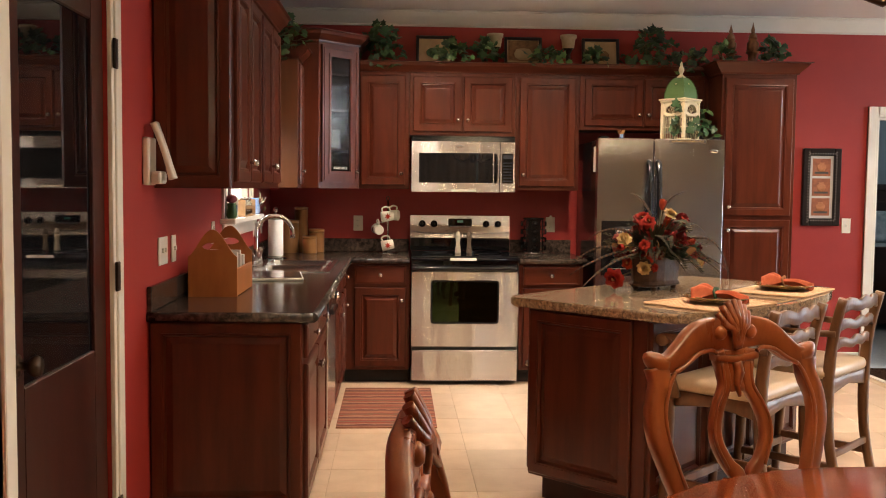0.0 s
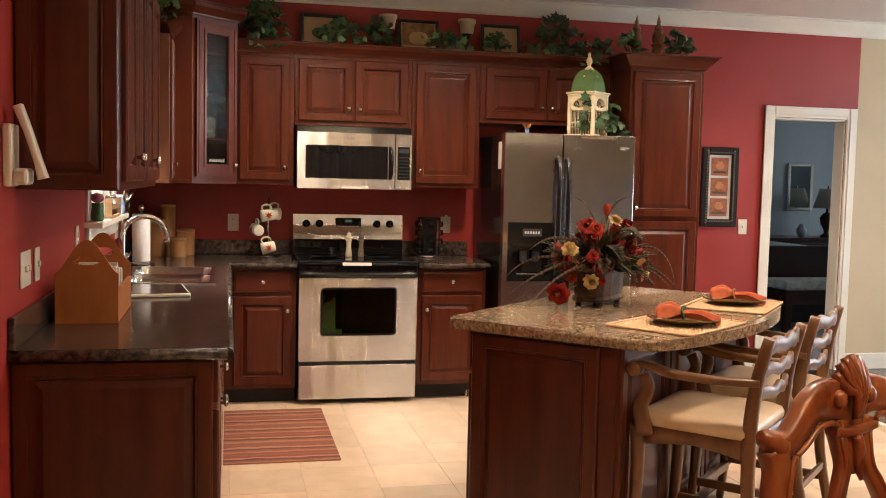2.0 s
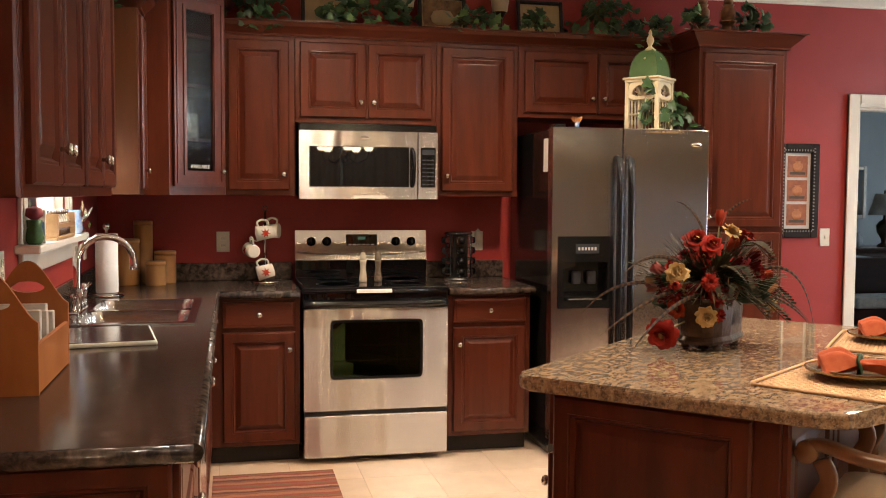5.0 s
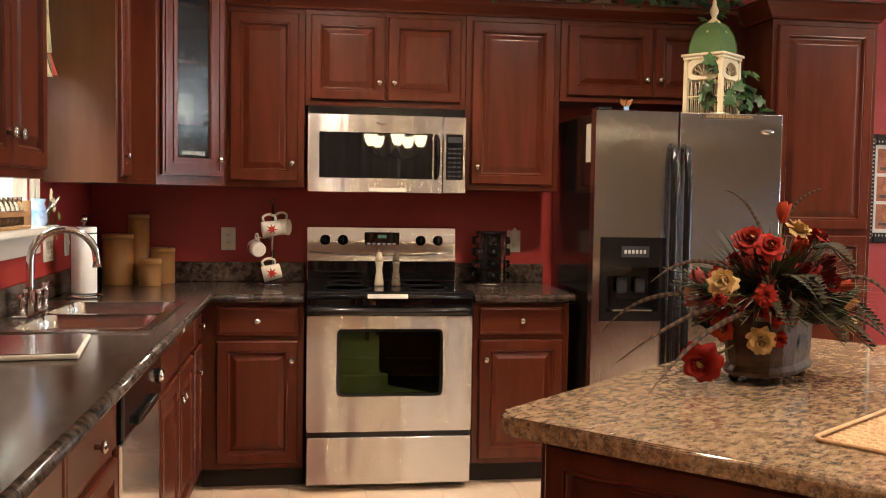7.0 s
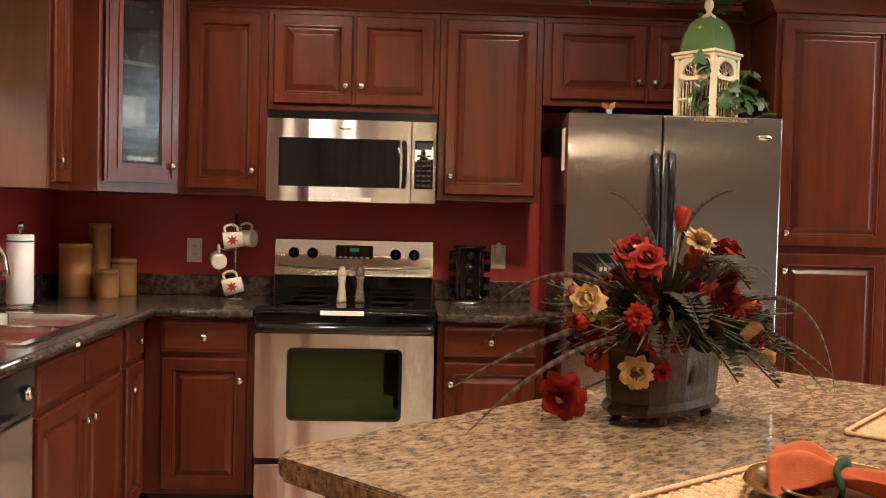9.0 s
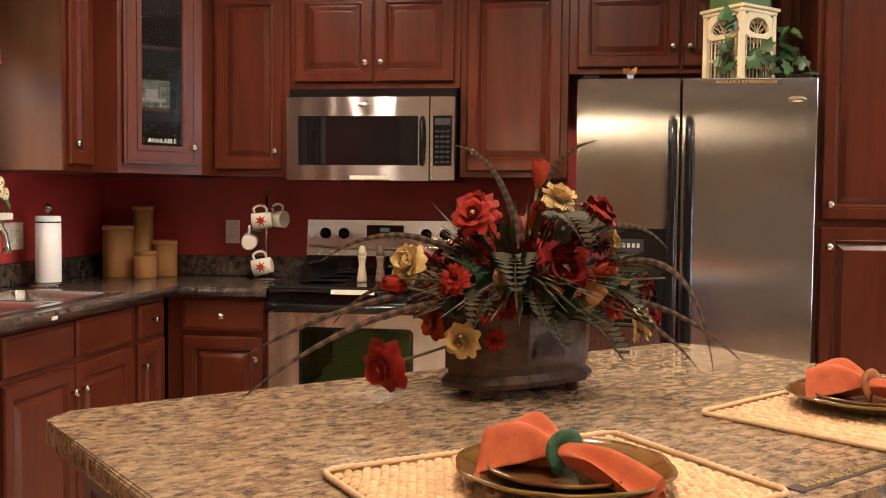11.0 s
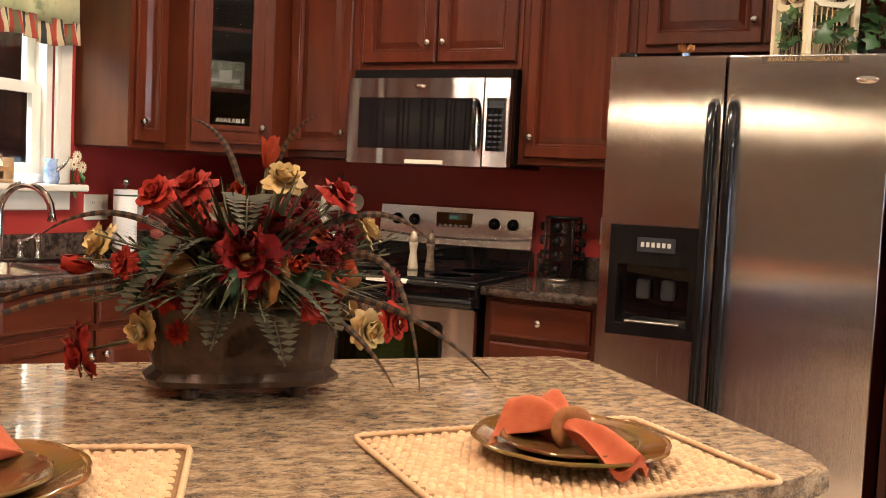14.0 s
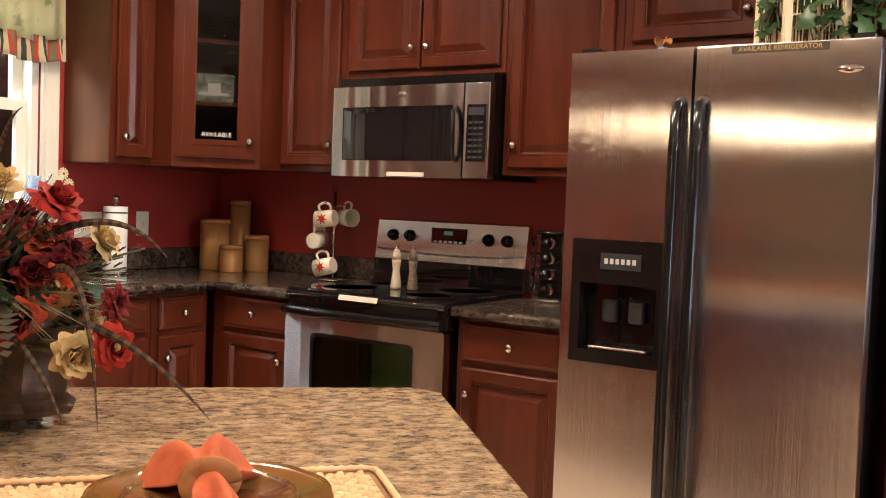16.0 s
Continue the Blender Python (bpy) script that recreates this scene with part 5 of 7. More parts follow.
# salt and pepper mills
MILLW = material("white_mill", (0.62, 0.54, 0.40), 0.25, second=(0.55, 0.46, 0.33), scale=(20, 20, 20), coat=0.3)
MILLD = material("dark_mill_acrylic", (0.10, 0.07, 0.05), 0.15, second=(0.22, 0.17, 0.12), scale=(70, 70, 70), coat=0.5)
for x, m_, w_ in ((-0.030, MILLW, "cream"), (0.052, MILLD, "dark speckled")):
    s = thing("pepper_mill", pose(x, -0.40, 0.9225), w_ + " turned pepper mill on range top", "mill", "salt and pepper mills")
    part("body", lathe([(0.021, 0), (0.023, 0.01), (0.018, 0.05), (0.014, 0.075), (0.018, 0.105), (0.020, 0.118)], 20), m_, s)
    part("cap", lathe([(0.019, 0.1185), (0.017, 0.14), (0.012, 0.155), (0.010, 0.16)], 20), m_, s)
    part("knob", lathe([(0.005, 0.1605), (0.007, 0.168), (0.004, 0.176), (0, 0.177)], 12), CHROME, s)

# revolving spice rack
sr = thing("spice_carousel", pose(0.56, -0.16, ZC), "black revolving spice rack with jars", "spice rack")
part("base", lathe([(0.085, 0), (0.088, 0.008), (0.08, 0.016), (0, 0.017)], 28), NICKEL, sr)
part("top", lathe([(0.078, 0.262), (0.082, 0.268), (0.078, 0.276), (0, 0.277)], 28), BLACK, sr)
part("core", boxed(-0.045, -0.045, 0.0175, 0.045, 0.045, 0.2615), BLACK, sr)
for k in range(4):
    a = math.pi / 4 + k * math.pi / 2
    part("post", sweep([(0.084 * math.cos(a), 0.084 * math.sin(a), 0.0175), (0.084 * math.cos(a), 0.084 * math.sin(a), 0.2615)], 0.005, 6), BLACK, sr)
jar_bm = lathe([(0.021, 0), (0.022, 0.004), (0.022, 0.034), (0.016, 0.038)], 14)
JM = part("spice_jar", jar_bm, GLASSY, sr)
first = True
for k in range(4):
    for r in range(4):
        m_ = pose(0, 0, 0, 0, 0, 90 * k) @ pose(0, -0.047, 0.05 + 0.06 * r, 90)
        if first:
            JM.matrix_basis = m_
            j = JM
            first = False
        else:
            j = shared("spice_jar", JM.data, sr, m_)
        c = part("lid", lathe([(0.019, 0.0382), (0.019, 0.05), (0, 0.0505)], 14), BLACK, j)

# ---- on the island ----
PETALS = {
    "red": material("red_silk_petals", (0.23, 0.012, 0.008), 0.78, spec=0.25, second=(0.31, 0.022, 0.010), scale=(35, 35, 35), rand=0.15),
    "dark": material("burgundy_silk_petals", (0.09, 0.006, 0.007), 0.78, spec=0.25, second=(0.20, 0.012, 0.010), scale=(35, 35, 35), rand=0.2),
    "orange": material("orange_silk_petals", (0.27, 0.027, 0.010), 0.78, spec=0.25, second=(0.38, 0.052, 0.014), scale=(35, 35, 35), rand=0.15),
    "cream": material("cream_dried_petals", (0.44, 0.27, 0.09), 0.7, second=(0.56, 0.40, 0.18), scale=(35, 35, 35), rand=0.12),
    "poppy": material("deep_red_silk_petals", (0.13, 0.006, 0.006), 0.78, spec=0.2, second=(0.24, 0.012, 0.010), scale=(35, 35, 35)),
    "plum": material("plum_bud", (0.20, 0.03, 0.025), 0.6, second=(0.35, 0.08, 0.05), scale=(25, 25, 25)),
}
STEM = material("dry_stem", (0.10, 0.085, 0.03), 0.7, second=(0.17, 0.13, 0.06), scale=(30, 30, 30), rand=0.3, island=True)
SAGE = material("olive_frond", (0.035, 0.036, 0.014), 0.65, second=(0.085, 0.075, 0.030), scale=(30, 30, 30), rand=0.3, island=True)
RUST = material("rust_leaf", (0.26, 0.10, 0.03), 0.6, second=(0.38, 0.18, 0.06), scale=(40, 40, 40))
FEATHER_D = material("feather_dark", (0.018, 0.010, 0.007), 0.7)
FEATHER_L = material("feather_tan", (0.085, 0.038, 0.013), 0.7)
STAMEN = material("stamen", (0.55, 0.40, 0.15), 0.7, second=(0.2, 0.1, 0.03), scale=(90, 90, 90))


def petal(bm, m, length, width, cup, curl, rows=4, rng_=random.Random(3)):
    """A cupped petal that grows along local z from the origin and opens to local x."""
    g = []
    for i in range(rows + 1):
        v = i / rows
        half = width / 2 * (0.35 + 1.3 * v - 0.95 * v * v * v) if i < rows else width / 2 * 0.62
        row = []
        for s in (-1, -0.5, 0, 0.5, 1):
            x = curl * length * v * v + cup * width * (1 - s * s) * 0.5 * (1 if curl < 0.3 else 0.6)
            ruffle = v * v * length * 0.05
            at = Vector((x, s * half, length * (v - 0.25 * curl * v * v) - (0.04 + 0.22 * v ** 3) * length * s * s))
            row.append(bm.verts.new(m @ (at + Vector((rng_.uniform(-1, 1), rng_.uniform(-0.5, 0.5), rng_.uniform(-1, 1))) * ruffle)))
        g.append(row)
    for i in range(rows):
        for k in range(4):
            f = bm.faces.new((g[i][k], g[i][k + 1], g[i + 1][k + 1], g[i + 1][k]))
            f.smooth = True


def facing(at, n):
    return Matrix.Translation(at) @ Vector(n).to_track_quat("Z", "Y").to_matrix().to_4x4()


def flower(root, kind_, col, at, n, size, rng_):
    n = Vector(n).normalized()
    m = facing(at, n)
    bm = bmesh.new()
    if kind_ == "rose":
        layers = ((5, 0.60, 0.10, 6), (6, 0.80, 0.22, 24), (6, 0.95, 0.38, 44), (7, 1.05, 0.55, 62))
    elif kind_ == "mum":
        layers = ((7, 0.5, 0.1, 15), (10, 0.7, 0.3, 40), (12, 0.8, 0.35, 62), (12, 0.8, 0.3, 85))
    elif kind_ == "cone":
        layers = ((5, 0.55, -0.1, 6), (7, 0.72, 0.0, 26), (8, 0.85, 0.12, 48), (8, 0.9, 0.3, 72))
    else:
        layers = ((3, 1.5, -0.28, 16), (4, 1.5, -0.22, 22))
    for c, ln, curl, tilt in layers:
        for i in range(c):
            a = 360 * i / c + rng_.uniform(-12, 12) + tilt
            p = m @ pose(0, 0, 0, 0, 0, a) @ pose(0, 0, 0, 0, tilt + rng_.uniform(-10, 10), 0)
            w = size * (1.0 if kind_ in ("rose", "tulip") else 0.42 if kind_ == "mum" else 0.8)
            petal(bm, p, size * ln, w, 0.25, curl, 4 if kind_ != "mum" else 3)
    f = part("blossom", bm, PETALS[col], root, {"red": "red silk", "dark": "burgundy silk", "orange": "orange silk", "cream": "cream dried", "plum": "plum", "poppy": "large deep red silk"}[col] + " blossom")
    if kind_ == "rose":
        part("stamen", lathe([(size * 0.18, 0), (size * 0.2, size * 0.25), (size * 0.1, size * 0.34), (0, size * 0.35)], 10), STAMEN, f).matrix_basis = m
    return f


CV = Vector((0.80, -2.70, ZI))
fa = thing("flower_arrangement", pose(*CV), "autumn silk flower arrangement with feathers in the planter", "flowers")
ACROSS, BEHIND = Vector((0.94, 0.34, 0)), Vector((-0.34, 0.94, 0))
PAT = material("aged_bronze_planter", (0.030, 0.016, 0.010), 0.34, metal=0.35, second=(0.085, 0.046, 0.027), scale=(18, 18, 18), rough_var=0.1, bump=0.35, bump_scale=90)
vase = thing("planter", pose(CV.x, CV.y, ZI, 0, 0, 43.5), "oval antique bronze footed planter on the island", "planter")
bm = bmesh.new()
rings = []
for sc, z in ((0.80, 0.018), (0.97, 0.022), (1.0, 0.032), (0.90, 0.045), (0.93, 0.06), (0.97, 0.135), (0.99, 0.150), (1.04, 0.158), (1.03, 0.168), (0.93, 0.168), (0.88, 0.10)):
    ring = []
    for i in range(16):
        a = 2 * math.pi * (i + 0.5) / 16
        k = 1.0 + (0.03 if i % 2 else 0.0)
        ring.append(bm.verts.new((0.164 * sc * k * math.copysign(abs(math.cos(a)) ** 0.75, math.cos(a)), 0.086 * sc * k * math.copysign(abs(math.sin(a)) ** 0.75, math.sin(a)), z)))
    rings.append(ring)
for a, b in zip(rings, rings[1:]):
    for k in range(16):
        bm.faces.new((a[k], a[(k + 1) % 16], b[(k + 1) % 16], b[k]))
bm.faces.new(rings[0][::-1])
bm.faces.new(rings[-1])
part("bowl", bm, PAT, vase)
for sx in (-1, 1):
    for sy in (-1, 1):
        part("foot", lathe([(0.010, 0), (0.016, 0.006), (0.012, 0.013), (0.018, 0.019)], 10, at=(sx * 0.09, sy * 0.052, 0)), PAT, vase)
for sy in (-1, 1):
    for i in range(9):
        a = radians(-10 + 25 * i)
        c, n_ = math.cos(a), math.sin(a)
        bm = bmesh.new()
        bm.faces.new([bm.verts.new((q * c - w * n_, sy * 0.087, 0.085 + q * n_ + w * c)) for q, w in ((0.006, -0.003), (0.03, -0.006), (0.04, 0), (0.03, 0.006), (0.006, 0.003))])
        bmesh.ops.solidify(bm, geom=bm.faces[:], thickness=0.004)
        part("relief_leaf", bm, PAT, vase)
rr = random.Random(7)


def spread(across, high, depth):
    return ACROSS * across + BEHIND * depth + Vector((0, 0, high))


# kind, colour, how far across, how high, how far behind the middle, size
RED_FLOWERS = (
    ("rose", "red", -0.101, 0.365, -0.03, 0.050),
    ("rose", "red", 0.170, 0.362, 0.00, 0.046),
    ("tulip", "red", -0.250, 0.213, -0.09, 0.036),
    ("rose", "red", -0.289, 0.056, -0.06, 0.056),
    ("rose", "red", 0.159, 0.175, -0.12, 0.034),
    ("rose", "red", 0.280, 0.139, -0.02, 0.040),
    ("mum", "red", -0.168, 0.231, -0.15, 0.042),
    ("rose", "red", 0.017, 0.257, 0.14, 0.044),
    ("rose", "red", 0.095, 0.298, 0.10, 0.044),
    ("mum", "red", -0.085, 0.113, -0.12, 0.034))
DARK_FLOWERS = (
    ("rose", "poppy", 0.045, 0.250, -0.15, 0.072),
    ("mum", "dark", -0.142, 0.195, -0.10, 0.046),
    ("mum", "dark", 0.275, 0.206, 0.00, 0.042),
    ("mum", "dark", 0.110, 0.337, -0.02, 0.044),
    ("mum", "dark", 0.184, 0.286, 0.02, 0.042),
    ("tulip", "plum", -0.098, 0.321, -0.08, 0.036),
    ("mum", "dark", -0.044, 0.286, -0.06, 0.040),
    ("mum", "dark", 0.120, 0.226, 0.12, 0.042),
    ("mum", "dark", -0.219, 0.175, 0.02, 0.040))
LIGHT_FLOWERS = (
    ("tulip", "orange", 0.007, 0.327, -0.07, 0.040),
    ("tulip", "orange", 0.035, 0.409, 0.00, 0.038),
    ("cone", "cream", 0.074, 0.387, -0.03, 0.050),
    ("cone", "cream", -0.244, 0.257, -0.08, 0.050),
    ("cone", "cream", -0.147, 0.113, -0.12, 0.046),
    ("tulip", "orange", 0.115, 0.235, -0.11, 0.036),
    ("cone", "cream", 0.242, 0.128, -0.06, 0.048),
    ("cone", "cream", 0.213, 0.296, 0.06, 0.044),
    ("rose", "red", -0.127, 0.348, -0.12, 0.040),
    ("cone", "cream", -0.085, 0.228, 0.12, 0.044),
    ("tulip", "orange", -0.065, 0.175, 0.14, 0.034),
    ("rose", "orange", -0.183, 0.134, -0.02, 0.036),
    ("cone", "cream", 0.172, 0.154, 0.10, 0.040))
extra = []
for i in range(44):
    a, el = 2.4 * i, rr.uniform(0.02, 1.1)
    extra.append((("mum", "rose", "cone", "tulip")[i % 4], ("dark", "red", "dark", "plum", "dark", "orange", "dark", "dark")[i % 8], 0.2 * math.cos(a) * math.cos(el), 0.17 + 0.17 * math.sin(el), 0.15 * math.sin(a) * math.cos(el), rr.uniform(0.030, 0.043)))
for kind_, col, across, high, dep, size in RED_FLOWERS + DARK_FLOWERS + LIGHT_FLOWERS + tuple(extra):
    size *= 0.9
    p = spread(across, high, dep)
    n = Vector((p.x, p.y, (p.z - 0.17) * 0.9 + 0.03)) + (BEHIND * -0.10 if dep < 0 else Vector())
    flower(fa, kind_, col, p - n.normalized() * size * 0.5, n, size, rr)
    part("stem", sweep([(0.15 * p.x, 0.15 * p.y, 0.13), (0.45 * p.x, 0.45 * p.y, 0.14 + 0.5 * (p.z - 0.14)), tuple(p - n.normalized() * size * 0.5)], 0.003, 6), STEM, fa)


def feather(pts, width=0.014, n=34):
    """A barred pheasant feather along a bent line."""
    a, b, c = (Vector(p) for p in pts)
    line = [a * (1 - t) ** 2 + 2 * b * t * (1 - t) + c * t * t for t in [i / n for i in range(n + 1)]]
    bm = bmesh.new()
    rows = []
    for i, p in enumerate(line):
        d = (line[min(i + 1, n)] - line[max(i - 1, 0)]).normalized()
        s = d.cross(Vector((0.3, -1, 0.2))).normalized()
        up = s.cross(d)
        w = width * (0.35 + 0.65 * math.sin(math.pi * min(1.0, 0.15 + 0.85 * i / n)) ** 0.6) * (1.02 - i / n) ** 0.35 / 2
        rows.append([bm.verts.new(p + s * w * k + up * w * h) for k, h in ((-1, 0.25), (0, 0.6), (1, 0.25), (0, -0.1))])
    for i in range(n):
        for k in range(4):
            f = bm.faces.new((rows[i][k], rows[i][(k + 1) % 4], rows[i + 1][(k + 1) % 4], rows[i + 1][k]))
            f.material_index = i % 2
    bm.faces.new(rows[0])
    bm.faces.new(rows[-1][::-1])
    ob = part("feather", bm, FEATHER_D, fa, "barred brown pheasant feather")
    ob.data.materials.append(FEATHER_L)
    return ob


for pts in (((-0.05, -0.02, 0.22), (-0.22, -0.08, 0.36), (-0.36, -0.12, 0.25)), ((-0.08, -0.06, 0.2), (-0.27, -0.16, 0.21), (-0.48, -0.24, 0.08)), ((-0.06, -0.10, 0.18), (-0.25, -0.22, 0.2), (-0.44, -0.34, 0.03)),
            ((0.05, 0.02, 0.24), (0.2, 0.1, 0.38), (0.29, 0.14, 0.27)), ((0.10, 0.02, 0.18), (0.28, 0.06, 0.2), (0.43, 0.10, 0.055)), ((0.0, 0.0, 0.28), (-0.04, 0.02, 0.46), (-0.13, 0.0, 0.47)),
            ((0.02, 0.02, 0.28), (0.03, 0.03, 0.46), (0.14, 0.0, 0.48)), ((0.1, 0.05, 0.2), (0.32, -0.02, 0.36), (0.36, -0.03, 0.05)), ((0.08, -0.04, 0.18), (0.24, -0.05, 0.18), (0.33, -0.06, 0.06)), ((-0.1, 0.05, 0.18), (-0.28, 0.1, 0.25), (-0.4, 0.12, 0.1))):
    feather(pts)
blades = bmesh.new()
for i in range(900):
    a = rr.uniform(0, 2 * math.pi)
    el = rr.uniform(-0.05, 1.25)
    ln = rr.uniform(0.12, 0.25)
    d = Vector((math.cos(a) * math.cos(el), math.sin(a) * math.cos(el), math.sin(el)))
    o = Vector((0.05 * math.cos(a), 0.04 * math.sin(a), 0.165))
    s = d.cross(Vector((0, 0, 1))).normalized() * rr.uniform(0.002, 0.006)
    pts = [o, o + d * ln * 0.5 + Vector((0, 0, 0.03)), o + d * ln + Vector((0, 0, -0.01))]
    v = [blades.verts.new(q) for q in (pts[0] - s, pts[0] + s, pts[1] - s, pts[1] + s, pts[2])]
    blades.faces.new((v[0], v[1], v[3], v[2]))
    blades.faces.new((v[2], v[3], v[4]))
tagged(part("foliage", blades, SAGE, fa), kind="stuff")
for i in range(34):
    a = 2 * math.pi * i * 0.382 + 0.2
    bm = bmesh.new()
    o = Vector((0.05 * math.cos(a), 0.05 * math.sin(a), 0.17))
    d = Vector((math.cos(a), math.sin(a), rr.uniform(-0.15, 0.55)))
    ln = rr.uniform(0.13, 0.23)
    side = d.cross(Vector((0, 0, 1))).normalized()
    sweep([o, o + d * ln * 0.5 + Vector((0, 0, 0.02)), o + d * ln], 0.0018, 5, bm)
    for k in range(1, 10):
        q = o + d * ln * k / 10 + Vector((0, 0, 0.02 * math.sin(math.pi * k / 10)))
        w = 0.034 * (1.1 - k / 10)
        for s in (-1, 1):
            t = q + side * s * w + d * 0.012 + Vector((0, 0, 0.006))
            v = [bm.verts.new(q), bm.verts.new(q * 0.4 + t * 0.6 + d * 0.006), bm.verts.new(t), bm.verts.new(q * 0.4 + t * 0.6 - d * 0.005)]
            bm.faces.new(v)
    part("fern_frond", bm, SAGE, fa)
FROND = material("tan_olive_frond", (0.024, 0.022, 0.010), 0.8, second=(0.058, 0.046, 0.020), scale=(30, 30, 30))
for across, high, turn, ln in ((-0.09, 0.26, 1.9, 0.15), (0.01, 0.16, 1.45, 0.14), (-0.16, 0.20, 2.3, 0.13), (0.13, 0.15, 0.9, 0.15), (-0.02, 0.20, 1.7, 0.13), (0.20, 0.20, 0.5, 0.15), (0.06, 0.33, 1.2, 0.12)):
    o = spread(across * 0.45, high, -0.09)
    d = spread(0.55 * math.cos(turn), -0.30, -0.75 * math.sin(turn)).normalized()
    side = d.cross(Vector((0, 0, 1))).normalized()
    bm = bmesh.new()
    sweep([o, o + d * ln * 0.5 + Vector((0, 0, 0.03)), o + d * ln], 0.002, 5, bm)
    for k in range(1, 15):
        q = o + d * ln * k / 15 + Vector((0, 0, 0.03 * math.sin(math.pi * k / 15)))
        w = 0.042 * math.sin(math.pi * (0.25 + 0.7 * k / 15))
        for sg in (-1, 1):
            tip = q + side * sg * w + d * 0.014 + Vector((0, 0, 0.012))
            bm.faces.new([bm.verts.new(p) for p in (q - d * 0.003, q * 0.5 + tip * 0.5 - d * 0.008, tip, q * 0.5 + tip * 0.5 + d * 0.009)])
    part("fern_frond", bm, FROND, fa)
LEAFG = material("dark_silk_leaf", (0.02, 0.045, 0.022), 0.5, second=(0.045, 0.08, 0.04), scale=(25, 25, 25), rand=0.3)
for i in range(44):
    a = 2 * math.pi * i * 0.382
    el = rr.uniform(-0.2, 0.7)
    d = Vector((math.cos(a) * math.cos(el), math.sin(a) * math.cos(el), math.sin(el)))
    bm = bmesh.new()
    petal(bm, facing(Vector((0.06 * math.cos(a), 0.05 * math.sin(a), 0.17)) + d * 0.05, d), rr.uniform(0.08, 0.12), 0.06, 0.1, rr.uniform(-0.2, 0.4))
    part("leaf", bm, LEAFG if i % 3 else RUST, fa)

# placemats, plates and napkins
STRAW = material("woven_straw", (0.60, 0.37, 0.19), 0.8, second=(0.70, 0.47, 0.27), scale=(60, 60, 60), rand=0.12, island=True, bump=0.4, bump_scale=300)
# darkened straw: the shade between the cords is put into the colour
STRAW_SHADE = material("straw_gap_shade", (0.24, 0.12, 0.05), 0.9, second=(0.30, 0.17, 0.075), scale=(80, 80, 80))
GLAZE = material("amber_glazed_stoneware", (0.11, 0.085, 0.02), 0.10, second=(0.20, 0.075, 0.02), scale=(9, 9, 9), coat=0.6)
GLAZE2 = material("brown_glazed_stoneware", (0.10, 0.025, 0.012), 0.12, second=(0.16, 0.10, 0.03), scale=(9, 9, 9), coat=0.6)
NAPKIN = material("orange_napkin", (0.42, 0.080, 0.026), 0.85, second=(0.50, 0.115, 0.042), scale=(40, 40, 40), bump=0.4, bump_scale=600)
RING_G = material("green_napkin_ring", (0.012, 0.045, 0.02), 0.8, second=(0.03, 0.08, 0.03), scale=(90, 90, 90), bump=0.6, bump_scale=300)
RING_O = material("tan_napkin_ring", (0.24, 0.085, 0.024), 0.85, second=(0.33, 0.13, 0.04), scale=(60, 60, 60))


def placemat(u, v, turn):
    t = thing("placemat", ISL @ pose(u, v, ZI, 0, 0, turn), "woven straw placemat on the granite top", "placemat", "place settings")
    w, d = 0.485, 0.350
    bm = bmesh.new()
    nx, ny = 34, 25
    for i in range(nx):
        for j in range(ny):
            x, y = -w / 2 + 0.014 + (w - 0.028) * (i + (0.75 if j % 2 else 0.25)) / nx, -d / 2 + 0.014 + (d - 0.028) * (j + 0.5) / ny
            up = 0.0076 if (i + j) % 2 else 0.0050
            a, b = (w - 0.028) / nx * 0.45, (d - 0.028) / ny * 0.42
            c = [bm.verts.new((x + p * a, y + q * b, 0.0012)) for p, q in ((-1, -1), (1, -1), (1, 1), (-1, 1))]
            m = [bm.verts.new((x + p * a * 0.5, y + q * b * 0.7, up)) for p, q in ((-1, -1), (1, -1), (1, 1), (-1, 1))]
            for k in range(4):
                bm.faces.new((c[k], c[(k + 1) % 4], m[(k + 1) % 4], m[k])).smooth = True
            bm.faces.new(m)
    tagged(part("weave", bm, STRAW, t), kind="stuff")
    # dark sheet under the weave, painted shade for its gaps
    part("backing", boxed(-w / 2 + 0.005, -d / 2 + 0.005, 0.0002, w / 2 - 0.005, d / 2 - 0.005, 0.0011), STRAW_SHADE, t)
    e = rounded_slab(-w / 2, -d / 2, w / 2, d / 2, 0.02, 3)
    ring = []
    for (xa, ya), (xb, yb) in zip(e, e[1:] + e[:1]):
        k_ = max(1, int(math.hypot(xb - xa, yb - ya) / 0.0065))
        ring += [(xa + (xb - xa) * i / k_, ya + (yb - ya) * i / k_, 0.0055) for i in range(k_)]
    part("braided_edge", sweep(ring + ring[:1], [0.0052 if k % 2 else 0.0036 for k in range(len(ring) + 1)], 6), STRAW, t)
    return t


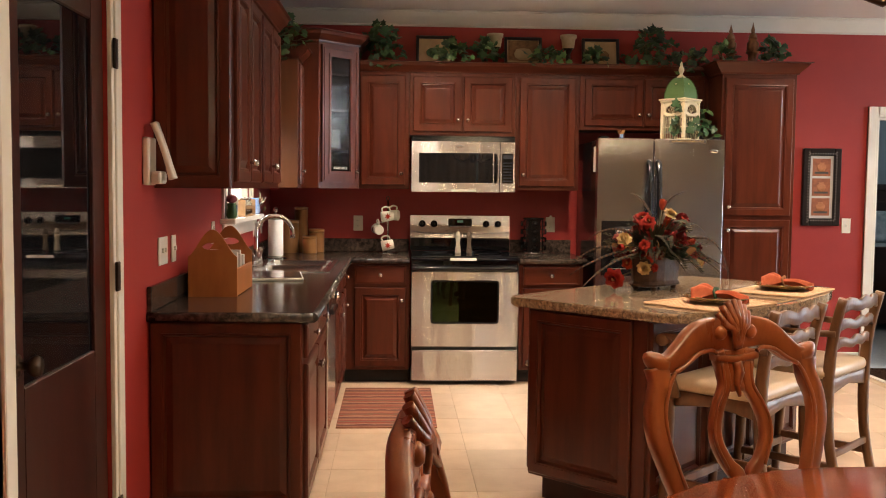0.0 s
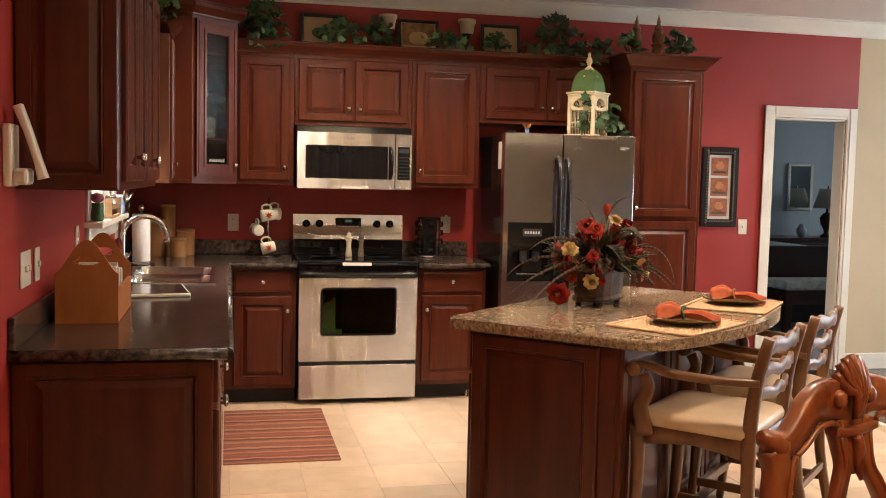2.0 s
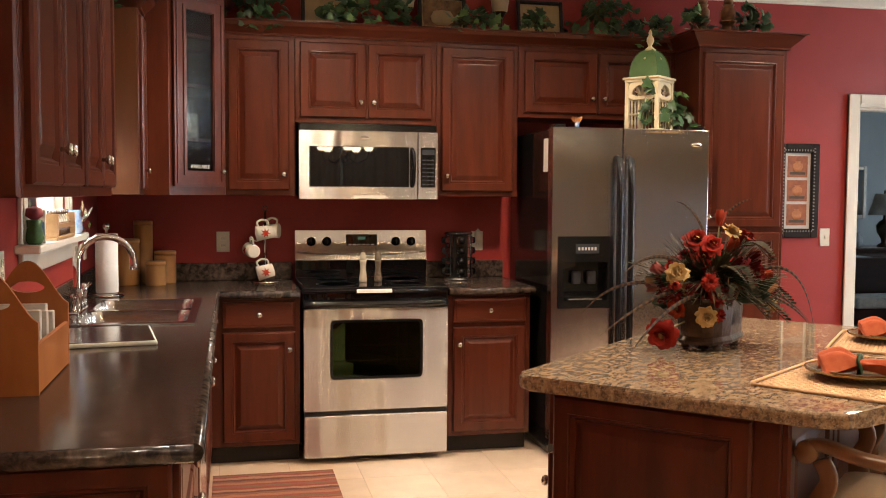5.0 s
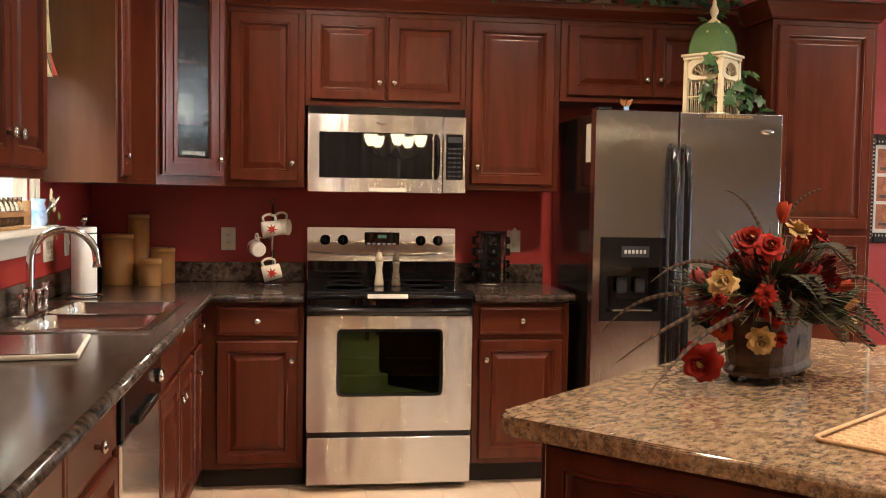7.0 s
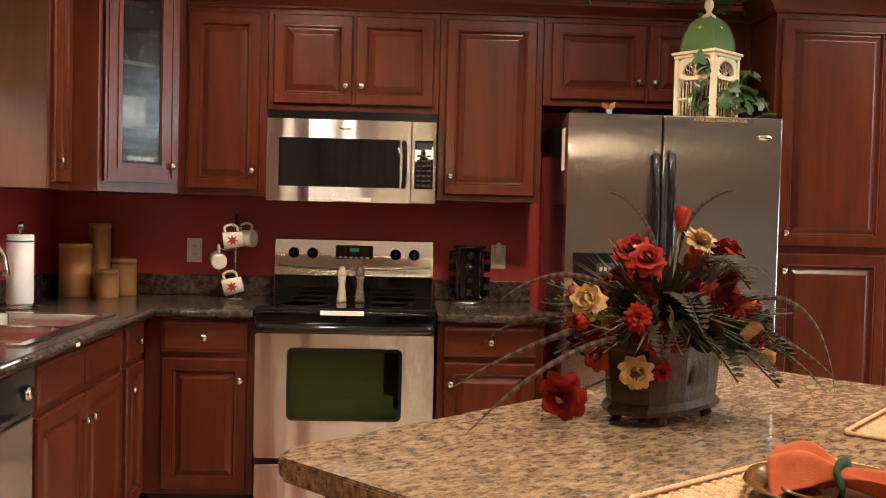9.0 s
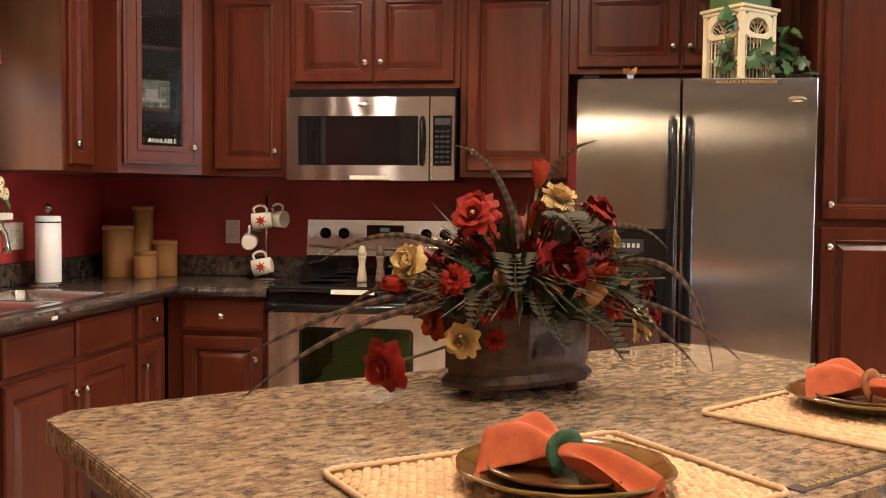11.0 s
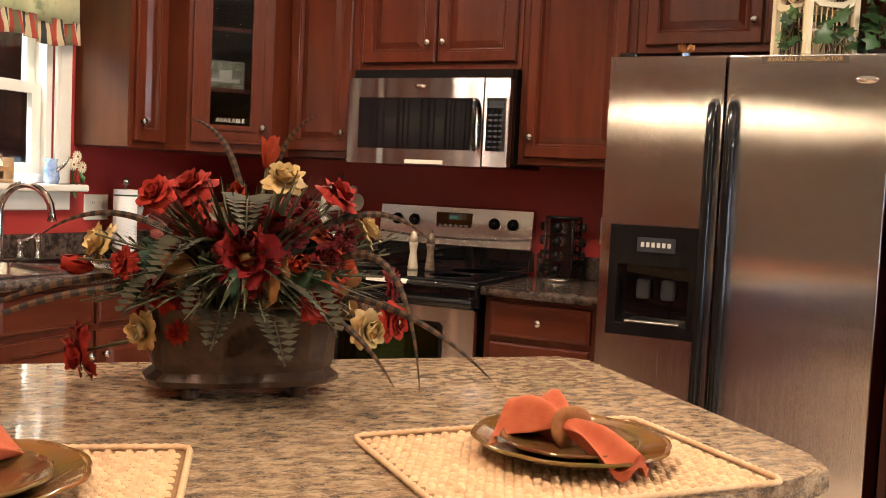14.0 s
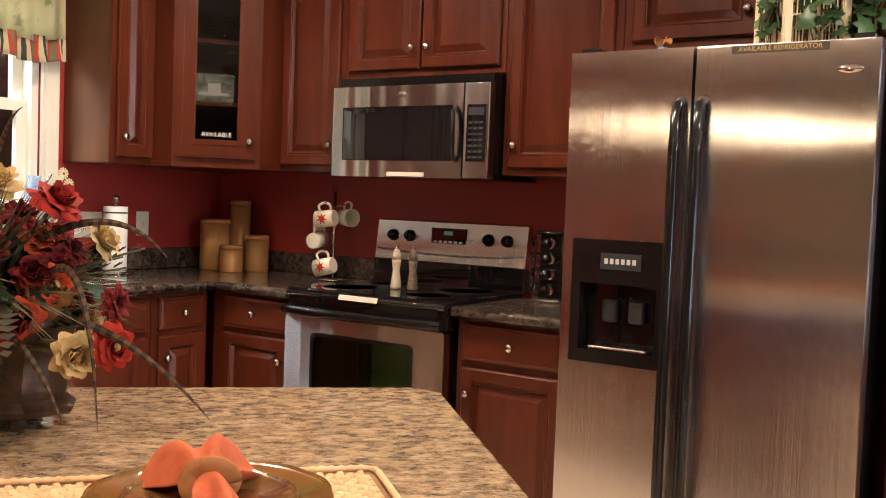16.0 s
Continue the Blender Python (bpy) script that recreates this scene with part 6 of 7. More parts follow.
def dish(m, r, h, mat, label, name):
    t = thing(name, m, label, "plate", "place settings")
    n, bm = 80, bmesh.new()
    rings = []
    for fr_, z in ((0.55, 0.0), (0.60, 0.001), (0.72, h * 0.30), (0.95, h * 0.86), (1.0, h), (0.985, h + 0.004), (0.93, h * 0.95), (0.70, h * 0.42), (0.58, 0.006), (0.0, 0.006)):
        rings.append([bm.verts.new((r * fr_ * (1 + (0.026 * abs(math.sin(5 * 2 * math.pi * i / n)) - 0.013 if fr_ > 0.9 else 0)) * math.cos(2 * math.pi * i / n), r * fr_ * (1 + (0.026 * abs(math.sin(5 * 2 * math.pi * i / n)) - 0.013 if fr_ > 0.9 else 0)) * math.sin(2 * math.pi * i / n), z)) for i in range(n)])
    for a, b in zip(rings, rings[1:]):
        for k in range(n):
            bm.faces.new((a[k], a[(k + 1) % n], b[(k + 1) % n], b[k])).smooth = True
    bm.faces.new(rings[0][::-1])
    part("dish", bm, mat, t)
    return t


def napkin(m, ring_mat, label):
    """A cloth gathered in a ring: a wide fan at -x, a narrow tail at +x, pleats all along."""
    t = thing("napkin", m, label, "napkin", "place settings")
    bm = bmesh.new()
    n, q = 30, 40
    rings = []
    for i in range(n + 1):
        u = i / n * 2 - 1
        e = abs(u)
        if u < 0:
            w, h = 0.017 + 0.066 * e ** 1.15, 0.015 + 0.010 * math.sin(math.pi * min(1, e * 1.1))
            zc = 0.030 + 0.012 * math.sin(math.pi * 0.7 * e) - 0.006 * e * e
        else:
            w, h = 0.017 + 0.020 * e ** 0.8, 0.014 - 0.006 * e
            zc = 0.030 - 0.020 * e * e
        ring = []
        for k in range(q):
            a = 2 * math.pi * k / q
            c, s_ = math.cos(a), math.sin(a)
            fold = math.sin(c * (7.0 if u < 0 else 5.0) + 1.4 * u) * min(1.0, e * 2.2)
            droop = 0.020 * e * c * c if u < 0 else 0.0
            x = u * (0.105 if u < 0 else 0.140) - (0.022 * c * c * e if u > 0 else -0.030 * c * c * e)
            ring.append(bm.verts.new((x, c * w, zc + s_ * h * (1 - 0.55 * c * c) + 0.011 * fold - droop)))
        rings.append(ring)
    for a, b in zip(rings, rings[1:]):
        for k in range(q):
            bm.faces.new((a[k], a[(k + 1) % q], b[(k + 1) % q], b[k])).smooth = True
    bm.faces.new(rings[0][::-1])
    bm.faces.new(rings[-1])
    part("cloth", bm, NAPKIN, t)
    part("napkin_ring", sweep([(0.004 * math.sin(2 * a), 0.023 * math.cos(a), 0.030 + 0.018 * math.sin(a)) for a in [2 * math.pi * i / 28 for i in range(29)]], 0.0125, 10, up=(1, 0, 0), flat=0.38), ring_mat, t)
    return t


for u, v, du, dv, turn, ang, rm, lab_ in ((0.440, -0.780, 0.004, -0.022, -7, -80, RING_G, "orange cloth napkin in a green ring"), (1.187, -0.768, 0.018, 0.004, 5, -78, RING_O, "orange cloth napkin in a wooden ring")):
    placemat(u, v, turn)
    dish(ISL @ pose(u + du, v + dv, ZI + 0.0078), 0.138, 0.024, GLAZE, "scalloped amber glazed dinner plate on placemat", "dinner_plate")
    dish(ISL @ pose(u + du, v + dv, ZI + 0.0145), 0.098, 0.016, GLAZE2, "small brown glazed plate on dinner plate", "salad_plate")
    napkin(ISL @ pose(u + du, v + dv, ZI + 0.0165, 0, 0, ang), rm, lab_)
lab = thing("island_label", ISL @ pose(0.81, -0.962, ZI, 0, 0, 2), "black and gold AVAILABLE GRANITE label strip", "label")
part("strip", boxed(-0.125, -0.013, 0.0, 0.125, 0.013, 0.001), DARK_PRINT, lab)
lettering("AVAILABLE GRANITE", 0.0225, pose(0, 0, 0.0016), GOLD_PRINT, lab)

# ---- bar stools ----
STOOLW = material("brown_stool_wood", (0.115, 0.048, 0.018), 0.38, second=(0.20, 0.092, 0.036), scale=(10, 10, 3), coat=0.25, rough_var=0.08, bump=0.05)
CREAMV = material("cream_seat_vinyl", (0.58, 0.42, 0.26), 0.30, second=(0.64, 0.48, 0.31), scale=(9, 9, 9), bump=0.12, bump_scale=120)


def cushion(w, d, z0, h, mat, root, name="seat"):
    bm = bmesh.new()
    rings = []
    for sc, z in ((0.96, z0), (1.0, z0 + h * 0.25), (1.0, z0 + h * 0.55), (0.96, z0 + h * 0.85), (0.85, z0 + h), (0.45, z0 + h * 1.12)):
        rings.append([bm.verts.new((x * sc, y * sc, z)) for x, y in rounded_slab(-w / 2, -d / 2, w / 2, d / 2, 0.05, 5)])
    for a, b in zip(rings, rings[1:]):
        for k in range(len(a)):
            bm.faces.new((a[k], a[(k + 1) % len(a)], b[(k + 1) % len(a)], b[k])).smooth = True
    bm.faces.new(rings[-1])
    bm.faces.new(rings[0][::-1])
    return part(name, bm, mat, root, "cream padded seat")


def bar_stool(m):
    """Faces +y; its back stands at -y."""
    t = thing("bar_stool", m, "brown ladder-back counter stool with cream seat", "stool", "stools at the island")
    SZ = 0.585
    cushion(0.47, 0.42, SZ, 0.055, CREAMV, t)
    for x in (-1, 1):
        part("back_leg", plank([(x * 0.20, -0.27, 0.0), (x * 0.205, -0.205, 0.30), (x * 0.21, -0.195, SZ), (x * 0.215, -0.212, 0.78), (x * 0.22, -0.25, 0.945)], 0.036, [0.034, 0.040, 0.046, 0.042, 0.036], up=(0, 1, 0)), STOOLW, t)
        part("front_leg", plank([(x * 0.245, 0.235, 0.0), (x * 0.215, 0.215, 0.14), (x * 0.215, 0.20, 0.40), (x * 0.225, 0.20, SZ)], [0.032, 0.034, 0.042, 0.05], [0.032, 0.034, 0.042, 0.05], up=(0, 1, 0)), STOOLW, t)
        part("arm_support", plank([(x * 0.242, 0.165, SZ - 0.03), (x * 0.255, 0.18, SZ + 0.07), (x * 0.250, 0.155, SZ + 0.14), (x * 0.250, 0.175, SZ + 0.19)], 0.028, [0.065, 0.05, 0.04, 0.04], up=(0, 1, 0)), STOOLW, t)
        part("arm", plank([(x * 0.222, -0.225, SZ + 0.205), (x * 0.245, -0.08, SZ + 0.20), (x * 0.255, 0.07, SZ + 0.205), (x * 0.255, 0.16, SZ + 0.225), (x * 0.255, 0.20, SZ + 0.222)], [0.034, 0.045, 0.05, 0.05, 0.045], 0.026), STOOLW, t)
        c = lathe([(0.002, -0.024), (0.026, -0.024), (0.028, 0), (0.026, 0.024), (0.002, 0.024)], 16)
        s = part("arm_scroll", c, STOOLW, t)
        s.matrix_basis = pose(x * 0.255, 0.205, SZ + 0.207, 0, 90)
        part("side_stretcher", plank([(x * 0.205, -0.205, 0.20), (x * 0.212, 0.20, 0.20)], 0.022, 0.034), STOOLW, t)
    for y in (-0.195, 0.195):
        part("apron", plank([(-0.19, y, SZ - 0.035), (-0.08, y, SZ - 0.028), (0, y, SZ - 0.022), (0.08, y, SZ - 0.028), (0.19, y, SZ - 0.035)], 0.022, [0.075, 0.055, 0.045, 0.055, 0.075]), STOOLW, t)
    for x in (-0.205, 0.205):
        part("apron", plank([(x, -0.175, SZ - 0.035), (x, 0.0, SZ - 0.024), (x, 0.175, SZ - 0.035)], 0.022, [0.075, 0.05, 0.075]), STOOLW, t)
    part("footrest", plank([(-0.2, 0.20, 0.17), (0.2, 0.20, 0.17)], 0.026, 0.04), STOOLW, t)
    part("rear_stretcher", plank([(-0.2, -0.215, 0.25), (0.2, -0.215, 0.25)], 0.02, 0.03), STOOLW, t)
    for z, y, h in ((0.73, -0.207, 0.042), (0.815, -0.222, 0.044), (0.902, -0.238, 0.055)):
        part("back_slat", plank([(-0.205, y, z), (-0.13, y - 0.012, z + 0.016), (-0.06, y - 0.022, z + 0.004), (0, y - 0.025, z + 0.018), (0.06, y - 0.022, z + 0.004), (0.13, y - 0.012, z + 0.016), (0.205, y, z)], 0.016, [h, h, h * 0.9, h * 1.1, h * 0.9, h, h]), STOOLW, t)
    return t


st = bar_stool(ISL @ pose(0.37, -0.955, 0, 0, 0, 0))
copy_thing(st, ISL @ pose(1.03, -0.955, 0, 0, 0, 0))

# ---- dining table and chairs ----
TABLEW = material("cherry_table_varnish", (0.22, 0.045, 0.014), 0.16, second=(0.34, 0.08, 0.022), scale=(3, 16, 6), coat=0.6, rough_var=0.05)
CHAIRW = material("carved_honey_cherry", (0.20, 0.046, 0.012), 0.30, second=(0.34, 0.10, 0.028), scale=(9, 9, 4), coat=0.4, rough_var=0.08, bump=0.06)
TX, TY = 0.62, -5.90
tb = thing("dining_table", pose(TX, TY, 0), "round polished cherry dining table", "table")
part("tabletop", lathe([(0.0, 0.716), (0.70, 0.716), (0.745, 0.722), (0.755, 0.735), (0.745, 0.748), (0.73, 0.752), (0.0, 0.752)], 72), TABLEW, tb)
part("apron", lathe([(0.60, 0.64), (0.62, 0.64), (0.62, 0.7155), (0.60, 0.7155), (0.60, 0.64)], 48), TABLEW, tb)
part("pedestal", lathe([(0.11, 0.12), (0.13, 0.16), (0.08, 0.24), (0.12, 0.36), (0.14, 0.44), (0.09, 0.55), (0.13, 0.62), (0.20, 0.6395), (0.20, 0.7155)], 28), TABLEW, tb)
for i in range(4):
    a = math.pi / 4 + i * math.pi / 2
    part("foot", plank([(0.08 * math.cos(a), 0.08 * math.sin(a), 0.22), (0.25 * math.cos(a), 0.25 * math.sin(a), 0.16), (0.42 * math.cos(a), 0.42 * math.sin(a), 0.04), (0.47 * math.cos(a), 0.47 * math.sin(a), 0.025)], [0.07, 0.07, 0.055, 0.06], [0.11, 0.08, 0.055, 0.05]), TABLEW, tb)
UPH = material("beige_chair_cloth", (0.40, 0.30, 0.18), 0.9, second=(0.48, 0.37, 0.23), scale=(40, 40, 40), bump=0.5, bump_scale=400)


def dining_chair(m):
    """Faces -y; the carved back stands at +y and leans back."""
    t = thing("dining_chair", m, "carved honey-cherry dining chair with shell crest and open splat", "chair", "chairs round the table")
    cushion(0.50, 0.46, 0.42, 0.06, UPH, t)
    part("seat_rail", boxed(-0.245, -0.225, 0.355, 0.245, 0.225, 0.4195, 0.006), CHAIRW, t)

    def lean(z):
        return 0.215 + 0.20 * max(0.0, z - 0.42)

    def bent(pts, out=0.0):
        return [(x, lean(z) - out, z) for x, z in pts]

    for x in (-1, 1):
        part("back_leg", plank([(x * 0.20, 0.30, 0.0), (x * 0.20, 0.235, 0.22), (x * 0.20, 0.21, 0.42)], 0.038, 0.04, up=(0, 1, 0)), CHAIRW, t)
        part("stile", plank(bent([(x * 0.195, 0.40), (x * 0.180, 0.55), (x * 0.186, 0.66), (x * 0.218, 0.75), (x * 0.246, 0.83), (x * 0.248, 0.89), (x * 0.228, 0.945), (x * 0.232, 0.985)]), [0.042, 0.042, 0.044, 0.048, 0.050, 0.050, 0.052, 0.060], [0.036, 0.034, 0.034, 0.036, 0.036, 0.034, 0.034, 0.032], up=(0, 1, 0)), CHAIRW, t)
        part("stile_bead", sweep(bent([(x * 0.166, 0.56), (x * 0.172, 0.66), (x * 0.202, 0.75), (x * 0.226, 0.83), (x * 0.228, 0.89), (x * 0.208, 0.945), (x * 0.190, 0.972)], 0.017), 0.0055, 8, smooth=4), CHAIRW, t)
        part("ear", sweep(bent([(x * 0.205, 0.985), (x * 0.232, 0.995), (x * 0.250, 1.005), (x * 0.262, 1.012)]), [0.020, 0.024, 0.018, 0.008], 10, smooth=3), CHAIRW, t)
        part("crest_arm", plank(bent([(x * 0.245, 0.990), (x * 0.200, 0.990), (x * 0.160, 1.012), (x * 0.120, 1.040), (x * 0.075, 1.052), (x * 0.0, 1.048)]), 0.034, [0.040, 0.046, 0.056, 0.064, 0.072, 0.086], up=(0, 0, 1)), CHAIRW, t)
        part("crest_bead", sweep(bent([(x * 0.190, 0.972), (x * 0.155, 0.988), (x * 0.118, 1.010), (x * 0.080, 1.016), (x * 0.062, 1.008)], 0.018), 0.0055, 8, smooth=4), CHAIRW, t)
        part("scroll", lathe([(0.001, -0.018), (0.012, -0.017), (0.017, -0.010), (0.018, 0.0), (0.017, 0.016), (0.001, 0.018)], 16), CHAIRW, t).matrix_basis = pose(x * 0.046, lean(1.055) - 0.012, 1.055, -90)
        part("splat_rib", plank(bent([(x * 0.050, 1.012), (x * 0.038, 0.965), (x * 0.036, 0.930), (x * 0.058, 0.890), (x * 0.076, 0.845), (x * 0.074, 0.800), (x * 0.048, 0.752), (x * 0.022, 0.722), (x * 0.034, 0.670), (x * 0.050, 0.56), (x * 0.056, 0.43)]), [0.036, 0.034, 0.032, 0.030, 0.030, 0.030, 0.032, 0.040, 0.036, 0.034, 0.034], 0.024, up=(0, 1, 0)), CHAIRW, t)
        part("rib_bead", sweep(bent([(x * 0.046, 0.985), (x * 0.044, 0.930), (x * 0.068, 0.890), (x * 0.086, 0.845), (x * 0.084, 0.800), (x * 0.056, 0.745)], 0.012), 0.0045, 8, smooth=4), CHAIRW, t)
        part("front_leg", plank([(x * 0.225, -0.21, 0.36), (x * 0.242, -0.232, 0.27), (x * 0.222, -0.21, 0.12), (x * 0.225, -0.225, 0.02), (x * 0.23, -0.235, 0.0)], [0.06, 0.058, 0.034, 0.036, 0.05], [0.06, 0.058, 0.034, 0.036, 0.05], up=(0, 1, 0)), CHAIRW, t)
    part("splat_plate", plank(bent([(0, 1.015), (0, 0.965), (0, 0.915)]), [0.075, 0.055, 0.045], 0.016, up=(0, 1, 0)), CHAIRW, t)
    part("carved_drop", sweep(bent([(0, 0.985), (0.004, 0.960), (-0.004, 0.935), (0.0, 0.905)], 0.012), [0.012, 0.014, 0.010, 0.004], 8, smooth=3), CHAIRW, t)
    part("splat_crosspiece", plank(bent([(-0.066, 0.998), (0, 0.992), (0.066, 0.998)], 0.006), 0.026, 0.016), CHAIRW, t)
    part("splat_foot", plank(bent([(-0.060, 0.716), (-0.025, 0.708), (0, 0.712), (0.025, 0.708), (0.060, 0.716)], 0.004), 0.030, [0.014, 0.022, 0.026, 0.022, 0.014]), CHAIRW, t)
    for i in range(7):
        a = radians(-48 + 16 * i)
        part("shell_lobe", sweep([(0.010 * math.sin(a), lean(1.02) - 0.022, 1.018), (0.020 * math.sin(a), lean(1.06) - 0.032, 1.018 + 0.045), (0.040 * math.sin(a), lean(1.09) - 0.030, 1.030 + 0.062 * math.cos(a)), (0.062 * math.sin(a), lean(1.12) - 0.018, 1.040 + 0.090 * math.cos(a))], [0.005, 0.008, 0.0105, 0.009], 8, smooth=3), CHAIRW, t)
    return t


ch = dining_chair(pose(0.442, -5.42, 0, 0, 0, 20))
copy_thing(ch, pose(-0.125, -6.10, 0, 0, 0, 84))
ch.scale = (0.955, 1.0, 1.01)

# ---- on top of the cabinets, on the refrigerator, on the walls ----
CT = 2.319
IVY_D = material("ivy_leaf", (0.018, 0.05, 0.016), 0.4, second=(0.045, 0.10, 0.03), scale=(22, 22, 22), rand=0.5)
IVY_L = material("pale_ivy_leaf", (0.08, 0.17, 0.05), 0.4, second=(0.14, 0.24, 0.09), scale=(22, 22, 22), rand=0.3)


def ivy_mesh(name, mat, size):
    bm = bmesh.new()
    out = [(0, 0), (0.25, -0.12), (0.52, 0.05), (0.34, 0.30), (0.50, 0.58), (0.20, 0.62), (0, 1.0), (-0.20, 0.62), (-0.50, 0.58), (-0.34, 0.30), (-0.52, 0.05), (-0.25, -0.12)]
    c = bm.verts.new((0, 0.38 * size, 0.06 * size))
    v = [bm.verts.new((x * size, y * size, -0.10 * size * (abs(x) + abs(y - 0.4)))) for x, y in out]
    for i in range(len(v)):
        bm.faces.new((c, v[i], v[(i + 1) % len(v)])).smooth = True
    me = bpy.data.meshes.new(name)
    bm.to_mesh(me)
    bm.free()
    me.materials.append(mat)
    return me


IVY = [ivy_mesh("leaf", IVY_D, s) for s in (0.048, 0.066)]
IVYL = [ivy_mesh("leaf", IVY_L, s) for s in (0.042, 0.055)]
rv = random.Random(21)


def ivy(x, y, z, w, d, h, n, pale, drop=0.0, label="trailing artificial ivy on top of the cabinets"):
    t = thing("ivy_garland", pose(x, y, z), label, "ivy", "ivy garlands")
    for k in range(4):
        pts = [(rv.uniform(-w, w) * 0.3, rv.uniform(-d, d) * 0.3, 0.004), (rv.uniform(-w, w) * 0.6, rv.uniform(-d, d) * 0.6, h * 0.7), (rv.uniform(-w, w), rv.uniform(-d, d), h * 0.3)]
        part("vine", sweep(pts, 0.003, 5), STEM, t)
    for k in range(int(n * 1.9)):
        u, v = rv.gauss(0, 0.45), rv.uniform(-1, 1)
        u = max(-1, min(1, u))
        hh = h * (1 - 0.75 * u * u) * rv.random() ** 0.8
        zz = 0.03 + hh
        if drop and v < -0.6:
            zz = rv.uniform(-drop, 0.05)
        shared("leaf", rv.choice(IVYL if rv.random() < pale else IVY), t, pose(u * w, v * d - (0.03 if zz < 0.02 else 0), zz, rv.uniform(15, 85), rv.uniform(-35, 35), rv.uniform(-60, 60)))
    return t


for a in ((-1.22, -0.83, CT, 0.16, 0.10, 0.20, 34, 0.25, 0.10), (-0.60, -0.25, CT, 0.17, 0.10, 0.25, 60, 0.10, 0.05), (-0.10, -0.26, CT, 0.17, 0.09, 0.14, 34, 0.35, 0.02), (0.17, -0.22, CT, 0.12, 0.09, 0.16, 26, 0.15, 0.0), (0.60, -0.30, CT, 0.17, 0.06, 0.09, 24, 0.4, 0.02),
          (0.98, -0.31, CT, 0.09, 0.05, 0.11, 16, 0.35, 0.02), (1.42, -0.25, CT, 0.20, 0.10, 0.25, 56, 0.15, 0.02), (1.72, -0.30, CT, 0.14, 0.06, 0.10, 22, 0.3, 0.08), (1.90, -0.42, CT, 0.10, 0.08, 0.13, 18, 0.7, 0.03), (2.28, -0.36, CT, 0.13, 0.12, 0.17, 34, 0.1, 0.0)):
    ivy(*a)
BLACKW = material("black_frame_wood", (0.012, 0.009, 0.008), 0.3, second=(0.025, 0.018, 0.014), scale=(20, 20, 20))
MAT_C = material("tan_picture_paper", (0.42, 0.30, 0.17), 0.8, second=(0.48, 0.36, 0.21), scale=(9, 9, 9))
ART = material("brown_painted_print", (0.10, 0.05, 0.02), 0.7, second=(0.30, 0.17, 0.07), scale=(22, 22, 22))


def framed(name, m, w, h, fw, label, mat_w=0.0, art=ART, blobs=1):
    t = thing(name, m, label, "picture")
    for a, b, c, d in ((-w / 2, 0, -w / 2 + fw, h), (w / 2 - fw, 0, w / 2, h), (-w / 2 + fw, 0, w / 2 - fw, fw), (-w / 2 + fw, h - fw, w / 2 - fw, h)):
        part("frame_bar", boxed(a, -0.022, b, c, -0.002, d, 0.004), BLACKW, t)
    part("print", boxed(-w / 2 + fw, -0.010, fw, w / 2 - fw, -0.004, h - fw), MAT_C, t)
    return t


for x, lab_, sx in ((-0.20, "small black framed animal print", 0), (0.465, "small black framed print with cream border", 1), (1.055, "small black framed print of a pig", 2)):
    t = framed("framed_print", pose(x, -0.125, CT, -10), 0.285, 0.225, 0.022, lab_ + " above the cabinets")
    if sx == 1:
        part("dark_field", boxed(-0.112, -0.0112, 0.045, 0.112, -0.0102, 0.20), ART, t)
        part("basket_shape", lathe([(0.03, 0), (0.062, 0.02), (0.07, 0.05), (0.05, 0.085), (0, 0.092)], 18, sy=0.02, at=(0, -0.0125, 0.05)), MAT_C, t)
    else:
        part("animal_shape", lathe([(0.02, 0), (0.06, 0.02), (0.068, 0.05), (0.04, 0.075), (0, 0.08)], 18, sy=0.02, at=(0.0, -0.0115, 0.055)), ART if sx else GREEN, t)
CREAMPOT = material("cream_crackled_pot", (0.60, 0.50, 0.34), 0.45, second=(0.50, 0.40, 0.25), scale=(14, 14, 14), bump=0.1)
for x in (0.25, 0.805):
    p = thing("candle_pot", pose(x, -0.13, CT), "cream flared pot on dark pedestal", "pot", "cream pots above the cabinets")
    part("pedestal", lathe([(0.05, 0), (0.05, 0.012), (0.018, 0.03), (0.016, 0.10), (0.035, 0.135), (0.045, 0.14)], 20), BRONZE, p)
    part("pot", lathe([(0.040, 0.1405), (0.044, 0.145), (0.054, 0.215), (0.062, 0.218), (0.062, 0.240), (0.056, 0.24), (0.05, 0.20), (0, 0.195)], 24), CREAMPOT, p)
FINM = material("gilt_brown_finial", (0.16, 0.07, 0.03), 0.4, second=(0.30, 0.15, 0.06), scale=(30, 30, 30), bump=0.2, bump_scale=80)
for x, s in ((1.97, 0.96), (2.135, 1.0)):
    p = thing("decorative_finial", pose(x, -0.36, CT), "carved brown pagoda-shaped finial on the pantry", "finial", "finials on the pantry")
    part("base", lathe([(0.045 * s, 0), (0.045 * s, 0.02 * s), (0.03 * s, 0.03 * s), (0.034 * s, 0.09 * s), (0.05 * s, 0.10 * s), (0.052 * s, 0.11 * s)], 8), FINM, p)
    part("middle", lathe([(0.03 * s, 0.1105 * s), (0.042 * s, 0.13 * s), (0.044 * s, 0.17 * s), (0.028 * s, 0.19 * s), (0.036 * s, 0.205 * s)], 16), FINM, p)
    part("spire", lathe([(0.025 * s, 0.2055 * s), (0.03 * s, 0.225 * s), (0.012 * s, 0.25 * s), (0.015 * s, 0.265 * s), (0.005 * s, 0.30 * s), (0, 0.325 * s)], 16), FINM, p)

